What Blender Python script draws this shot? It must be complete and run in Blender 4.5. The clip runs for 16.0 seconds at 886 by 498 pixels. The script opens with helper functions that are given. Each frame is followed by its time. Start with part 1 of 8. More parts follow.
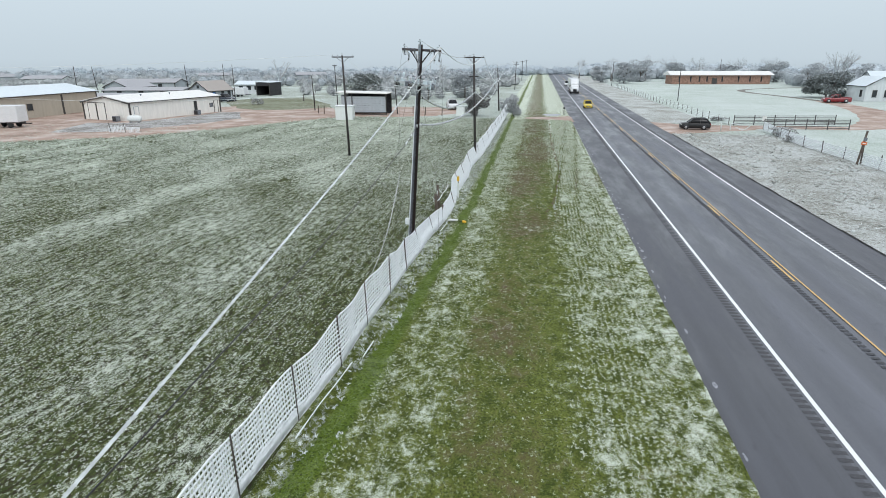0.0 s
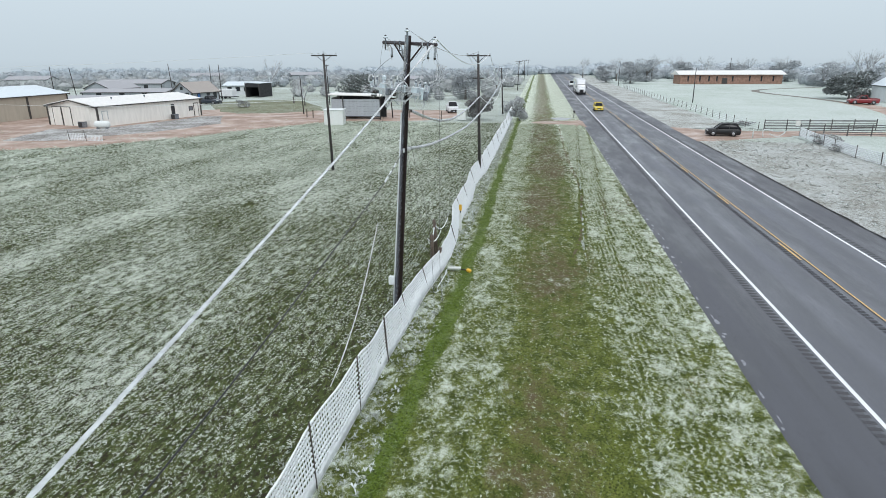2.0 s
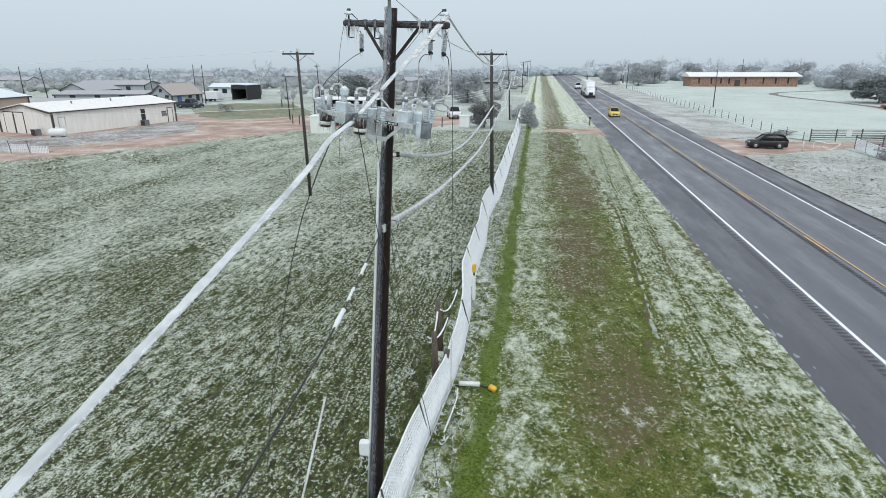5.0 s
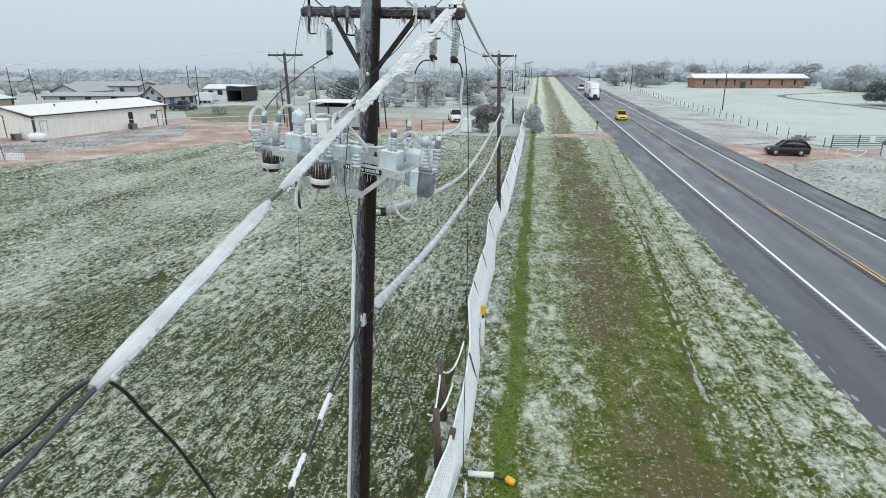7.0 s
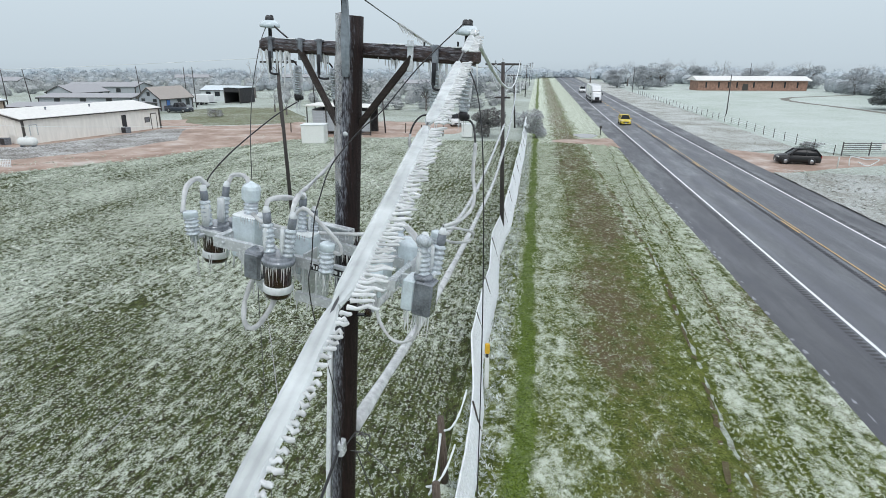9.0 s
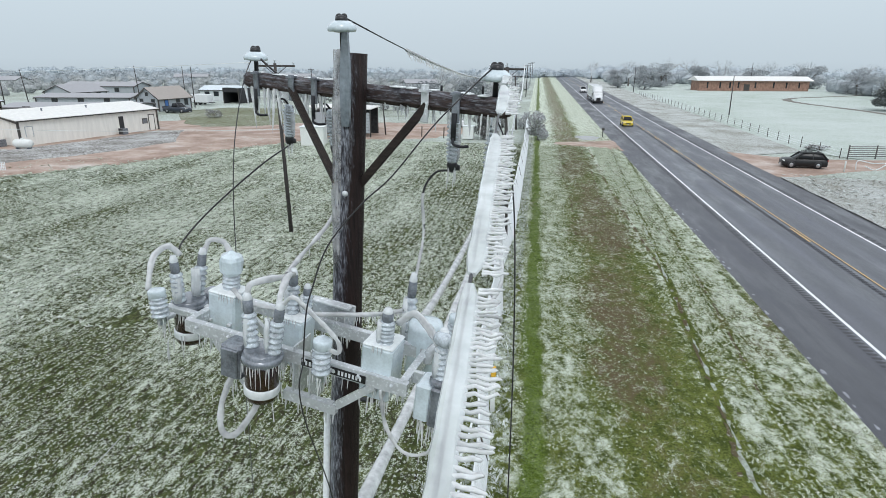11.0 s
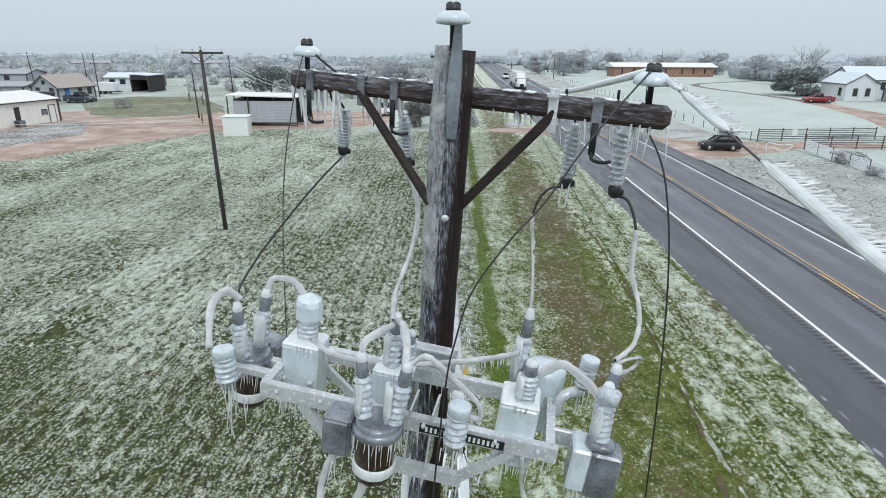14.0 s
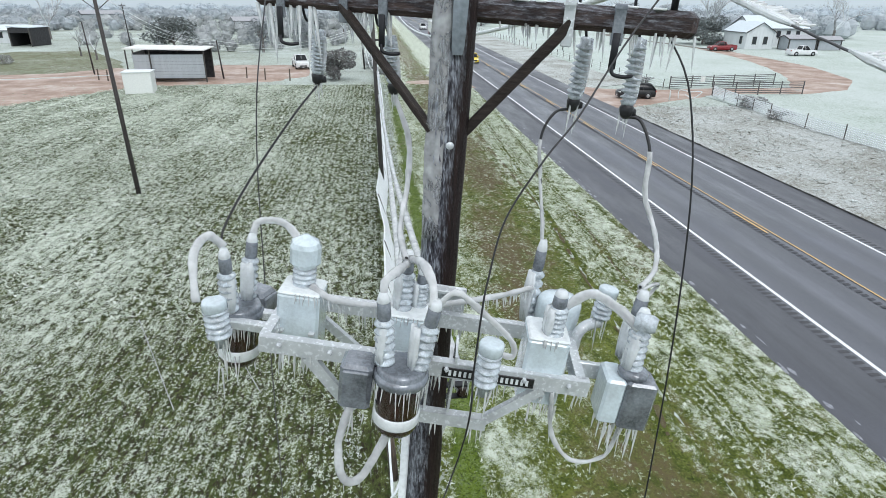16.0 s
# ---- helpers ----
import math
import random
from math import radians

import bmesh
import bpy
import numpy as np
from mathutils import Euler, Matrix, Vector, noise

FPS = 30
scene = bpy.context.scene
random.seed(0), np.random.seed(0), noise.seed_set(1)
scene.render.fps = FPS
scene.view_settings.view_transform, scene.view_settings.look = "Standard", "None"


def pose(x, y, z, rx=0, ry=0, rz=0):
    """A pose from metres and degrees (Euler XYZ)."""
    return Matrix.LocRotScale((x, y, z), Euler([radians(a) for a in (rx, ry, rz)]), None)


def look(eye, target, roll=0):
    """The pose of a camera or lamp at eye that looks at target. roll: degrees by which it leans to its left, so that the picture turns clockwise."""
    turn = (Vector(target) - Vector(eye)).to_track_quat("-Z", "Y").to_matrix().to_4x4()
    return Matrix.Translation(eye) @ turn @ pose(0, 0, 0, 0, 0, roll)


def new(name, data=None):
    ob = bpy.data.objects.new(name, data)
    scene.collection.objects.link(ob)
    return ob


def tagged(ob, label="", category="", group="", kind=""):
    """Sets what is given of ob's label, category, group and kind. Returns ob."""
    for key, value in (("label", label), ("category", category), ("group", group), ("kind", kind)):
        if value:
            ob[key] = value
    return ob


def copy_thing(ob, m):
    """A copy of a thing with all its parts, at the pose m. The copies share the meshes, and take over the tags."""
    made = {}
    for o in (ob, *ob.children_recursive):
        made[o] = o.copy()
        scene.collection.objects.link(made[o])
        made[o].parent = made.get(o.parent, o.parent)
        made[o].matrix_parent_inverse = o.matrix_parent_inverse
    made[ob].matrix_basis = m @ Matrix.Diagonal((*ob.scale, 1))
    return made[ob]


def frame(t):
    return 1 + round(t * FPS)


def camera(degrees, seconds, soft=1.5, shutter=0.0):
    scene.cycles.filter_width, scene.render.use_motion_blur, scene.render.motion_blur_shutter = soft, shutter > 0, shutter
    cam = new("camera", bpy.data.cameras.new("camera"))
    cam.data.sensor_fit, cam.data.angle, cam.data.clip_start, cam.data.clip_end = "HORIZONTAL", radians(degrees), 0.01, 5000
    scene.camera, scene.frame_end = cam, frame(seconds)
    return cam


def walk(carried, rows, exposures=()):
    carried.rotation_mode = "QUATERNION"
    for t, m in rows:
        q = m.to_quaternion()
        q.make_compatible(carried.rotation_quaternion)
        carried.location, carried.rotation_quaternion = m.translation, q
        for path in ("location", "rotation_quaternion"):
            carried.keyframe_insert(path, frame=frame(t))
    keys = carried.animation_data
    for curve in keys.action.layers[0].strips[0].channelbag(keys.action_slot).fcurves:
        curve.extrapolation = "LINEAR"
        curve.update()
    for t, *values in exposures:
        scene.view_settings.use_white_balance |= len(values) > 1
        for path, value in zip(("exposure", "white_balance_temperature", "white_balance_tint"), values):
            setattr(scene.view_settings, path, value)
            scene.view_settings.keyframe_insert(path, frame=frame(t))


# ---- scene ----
cam = camera(74.1, 16.0, 0.8)
PATH = [
    (0, (-0.553, 0.181, 9.841), (-0.851, 2.06, 9.225), -0.1),
    (0.5, (-0.942, 2.346, 9.736), (-1.24, 4.225, 9.119), -0.2),
    (1, (-1.249, 4.648, 9.704), (-1.546, 6.527, 9.087), -0.2),
    (1.5, (-1.575, 7.009, 9.72), (-1.871, 8.887, 9.101), -0.1),
    (2, (-1.907, 9.332, 9.759), (-2.205, 11.21, 9.142), -0.2),
    (2.5, (-2.328, 11.588, 9.69), (-2.625, 13.467, 9.074), -0.1),
    (3, (-2.682, 13.638, 9.629), (-2.978, 15.518, 9.015), -0.2),
    (3.5, (-3.036, 15.459, 9.588), (-3.33, 17.339, 8.974), -0.1),
    (4, (-3.348, 17.054, 9.597), (-3.642, 18.935, 8.982), -0.1),
    (6.5, (-4.467, 22.992, 9.755), (-4.761, 24.873, 9.141), -0.0),
    (7, (-4.613, 23.775, 9.752), (-4.907, 25.656, 9.139), 0.0),
    (7.5, (-4.792, 24.414, 9.823), (-5.083, 26.295, 9.21), 0.2),
    (8, (-4.858, 24.95, 9.949), (-5.15, 26.831, 9.336), 0.2),
    (8.5, (-4.944, 25.382, 10.077), (-5.236, 27.263, 9.464), 0.1),
    (9, (-4.974, 25.779, 10.193), (-5.266, 27.66, 9.58), 0.2),
    (11.5, (-5.462, 26.86, 10.511), (-5.752, 28.74, 9.894), 0.3),
    (12, (-5.712, 26.976, 10.511), (-5.993, 28.858, 9.895), 0.2),
    (12.5, (-5.946, 27.076, 10.516), (-6.205, 28.961, 9.9), 0.3),
    (13, (-6.151, 27.153, 10.522), (-6.358, 29.044, 9.905), 0.3),
    (13.5, (-6.332, 27.22, 10.54), (-6.452, 29.114, 9.91), 0.4),
    (14, (-6.493, 27.289, 10.552), (-6.533, 29.178, 9.896), 0.5),
    (14.5, (-6.618, 27.364, 10.539), (-6.589, 29.239, 9.844), 0.5),
    (15, (-6.74, 27.43, 10.454), (-6.652, 29.289, 9.723), 0.4),
    (15.5, (-6.846, 27.481, 10.385), (-6.695, 29.324, 9.623), 0.6),
    (16, (-6.941, 27.524, 10.33), (-6.728, 29.348, 9.538), 0.6),
]
walk(cam, [(t, look(eye, target, roll)) for t, eye, target, roll in PATH], [(0.0, 0.03), (12.0, 0.0), (14.0, 0.03), (15.0, 0.10), (16.0, 0.18)])

# overcast winter sky: grey cloud over a sky texture, one very soft sun
world = bpy.data.worlds.new("world")
scene.world = world
world.use_nodes = True
wn, wl = world.node_tree.nodes, world.node_tree.links
wbg = wn["Background"]
wsky = wn.new("ShaderNodeTexSky")
wsky.sky_type, wsky.sun_disc = "NISHITA", False
wsky.sun_elevation, wsky.sun_rotation = radians(50), radians(200)
wsky.dust_density, wsky.air_density = 4.0, 1.0
wscale = wn.new("ShaderNodeMix")
wscale.data_type, wscale.blend_type = "RGBA", "MULTIPLY"
wscale.inputs[0].default_value = 1.0
wscale.inputs[7].default_value = (0.10, 0.10, 0.10, 1)
wl.new(wsky.outputs[0], wscale.inputs[6])
wco = wn.new("ShaderNodeTexCoord")
wsep = wn.new("ShaderNodeSeparateXYZ")
wl.new(wco.outputs["Generated"], wsep.inputs[0])
wramp = wn.new("ShaderNodeValToRGB")
wramp.color_ramp.elements[0].position, wramp.color_ramp.elements[0].color = 0.0, (0.545, 0.64, 0.71, 1)
wramp.color_ramp.elements[1].position, wramp.color_ramp.elements[1].color = 0.5, (1.05, 1.13, 1.22, 1)
el = wramp.color_ramp.elements.new(0.10)
el.color = (0.625, 0.728, 0.805, 1)
wl.new(wsep.outputs[2], wramp.inputs[0])
wnoise = wn.new("ShaderNodeTexNoise")
wnoise.inputs["Scale"].default_value, wnoise.inputs["Detail"].default_value = 2.2, 4
wl.new(wco.outputs["Generated"], wnoise.inputs["Vector"])
wcl = wn.new("ShaderNodeMapRange")
wcl.inputs["To Min"].default_value, wcl.inputs["To Max"].default_value = 0.96, 1.04
wl.new(wnoise.outputs[0], wcl.inputs["Value"])
wmul = wn.new("ShaderNodeMix")
wmul.data_type, wmul.blend_type = "RGBA", "MULTIPLY"
wmul.inputs[0].default_value = 1.0
wl.new(wramp.outputs[0], wmul.inputs[6])
wl.new(wcl.outputs[0], wmul.inputs[7])
wmix = wn.new("ShaderNodeMix")
wmix.data_type = "RGBA"
wmix.inputs[0].default_value = 0.90
wl.new(wscale.outputs[2], wmix.inputs[6])
wl.new(wmul.outputs[2], wmix.inputs[7])
wl.new(wmix.outputs[2], wbg.inputs[0])
wbg.inputs[1].default_value = 1.0
sun_data = bpy.data.lights.new("sun", "SUN")
sun_data.energy, sun_data.angle, sun_data.color = 0.95, radians(25), (0.98, 0.99, 1.0)
sun = new("sun", sun_data)
sun.matrix_basis = look((20, -30, 60), (0, 20, 0))

# ---------------------------------------------------------------- materials
def mat(name):
    m = bpy.data.materials.new(name)
    m.use_nodes = True
    return m, m.node_tree.nodes, m.node_tree.links, m.node_tree.nodes["Principled BSDF"]


def noise_node(n, l, scale, detail=3.0, stretch=(1, 1, 1), rough=0.55, seed=0.0):
    co = n.new("ShaderNodeTexCoord")
    mp = n.new("ShaderNodeMapping")
    mp.inputs["Scale"].default_value = stretch
    mp.inputs["Location"].default_value = (seed, seed * 1.7, seed * 0.6)
    tx = n.new("ShaderNodeTexNoise")
    tx.inputs["Scale"].default_value, tx.inputs["Detail"].default_value = scale, detail
    tx.inputs["Roughness"].default_value = rough
    l.new(co.outputs["Object"], mp.inputs[0])
    l.new(mp.outputs[0], tx.inputs["Vector"])
    return tx.outputs[0]


def ramp_node(n, l, fac, stops):
    r = n.new("ShaderNodeValToRGB")
    while len(r.color_ramp.elements) < len(stops):
        r.color_ramp.elements.new(0.5)
    for e, (p, c) in zip(r.color_ramp.elements, stops):
        e.position = p
        e.color = (*c, 1) if len(c) == 3 else c
    l.new(fac, r.inputs[0])
    return r.outputs[0]


def mix_node(n, l, fac, a, b, mode="MIX"):
    m = n.new("ShaderNodeMix")
    m.data_type, m.blend_type = "RGBA", mode
    for sock, val in ((m.inputs[0], fac), (m.inputs[6], a), (m.inputs[7], b)):
        if isinstance(val, (int, float)):
            sock.default_value = val
        elif isinstance(val, tuple):
            sock.default_value = (*val, 1)
        else:
            l.new(val, sock)
    return m.outputs[2]


def step_node(n, l, val, lo, hi):
    r = n.new("ShaderNodeMapRange")
    r.inputs["From Min"].default_value, r.inputs["From Max"].default_value = lo, hi
    l.new(val, r.inputs["Value"])
    return r.outputs[0]


def bump_node(n, l, bsdf, height, strength=0.4, dist=0.02):
    b = n.new("ShaderNodeBump")
    b.inputs["Strength"].default_value, b.inputs["Distance"].default_value = strength, dist
    l.new(height, b.inputs["Height"])
    l.new(b.outputs[0], bsdf.inputs["Normal"])


def plain(name, colour, rough=0.5, metal=0.0, var=0.12, scale=6.0, bump=0.15, coat=0.0):
    """Paint, plastic or metal with mottling at two scales."""
    m, n, l, b = mat(name)
    a = noise_node(n, l, scale, 4)
    c = noise_node(n, l, scale * 9, 3)
    dark = tuple(x * (1 - var * 1.6) for x in colour)
    light = tuple(min(1, x * (1 + var)) for x in colour)
    base = ramp_node(n, l, a, [(0.3, dark), (0.7, light)])
    base = mix_node(n, l, 0.25, base, ramp_node(n, l, c, [(0.35, dark), (0.65, light)]))
    l.new(base, b.inputs["Base Color"])
    l.new(ramp_node(n, l, c, [(0.3, (rough * 0.8,) * 3), (0.7, (min(1, rough * 1.2),) * 3)]), b.inputs["Roughness"])
    b.inputs["Metallic"].default_value = metal
    b.inputs["Coat Weight"].default_value = coat
    if bump:
        bump_node(n, l, b, c, bump, 0.01)
    return m


def grassy(name, soil, green, green2, frost, frost_lo, frost_hi, clump=7.0, stretch=(1, 0.6, 1), patch=0.35, seed=0.0, bare=0.42, lift=0.0):
    """Ground under winter grass: soil, two greens and hoar frost in clumps and patches; with lift the raised clumps carry the frost."""
    m, n, l, b = mat(name)
    big = noise_node(n, l, patch, 4, stretch, seed=seed)
    mid = noise_node(n, l, clump * 0.35, 4, stretch, seed=seed + 3)
    fine = noise_node(n, l, clump, 5, stretch, 0.7, seed=seed + 5)
    grain0 = noise_node(n, l, clump * 2.4, 4, (1, 0.8, 1), 0.75, seed=seed)
    gm = n.new("ShaderNodeMath")
    gm.operation = "MULTIPLY_ADD"
    gm.inputs[1].default_value, gm.inputs[2].default_value = 1.9, -0.45
    l.new(grain0, gm.inputs[0])
    grain = gm.outputs[0]
    col = mix_node(n, l, step_node(n, l, mid, 0.35, 0.65), green, green2)
    col = mix_node(n, l, step_node(n, l, fine, bare + 0.06, bare - 0.08), col, soil)

    def total(a, c):
        s = n.new("ShaderNodeMath")
        s.operation = "ADD"
        l.new(a, s.inputs[0])
        l.new(c, s.inputs[1])
        return s.outputs[0]
    level = total(total(big, fine), grain)
    if lift:
        co = n.new("ShaderNodeTexCoord")
        sep = n.new("ShaderNodeSeparateXYZ")
        l.new(co.outputs["Object"], sep.inputs[0])
        up = n.new("ShaderNodeMath")
        up.operation = "MULTIPLY"
        up.inputs[1].default_value = lift
        l.new(sep.outputs[2], up.inputs[0])
        level = total(level, up.outputs[0])
        # clods and hollows
        hol = n.new("ShaderNodeMath")
        hol.operation = "MULTIPLY_ADD"
        hol.inputs[1].default_value, hol.inputs[2].default_value = 0.7, -0.35
        l.new(mid, hol.inputs[0])
        level = total(level, hol.outputs[0])
        far = n.new("ShaderNodeMapRange")
        far.inputs["From Min"].default_value, far.inputs["From Max"].default_value = 30.0, 90.0
        far.inputs["To Min"].default_value, far.inputs["To Max"].default_value = 0.0, 0.16
        l.new(sep.outputs[1], far.inputs["Value"])
        level = total(level, far.outputs[0])
        # less frost on the headland beside the fence
        head = n.new("ShaderNodeMapRange")
        head.inputs["From Min"].default_value, head.inputs["From Max"].default_value = -19.0, -8.0
        head.inputs["To Min"].default_value, head.inputs["To Max"].default_value = 0.05, -0.11
        l.new(sep.outputs[0], head.inputs["Value"])
        level = total(level, head.outputs[0])
    fr = step_node(n, l, level, frost_lo, frost_hi)
    col = mix_node(n, l, fr, col, frost)
    l.new(col, b.inputs["Base Color"])
    b.inputs["Roughness"].default_value = 0.85
    b.inputs["Specular IOR Level"].default_value = 0.25
    bump_node(n, l, b, level, 0.8, 0.05)
    return m


FROST = (0.625, 0.68, 0.585)
M_field = grassy("wheat_ground", (0.034, 0.028, 0.015), (0.038, 0.058, 0.010), (0.110, 0.134, 0.036), FROST, 1.56, 1.84, 8.5, (1.4, 0.55, 1), 0.22, 1.0, 0.47, 4.6)
# real frost, its share raised so the pale colour also paints distance haze
M_fieldfar = grassy("far_pasture", (0.17, 0.16, 0.135), (0.20, 0.225, 0.165), (0.30, 0.33, 0.265), (0.53, 0.59, 0.56), 1.22, 1.78, 3.0, (1, 1, 1), 0.08, 4.0)
M_yardgrass = grassy("yard_grass", (0.15, 0.11, 0.08), (0.13, 0.145, 0.075), (0.22, 0.24, 0.16), (0.45, 0.48, 0.45), 1.50, 2.0, 2.5, (1, 1, 1), 0.15, 17.0)
M_rubble = grassy("frosted_rubble", (0.085, 0.075, 0.065), (0.15, 0.135, 0.12), (0.26, 0.25, 0.23), (0.56, 0.57, 0.57), 1.40, 1.75, 2.2, (1, 1, 1), 0.2, 19.0)
M_pale = grassy("frosted_pasture", (0.25, 0.28, 0.23), (0.34, 0.41, 0.35), (0.42, 0.49, 0.43), (0.54, 0.59, 0.57), 1.15, 1.75, 3.0, (1, 1, 1), 0.1, 9.0)
M_vergeR = grassy("frosted_verge", (0.16, 0.14, 0.12), (0.22, 0.21, 0.175), (0.31, 0.32, 0.28), (0.54, 0.57, 0.56), 1.28, 1.70, 5.0, (1.0, 0.8, 1), 0.25, 14.0)

def verge_material():
    """Mown verge: weeds by the fence, a bright green run, frosted grass, a bare mown strip, frosted tufts and a green lip by the road."""
    m, n, l, b = mat("mown_verge")
    co = n.new("ShaderNodeTexCoord")
    sep = n.new("ShaderNodeSeparateXYZ")
    l.new(co.outputs["Object"], sep.inputs[0])
    wob = noise_node(n, l, 0.45, 4, (1, 0.5, 1), seed=2)
    ws = n.new("ShaderNodeMapRange")
    ws.inputs["To Min"].default_value, ws.inputs["To Max"].default_value = -1.1, 1.1
    l.new(wob, ws.inputs["Value"])
    xa = n.new("ShaderNodeMath")
    xa.operation = "ADD"
    l.new(sep.outputs[0], xa.inputs[0])
    l.new(ws.outputs[0], xa.inputs[1])
    nx = n.new("ShaderNodeMapRange")
    nx.inputs["From Min"].default_value, nx.inputs["From Max"].default_value = -7.0, 5.4
    l.new(xa.outputs[0], nx.inputs["Value"])

    def pos(x):
        return (x + 7.0) / 12.4
    # share of frost, and share of bare soil, across the verge
    fr = ramp_node(n, l, nx.outputs[0], [(pos(-6.9), (0.58,) * 3), (pos(-5.9), (0.56,) * 3), (pos(-5.3), (0.50,) * 3), (pos(-4.9), (0.52,) * 3),
                                         (pos(-4.4), (0.58,) * 3), (pos(-3.2), (0.54,) * 3), (pos(-2.2), (0.36,) * 3), (pos(0.2), (0.30,) * 3),
                                         (pos(1.4), (0.54,) * 3), (pos(3.4), (0.53,) * 3), (pos(4.8), (0.52,) * 3)])
    so = ramp_node(n, l, nx.outputs[0], [(pos(-6.9), (0.3,) * 3), (pos(-5.4), (0.05,) * 3), (pos(-4.2), (0.15,) * 3), (pos(-2.8), (0.28,) * 3),
                                         (pos(-1.7), (0.44,) * 3), (pos(-0.4), (0.46,) * 3), (pos(0.6), (0.34,) * 3), (pos(2.2), (0.25,) * 3), (pos(4.9), (0.3,) * 3)])
    mid = noise_node(n, l, 2.2, 4, (1, 0.7, 1), seed=6)
    fine = noise_node(n, l, 6.5, 5, (1, 0.8, 1), 0.7, seed=8)
    grain = noise_node(n, l, 34, 3, seed=1)
    big = noise_node(n, l, 0.3, 3, (1, 0.45, 1), seed=11)
    green = mix_node(n, l, step_node(n, l, mid, 0.35, 0.65), (0.060, 0.082, 0.008), (0.170, 0.200, 0.036))

    # the bright run swings towards the fence on the near side
    swing = n.new("ShaderNodeMapRange")
    swing.inputs["From Min"].default_value, swing.inputs["From Max"].default_value = 8.0, 56.0
    l.new(sep.outputs[1], swing.inputs["Value"])
    bend_y = ramp_node(n, l, swing.outputs[0], [(0.0, (0.0,) * 3), (0.08, (0.15,) * 3), (0.24, (0.52,) * 3), (0.45, (0.80,) * 3), (0.65, (0.93,) * 3), (1.0, (0.85,) * 3)])
    mid_x = n.new("ShaderNodeMath")
    mid_x.operation = "MULTIPLY_ADD"
    mid_x.inputs[1].default_value, mid_x.inputs[2].default_value = -1.25, 6.05
    l.new(bend_y, mid_x.inputs[0])
    off = n.new("ShaderNodeMath")
    l.new(sep.outputs[0], off.inputs[0])
    l.new(mid_x.outputs[0], off.inputs[1])
    off2 = n.new("ShaderNodeMath")
    off2.operation = "MULTIPLY_ADD"
    off2.inputs[1].default_value = 0.55
    l.new(ws.outputs[0], off2.inputs[0])
    l.new(off.outputs[0], off2.inputs[2])
    gap = n.new("ShaderNodeMath")
    gap.operation = "ABSOLUTE"
    l.new(off2.outputs[0], gap.inputs[0])
    lush = ramp_node(n, l, gap.outputs[0], [(0.24, (1, 1, 1)), (0.50, (0, 0, 0))])
    green = mix_node(n, l, lush, green, mix_node(n, l, step_node(n, l, mid, 0.3, 0.7), (0.065, 0.110, 0.006), (0.130, 0.190, 0.018)))

    speck = noise_node(n, l, 17, 5, (1, 0.8, 1), 0.75, seed=21)
    green = mix_node(n, l, step_node(n, l, speck, 0.52, 0.38), green, (0.026, 0.038, 0.005))
    green = mix_node(n, l, step_node(n, l, speck, 0.56, 0.72), green, (0.22, 0.25, 0.085))

    def total(*socks):
        out = socks[0]
        for s in socks[1:]:
            a = n.new("ShaderNodeMath")
            a.operation = "ADD"
            l.new(out, a.inputs[0])
            l.new(s, a.inputs[1])
            out = a.outputs[0]
        return out
    hz = n.new("ShaderNodeMath")
    hz.operation = "MULTIPLY"
    hz.inputs[1].default_value = 6.0
    l.new(sep.outputs[2], hz.inputs[0])
    along = n.new("ShaderNodeMapRange")
    along.inputs["From Min"].default_value, along.inputs["From Max"].default_value = 18.0, 130.0
    along.inputs["To Min"].default_value, along.inputs["To Max"].default_value = -0.10, 0.20
    l.new(sep.outputs[1], along.inputs["Value"])
    worn = n.new("ShaderNodeMapRange")
    worn.inputs["From Min"].default_value, worn.inputs["From Max"].default_value = 32.0, 60.0
    worn.inputs["To Min"].default_value, worn.inputs["To Max"].default_value = -0.03, 0.16
    l.new(sep.outputs[1], worn.inputs["Value"])
    soil = step_node(n, l, total(so, mid, big, worn.outputs[0]), 1.36, 1.66)
    col = mix_node(n, l, soil, green, mix_node(n, l, grain, (0.065, 0.050, 0.022), (0.165, 0.130, 0.070)))
    f = step_node(n, l, total(fr, fine, grain, mid, hz.outputs[0], along.outputs[0]), 2.0, 2.30)
    keep = n.new("ShaderNodeMath")
    keep.operation = "MULTIPLY_ADD"
    keep.inputs[1].default_value, keep.inputs[2].default_value = -0.9, 1.0
    l.new(lush, keep.inputs[0])
    fk = n.new("ShaderNodeMath")
    fk.operation = "MULTIPLY"
    l.new(f, fk.inputs[0])
    l.new(keep.outputs[0], fk.inputs[1])
    col = mix_node(n, l, fk.outputs[0], col, FROST)
    l.new(col, b.inputs["Base Color"])
    b.inputs["Roughness"].default_value = 0.85
    b.inputs["Specular IOR Level"].default_value = 0.25
    bump_node(n, l, b, total(fine, grain), 0.8, 0.05)
    return m


M_verge = verge_material()


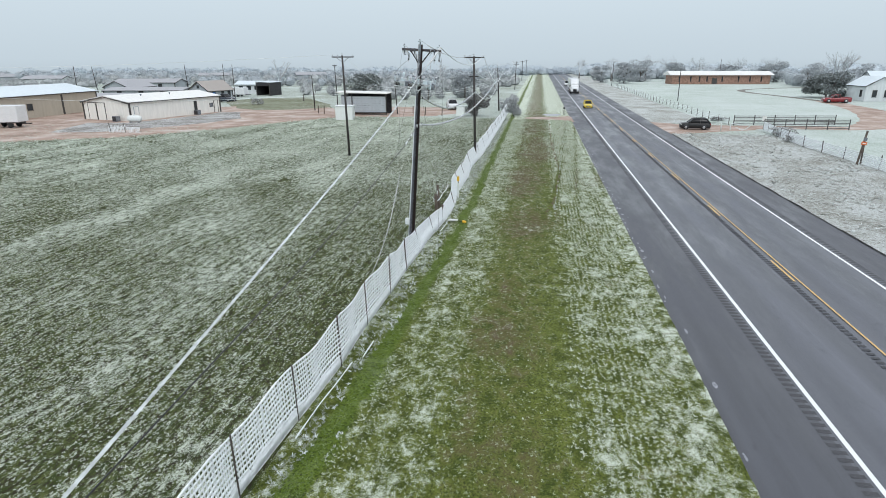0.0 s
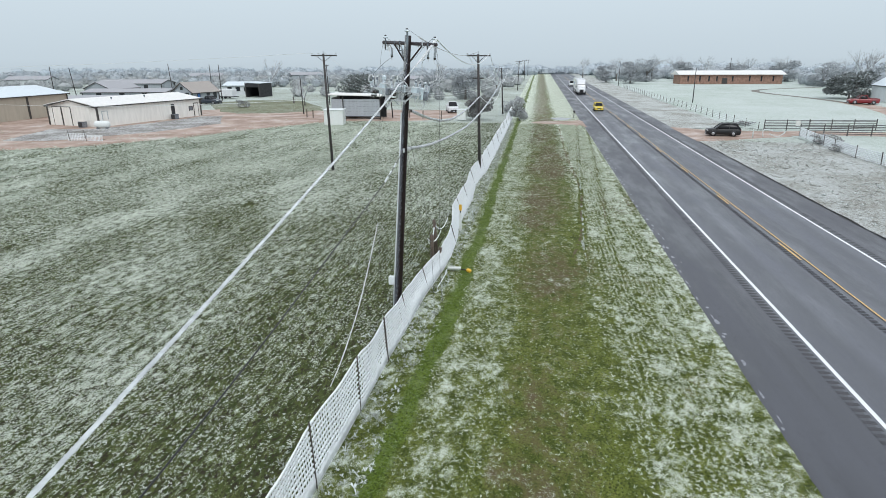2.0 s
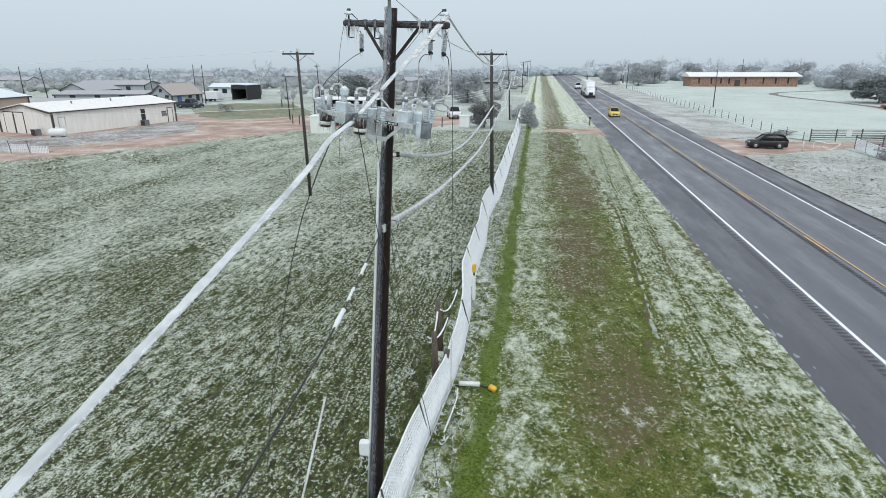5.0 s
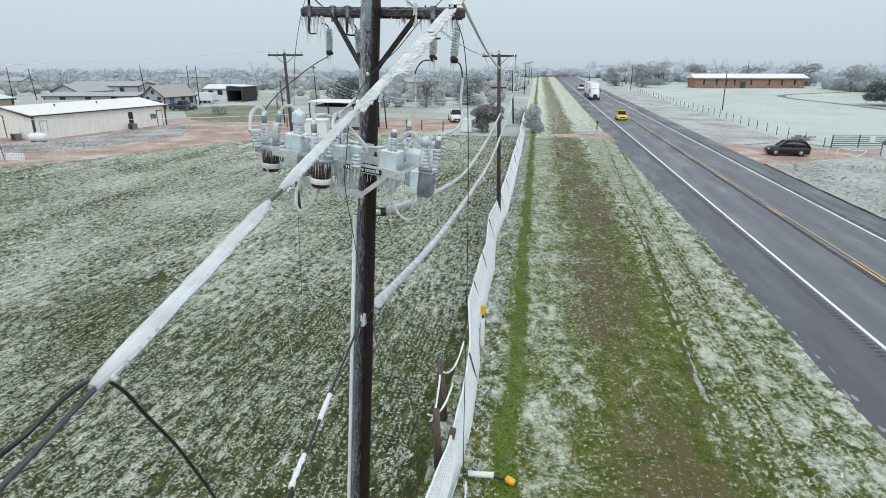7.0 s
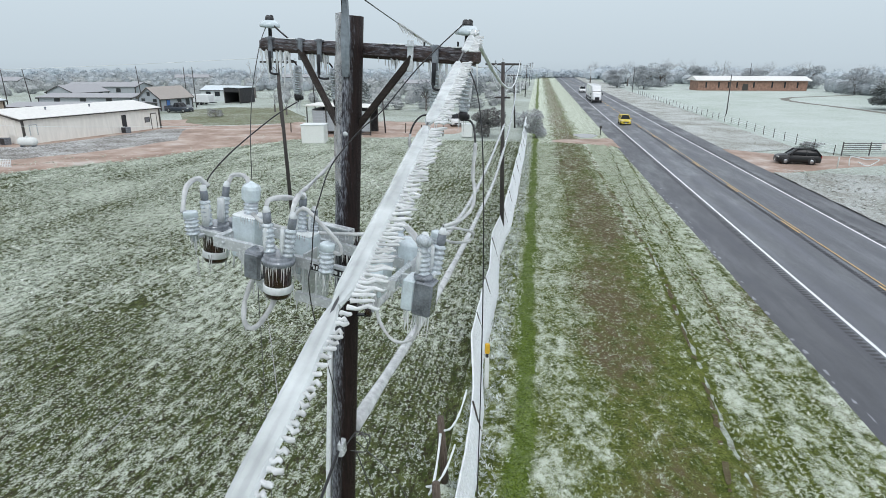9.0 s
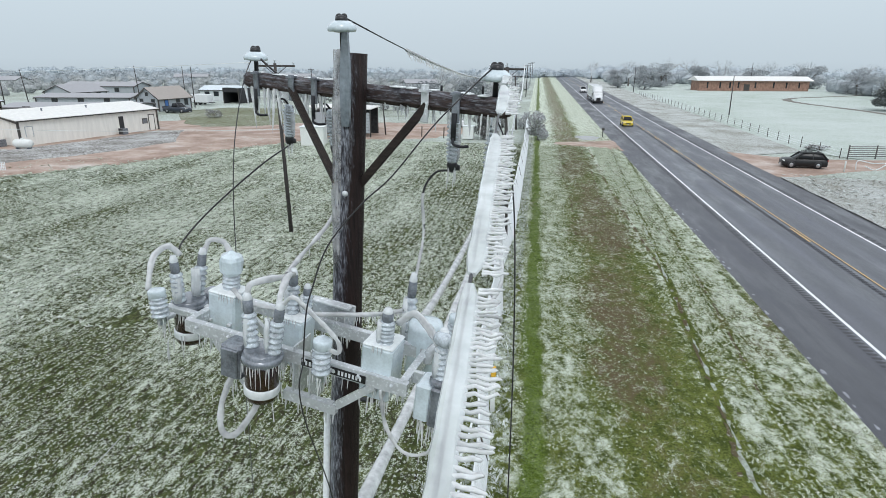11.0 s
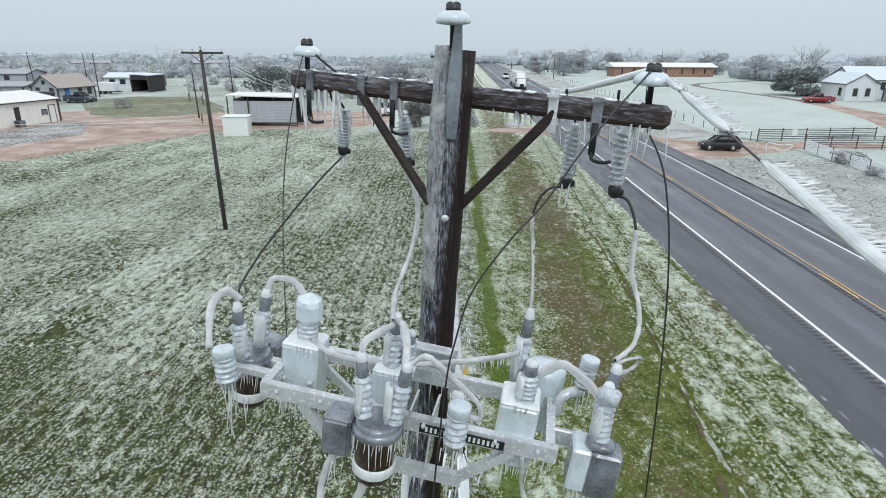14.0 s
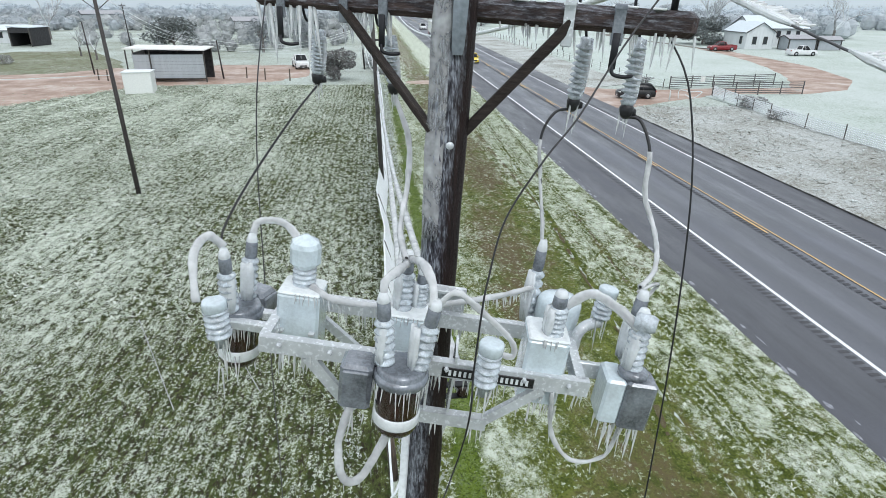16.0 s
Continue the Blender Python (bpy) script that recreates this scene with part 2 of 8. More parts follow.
def asphalt(name, tracks, tone):
    """Wet asphalt: darker wheel paths, long streaks, damp blotches and fine grain."""
    m, n, l, b = mat(name)
    co = n.new("ShaderNodeTexCoord")
    sep = n.new("ShaderNodeSeparateXYZ")
    l.new(co.outputs["Object"], sep.inputs[0])
    long_ = noise_node(n, l, 1.5, 5, (1.0, 0.022, 1), 0.6, seed=3)
    blot = noise_node(n, l, 0.55, 6, (1.0, 0.22, 1), 0.65, seed=7)
    spot = noise_node(n, l, 3.2, 4, (1.0, 0.5, 1), 0.6, seed=12)
    grain = noise_node(n, l, 90, 3, rough=0.7)
    col = ramp_node(n, l, long_, [(0.30, tuple(0.62 * t for t in tone)), (0.50, tone), (0.72, tuple(1.55 * t for t in tone))])
    col = mix_node(n, l, step_node(n, l, blot, 0.48, 0.72), col, tuple(1.75 * t for t in tone))
    col = mix_node(n, l, step_node(n, l, spot, 0.60, 0.80), col, tuple(0.6 * t for t in tone))
    wet = None
    if tracks:
        near = None
        for x in tracks:
            d = n.new("ShaderNodeMath")
            d.operation = "SUBTRACT"
            d.inputs[1].default_value = x
            l.new(sep.outputs[0], d.inputs[0])
            a = n.new("ShaderNodeMath")
            a.operation = "ABSOLUTE"
            l.new(d.outputs[0], a.inputs[0])
            if near is None:
                near = a.outputs[0]
            else:
                q = n.new("ShaderNodeMath")
                q.operation = "MINIMUM"
                l.new(near, q.inputs[0])
                l.new(a.outputs[0], q.inputs[1])
                near = q.outputs[0]
        wet = n.new("ShaderNodeMath")
        wet.operation = "MULTIPLY"
        l.new(step_node(n, l, near, 0.62, 0.22), wet.inputs[0])
        l.new(step_node(n, l, blot, 0.75, 0.40), wet.inputs[1])
        col = mix_node(n, l, wet.outputs[0], col, tuple(0.58 * t for t in tone))
    col = mix_node(n, l, 0.35, col, ramp_node(n, l, grain, [(0.35, tuple(0.35 * t for t in tone)), (0.68, tuple(2.0 * t for t in tone))]))
    l.new(col, b.inputs["Base Color"])
    l.new(ramp_node(n, l, blot, [(0.35, (0.30,) * 3), (0.65, (0.62,) * 3)]), b.inputs["Roughness"])
    bump_node(n, l, b, grain, 0.3, 0.006)
    return m


M_asphalt = asphalt("wet_asphalt", (8.95, 10.65, 12.5, 14.2), (0.098, 0.103, 0.120))
M_shoulder = asphalt("shoulder_asphalt", (), (0.060, 0.062, 0.073))
M_groove = plain("rumble_groove", (0.060, 0.061, 0.068), 0.7, 0, 0.3, 20)
M_chip = plain("gravel_edge", (0.27, 0.26, 0.25), 0.8, 0, 0.5, 8, 0.6)


def road_paint(name, colour):
    m, n, l, b = mat(name)
    wear = noise_node(n, l, 9, 5, (1, 0.3, 1), 0.7)
    col = mix_node(n, l, step_node(n, l, wear, 0.62, 0.78), colour, (0.12, 0.12, 0.13))
    l.new(col, b.inputs["Base Color"])
    b.inputs["Roughness"].default_value = 0.5
    return m


M_white_line = road_paint("white_road_paint", (0.78, 0.80, 0.82))
M_yellow_line = road_paint("yellow_road_paint", (0.64, 0.42, 0.15))


def dirt():
    m, n, l, b = mat("red_dirt")
    a = noise_node(n, l, 0.25, 5, (1, 1, 1), 0.6)
    c = noise_node(n, l, 3, 4)
    col = ramp_node(n, l, a, [(0.30, (0.20, 0.135, 0.105)), (0.46, (0.34, 0.235, 0.185)), (0.58, (0.44, 0.325, 0.265)), (0.70, (0.54, 0.49, 0.45))])
    col = mix_node(n, l, 0.3, col, ramp_node(n, l, c, [(0.35, (0.24, 0.16, 0.12)), (0.7, (0.45, 0.36, 0.30))]))
    l.new(col, b.inputs["Base Color"])
    l.new(ramp_node(n, l, a, [(0.4, (0.8,) * 3), (0.68, (0.35,) * 3)]), b.inputs["Roughness"])
    bump_node(n, l, b, c, 0.5, 0.04)
    return m


M_dirt = dirt()


def iced_wood(name, dark, light, ice_amount, axis=(0.0, 0.0, 1.0), wind=(-0.85, -0.5, 0.1), rise=0.0, grip=0.34):
    """Weathered pole or arm timber: long grain, with a skin of rime on the windward side."""
    m, n, l, b = mat(name)
    st = tuple(0.08 if a else 1.0 for a in axis)
    g = noise_node(n, l, 42, 5, st, 0.65)
    blot = noise_node(n, l, 3.5, 4)
    ice = noise_node(n, l, 55, 5, tuple(0.16 if a else 1.0 for a in axis), 0.75, seed=4)
    col = ramp_node(n, l, g, [(0.32, dark), (0.55, tuple((p + q) / 2 for p, q in zip(dark, light))), (0.75, light)])
    col = mix_node(n, l, step_node(n, l, blot, 0.55, 0.75), col, dark)
    geo = n.new("ShaderNodeNewGeometry")
    dot = n.new("ShaderNodeVectorMath")
    dot.operation = "DOT_PRODUCT"
    dot.inputs[1].default_value = Vector(wind).normalized()
    l.new(geo.outputs["Normal"], dot.inputs[0])
    s = n.new("ShaderNodeMath")
    s.operation = "MULTIPLY_ADD"
    s.inputs[1].default_value = grip
    l.new(dot.outputs["Value"], s.inputs[0])
    l.new(ice, s.inputs[2])
    ice_sum = s.outputs[0]
    if rise:
        # the skin of ice is thicker towards the top
        co = n.new("ShaderNodeTexCoord")
        sep = n.new("ShaderNodeSeparateXYZ")
        l.new(co.outputs["Object"], sep.inputs[0])
        up = n.new("ShaderNodeMapRange")
        up.inputs["From Min"].default_value, up.inputs["From Max"].default_value = 8.6, 10.2
        up.inputs["To Min"].default_value, up.inputs["To Max"].default_value = -rise, rise * 1.5
        l.new(sep.outputs[2], up.inputs["Value"])
        add = n.new("ShaderNodeMath")
        l.new(ice_sum, add.inputs[0])
        l.new(up.outputs[0], add.inputs[1])
        ice_sum = add.outputs[0]
    f = step_node(n, l, ice_sum, 0.90 - ice_amount * 0.4, 1.20 - ice_amount * 0.4)
    streak = noise_node(n, l, 75, 4, tuple(0.20 if a else 1.0 for a in axis), 0.7, seed=15)
    wide = noise_node(n, l, 9, 4, tuple(0.25 if a else 1.0 for a in axis), 0.6, seed=18)
    skin = ramp_node(n, l, streak, [(0.38, (0.018, 0.016, 0.020)), (0.50, (0.085, 0.088, 0.105)), (0.62, (0.30, 0.32, 0.36))])
    pale = ramp_node(n, l, streak, [(0.36, (0.10, 0.105, 0.125)), (0.60, (0.34, 0.37, 0.41))])
    col = mix_node(n, l, f, col, mix_node(n, l, step_node(n, l, wide, 0.52, 0.70), skin, pale))
    l.new(col, b.inputs["Base Color"])
    l.new(ramp_node(n, l, f, [(0, (0.55,) * 3), (1, (0.28,) * 3)]), b.inputs["Roughness"])
    b.inputs["Specular IOR Level"].default_value = 0.22
    bump_node(n, l, b, streak, 0.7, 0.012)
    return m


M_pole = iced_wood("pole_timber", (0.009, 0.006, 0.006), (0.034, 0.020, 0.018), 0.85, (0, 0, 1), (-0.90, -0.42, 0.0), 0.075, 0.55)
M_polefar = iced_wood("far_pole_timber", (0.035, 0.032, 0.032), (0.10, 0.09, 0.085), 0.2)
M_arm = iced_wood("crossarm_timber", (0.024, 0.016, 0.015), (0.115, 0.082, 0.076), 0.55, (1, 0, 0), (-0.3, -0.75, 0.6))
M_brace = iced_wood("brace_timber", (0.018, 0.014, 0.013), (0.050, 0.038, 0.032), 0.1, (1, 0, 0), (-0.2, -0.1, 1))


def ice_material(name, tint, trans=0.55, rough=0.12, scale=30):
    m, n, l, b = mat(name)
    a = noise_node(n, l, scale, 4, seed=2)
    c = noise_node(n, l, scale * 0.25, 3, seed=9)
    col = ramp_node(n, l, a, [(0.3, tuple(t * 0.84 for t in tint)), (0.62, tint)])
    l.new(col, b.inputs["Base Color"])
    l.new(ramp_node(n, l, c, [(0.35, (trans * 0.6,) * 3), (0.65, (trans,) * 3)]), b.inputs["Transmission Weight"])
    l.new(ramp_node(n, l, a, [(0.3, (rough,) * 3), (0.7, (rough * 2.2,) * 3)]), b.inputs["Roughness"])
    b.inputs["IOR"].default_value = 1.31
    bump_node(n, l, b, a, 0.35, 0.01)
    return m


M_ice = ice_material("clear_ice", (0.90, 0.94, 0.96), 0.35)
M_rime = ice_material("white_rime", (0.82, 0.86, 0.87), 0.08, 0.3)
M_icicle = ice_material("icicle", (0.97, 0.99, 1.0), 0.6, 0.06, 40)
M_clear = ice_material("thin_clear_ice", (0.98, 0.99, 1.0), 0.92, 0.05, 25)
M_sleeve = ice_material("wire_ice", (0.95, 0.97, 0.98), 0.58, 0.07, 24)
M_sheet = ice_material("sheet_ice", (0.90, 0.95, 0.955), 0.60, 0.07, 14)
M_glaze = plain("glazed_white_tank", (0.62, 0.71, 0.755), 0.16, 0, 0.16, 7, 0.22, 1.0)
M_porcelain = plain("iced_grey_porcelain", (0.56, 0.62, 0.67), 0.12, 0, 0.38, 22, 0.5, 1.0)
M_galv = plain("galvanised_steel", (0.58, 0.61, 0.63), 0.25, 0.15, 0.16, 5, 0.12, 0.6)
M_galv_dull = plain("dull_iced_steel", (0.20, 0.235, 0.27), 0.14, 0.0, 0.35, 4, 0.12, 1.0)
M_greybox = plain("grey_steel_box", (0.20, 0.22, 0.25), 0.2, 0.2, 0.42, 8, 0.15, 0.9)
M_brownglaze = plain("brown_glazed_tank", (0.034, 0.015, 0.012), 0.1, 0, 0.4, 14, 0.1, 0.9)
M_black = plain("black_insulation", (0.018, 0.018, 0.02), 0.35, 0, 0.25, 15, 0.1)
M_blackmetal = plain("black_steel", (0.025, 0.026, 0.03), 0.4, 0.5, 0.25, 15, 0.1)
M_wire = plain("weathered_wire", (0.09, 0.09, 0.095), 0.4, 0.5, 0.2, 30, 0.1)
M_signblack = plain("black_nameplate", (0.015, 0.015, 0.017), 0.3, 0, 0.2, 20, 0)
M_signwhite = plain("white_lettering", (0.75, 0.78, 0.8), 0.4, 0, 0.1, 20, 0)

# ---------------------------------------------------------------- builders
def mesh_from(verts, faces, name="mesh"):
    me = bpy.data.meshes.new(name)
    me.from_pydata(verts, [], faces)
    me.update()
    return me


class Shape:
    """A growing list of corners and faces for one mesh."""

    def __init__(self):
        self.v, self.f = [], []

    def add(self, verts, faces):
        o = len(self.v)
        self.v.extend(tuple(p) for p in verts)
        self.f.extend(tuple(i + o for i in q) for q in faces)
        return self

    def box(self, c, s, m=None, bevel=0.0):
        """A box of centre c and size s; with a bevel its long edges are cut."""
        x, y, z = (k / 2 for k in s)
        if bevel <= 0:
            pts = [(sx * x, sy * y, sz * z) for sz in (-1, 1) for sx, sy in ((-1, -1), (1, -1), (1, 1), (-1, 1))]
            fs = [(3, 2, 1, 0), (4, 5, 6, 7), (0, 1, 5, 4), (1, 2, 6, 5), (2, 3, 7, 6), (3, 0, 4, 7)]
        else:
            b = min(bevel, x * 0.9, y * 0.9, z * 0.9)
            ring = [(-x + b, -y), (x - b, -y), (x, -y + b), (x, y - b), (x - b, y), (-x + b, y), (-x, y - b), (-x, -y + b)]
            kx, ky = (x - b) / x, (y - b) / y
            pts = []
            for zz, inner in ((-z, 1), (-z + b, 0), (z - b, 0), (z, 1)):
                pts += [(px * (kx if inner else 1), py * (ky if inner else 1), zz) for px, py in ring]
            fs = [tuple(range(7, -1, -1)), tuple(range(24, 32))]
            for r in range(3):
                for i in range(8):
                    j = (i + 1) % 8
                    fs.append((r * 8 + i, r * 8 + j, r * 8 + 8 + j, r * 8 + 8 + i))
        c = Vector(c)
        pts = [(m @ Vector(p) if m else Vector(p)) + c for p in pts]
        return self.add(pts, fs)

    def tube(self, pts, r, n=8, caps=True):
        """A tube along points; r is one radius or one for each point."""
        pts = [Vector(p) for p in pts]
        rs = r if isinstance(r, (list, tuple)) else [r] * len(pts)
        rings, faces = [], []
        up = None
        for i, p in enumerate(pts):
            d = (pts[min(i + 1, len(pts) - 1)] - pts[max(i - 1, 0)]).normalized()
            if up is None:
                up = d.orthogonal().normalized()
            else:
                up = (up - d * up.dot(d))
                up = up.normalized() if up.length > 1e-6 else d.orthogonal().normalized()
            side = d.cross(up)
            rings += [p + (up * math.cos(a) + side * math.sin(a)) * rs[i] for a in (2 * math.pi * k / n for k in range(n))]
        for i in range(len(pts) - 1):
            for k in range(n):
                j = (k + 1) % n
                faces.append((i * n + k, i * n + j, i * n + n + j, i * n + n + k))
        if caps:
            faces.append(tuple(range(n - 1, -1, -1)))
            faces.append(tuple((len(pts) - 1) * n + k for k in range(n)))
        return self.add(rings, faces)

    def lathe(self, prof, base=(0, 0, 0), axis=(0, 0, 1), n=16):
        """A turned form: profile of (radius, height) up an axis from base."""
        q = Vector((0, 0, 1)).rotation_difference(Vector(axis).normalized())
        b = Vector(base)
        v = [b + q @ Vector((r * math.cos(a), r * math.sin(a), h)) for r, h in prof for a in (2 * math.pi * k / n for k in range(n))]
        f = []
        for i in range(len(prof) - 1):
            for k in range(n):
                j = (k + 1) % n
                f.append((i * n + k, i * n + j, i * n + n + j, i * n + n + k))
        f.append(tuple(range(n - 1, -1, -1)))
        f.append(tuple((len(prof) - 1) * n + k for k in range(n)))
        return self.add(v, f)

    def prism(self, outline, y0, y1, m=None):
        """An outline in x and z, drawn out along y."""
        k = len(outline)
        v = [Vector((x, y0, z)) for x, z in outline] + [Vector((x, y1, z)) for x, z in outline]
        if m:
            v = [m @ p for p in v]
        f = [tuple(range(k)), tuple(range(2 * k - 1, k - 1, -1))]
        f += [(i, k + i, k + (i + 1) % k, (i + 1) % k) for i in range(k)]
        return self.add(v, f)

    def icicles(self, pts, lo, hi, r=0.006, down=(0, 0, -1)):
        """Icicles hanging at points, each a thin crooked spike."""
        d0 = Vector(down).normalized()
        for p in pts:
            h = random.uniform(lo, hi)
            d = (d0 + Vector((random.uniform(-0.12, 0.12), random.uniform(-0.12, 0.12), 0))).normalized()
            p = Vector(p)
            rr = r * random.uniform(0.7, 1.3)
            self.tube([p - d * 0.01, p + d * h * 0.35, p + d * h * 0.75, p + d * h], [rr, rr * 0.85, rr * 0.5, rr * 0.08], 5, False)
        return self

    def rough(self, amount, scale):
        """Shift the corners by noise, as lumpy ice does."""
        self.v = [tuple(Vector(p) + noise.noise_vector(Vector(p) * scale) * amount) for p in self.v]
        return self

    def mesh(self, name, smooth=False):
        me = mesh_from(self.v, self.f, name)
        if smooth:
            me.polygons.foreach_set("use_smooth", [True] * len(me.polygons))
        bm = bmesh.new()
        bm.from_mesh(me)
        bmesh.ops.recalc_face_normals(bm, faces=bm.faces)
        bm.to_mesh(me)
        bm.free()
        return me


def part(name, shape, material, parent=None, label="", smooth=False, kind=""):
    me = shape if isinstance(shape, bpy.types.Mesh) else shape.mesh(name, smooth)
    if not me.materials:
        me.materials.append(material)
    ob = new(name, me)
    ob.parent = parent
    if label or kind:
        tagged(ob, label, "", "", kind)
    return ob


def thing(name, m, label, category, group="", kind=""):
    ob = new(name)
    ob.empty_display_size = 0.2
    ob.matrix_basis = m
    return tagged(ob, label, category, group, kind)


def solid(name, shape, material, label, category, group="", kind="", smooth=False):
    ob = part(name, shape, material, None, "", smooth)
    return tagged(ob, label, category, group, kind)


def sag(a, b, drop, n=24):
    """Points along a hanging wire."""
    a, b = Vector(a), Vector(b)
    return [a.lerp(b, i / n) - Vector((0, 0, drop * 4 * (i / n) * (1 - i / n))) for i in range(n + 1)]


def bend(pts, n=6):
    """A smooth curve through points."""
    pts = [Vector(p) for p in pts]
    out = []
    for i in range(len(pts) - 1):
        p0, p1, p2, p3 = pts[max(i - 1, 0)], pts[i], pts[i + 1], pts[min(i + 2, len(pts) - 1)]
        for k in range(n):
            t = k / n
            out.append(0.5 * ((2 * p1) + (p2 - p0) * t + (2 * p0 - 5 * p1 + 4 * p2 - p3) * t * t + (3 * p1 - p0 - 3 * p2 + p3) * t ** 3))
    return out + [pts[-1]]


def rough_radius(k, r, amount=0.25):
    return [r * (1 + amount * (2 * random.random() - 1)) for _ in range(k)]

# ---------------------------------------------------------------- ground, road
def sheet(name, outline, z, material, label, category):
    ob = solid(name, mesh_from([(x, y, z) for x, y in outline], [tuple(range(len(outline)))], name), material, label, category, kind="structure")
    return ob


def grid_sheet(name, x0, x1, y0, y1, nx, ny, height, material, label, category, kind="structure"):
    v = [(x0 + (x1 - x0) * i / nx, y0 + (y1 - y0) * j / ny, 0.0) for j in range(ny + 1) for i in range(nx + 1)]
    v = [(x, y, height(x, y)) for x, y, _ in v]
    f = [(j * (nx + 1) + i, j * (nx + 1) + i + 1, (j + 1) * (nx + 1) + i + 1, (j + 1) * (nx + 1) + i) for j in range(ny) for i in range(nx)]
    me = mesh_from(v, f, name)
    me.polygons.foreach_set("use_smooth", [True] * len(f))
    return solid(name, me, material, label, category, kind=kind)


ground = sheet("ground", [(-2500, -400), (2500, -400), (2500, 3500), (-2500, 3500)], -0.08, M_fieldfar, "pale frosted winter pasture reaching to the horizon", "ground")


def field_z(x, y):
    rows = 0.014 * math.cos(2 * math.pi * (x + 0.5 * noise.noise((x * 0.3, y * 0.12, 0))) / 0.48)
    clump = 0.044 * noise.noise((x * 2.6, y * 1.5, 1)) + 0.055 * noise.noise((x * 5.0, y * 3.2, 6))
    return rows + clump + 0.02 * noise.noise((x * 0.16, y * 0.11, 3))


field = grid_sheet("wheat_field", -46, -6.9, 2, 72, 300, 400, field_z, M_field, "winter wheat field with frosted green tufts in rows", "field")
grid_sheet("wheat_field_far", -46, -6.9, 72, 104, 130, 110, field_z, M_field, "winter wheat field running up to the dirt yard", "field")
grid_sheet("wheat_field_side", -110, -46, 2, 104, 160, 240, field_z, M_field, "winter wheat field beside the metal shop", "field")
sheet("wheat_field_near", [(-110, -25), (-6.9, -25), (-6.9, 2), (-110, 2)], 0.0, M_field, "winter wheat field below the wires", "field")


def verge_z(x, y):
    rut = 1.0 + 0.05 * (y - 42) if y > 42 else 0.9
    z = 0.04 * noise.noise((x * 0.9, y * 0.5, 7)) + 0.035 * noise.noise((x * 2.6, y * 1.9, 2)) + 0.02 * noise.noise((x * 5.5, y * 4.5, 8))
    if y > 36:
        z -= 0.09 * math.exp(-((x - rut) / 0.15) ** 2) + 0.06 * math.exp(-((x - rut - 1.5) / 0.15) ** 2)
    return z + 0.02 * min(1, max(0, (x - 2) / 3))


verge = grid_sheet("grass_verge", -6.9, 5.05, -10, 104, 110, 600, verge_z, M_verge, "mown roadside verge with green strips and frosted grass", "verge")
sheet("grass_verge_far", [(-6.9, 104), (5.0, 104), (4.9, 900), (-6.5, 900)], 0.0, M_verge, "roadside verge with mown green strips beyond the driveway", "verge")
grid_sheet("right_verge", 17.8, 31.0, -25, 86, 40, 200, lambda x, y: 0.06 * noise.noise((x * 0.5, y * 0.4, 5)) - 0.03 * math.exp(-((x - 21.5) / 2.2) ** 2) + 0.04,
                         M_vergeR, "rough frosted verge with dead grass", "verge")
sheet("right_verge_far", [(17.8, 99), (27.0, 104), (26, 900), (17.8, 900)], -0.03, M_vergeR, "frosted verge along the far road", "verge")
sheet("pasture", [(31.0, -25), (260, -25), (260, 330), (26.5, 330), (27.0, 104), (31.0, 99)], -0.03, M_pale, "pasture white with frost", "pasture")
sheet("pasture_beyond", [(-260, 134), (-6.5, 118), (-6.5, 900), (-260, 900)], -0.03, M_fieldfar, "pale green frosted pasture", "pasture")

# tyre ruts worn into the verge
def tyre_rut(path, width, seed, label):
    s = Shape()
    pts = bend([Vector((x, y, 0)) for x, y in path], 40)
    last = None
    for p in pts:
        w = width * 0.62 * (0.75 + 0.9 * noise.noise((p.y * 0.7, seed, 0)) + 0.8 * noise.noise((p.y * 3.1, seed, 5)))
        row = None
        if w > width * 0.42:
            row = [(p.x + k * w + 0.05 * noise.noise((p.y * 2, seed, k)), p.y) for k in (-0.5, 0.5)]
            if last:
                quad = [last[0], last[1], row[1], row[0]]
                s.add([(x, y, verge_z(x, y) + 0.028) for x, y in quad], [(0, 1, 2, 3)])
        last = row
    return solid("tyre_rut", s, M_rut, label, "tyre rut", "tyre ruts in the verge", "structure")


M_rut = grassy("bare_rut_soil", (0.075, 0.052, 0.030), (0.10, 0.075, 0.042), (0.13, 0.115, 0.06), FROST, 1.72, 2.0, 6.0, (1, 1, 1), 0.5, 23.0)
RUT = "dark tyre rut in the frosted verge"
tyre_rut([(0.2, 38.5), (0.8, 42.1), (1.0, 44.2), (1.26, 48.9), (1.64, 54.5), (1.5, 63), (1.25, 75.5), (1.3, 101)], 0.26, 1, RUT)
tyre_rut([(2.5, 45), (2.9, 50), (3.2, 56), (3.0, 66), (2.75, 78), (2.8, 101)], 0.16, 2, RUT)
tyre_rut([(-2.43, 62.4), (-2.27, 75), (-2.6, 86.3), (-2.3, 100)], 0.22, 3, RUT)
tyre_rut([(-0.6, 58), (-0.36, 65.6), (0.1, 76), (0.4, 88), (0.2, 101)], 0.26, 4, RUT)

# road with a slight crown: shoulders, two lanes
XL, XC, XR, EL, ER = 8.0, 11.6, 15.2, 5.05, 17.8


def road_z(x):
    return 0.09 - 0.02 * abs(x - XC)


def edge_wobble(y, s):
    return 0.10 * noise.noise((y * 0.5, s, 0)) + 0.05 * noise.noise((y * 2.3, s, 4))


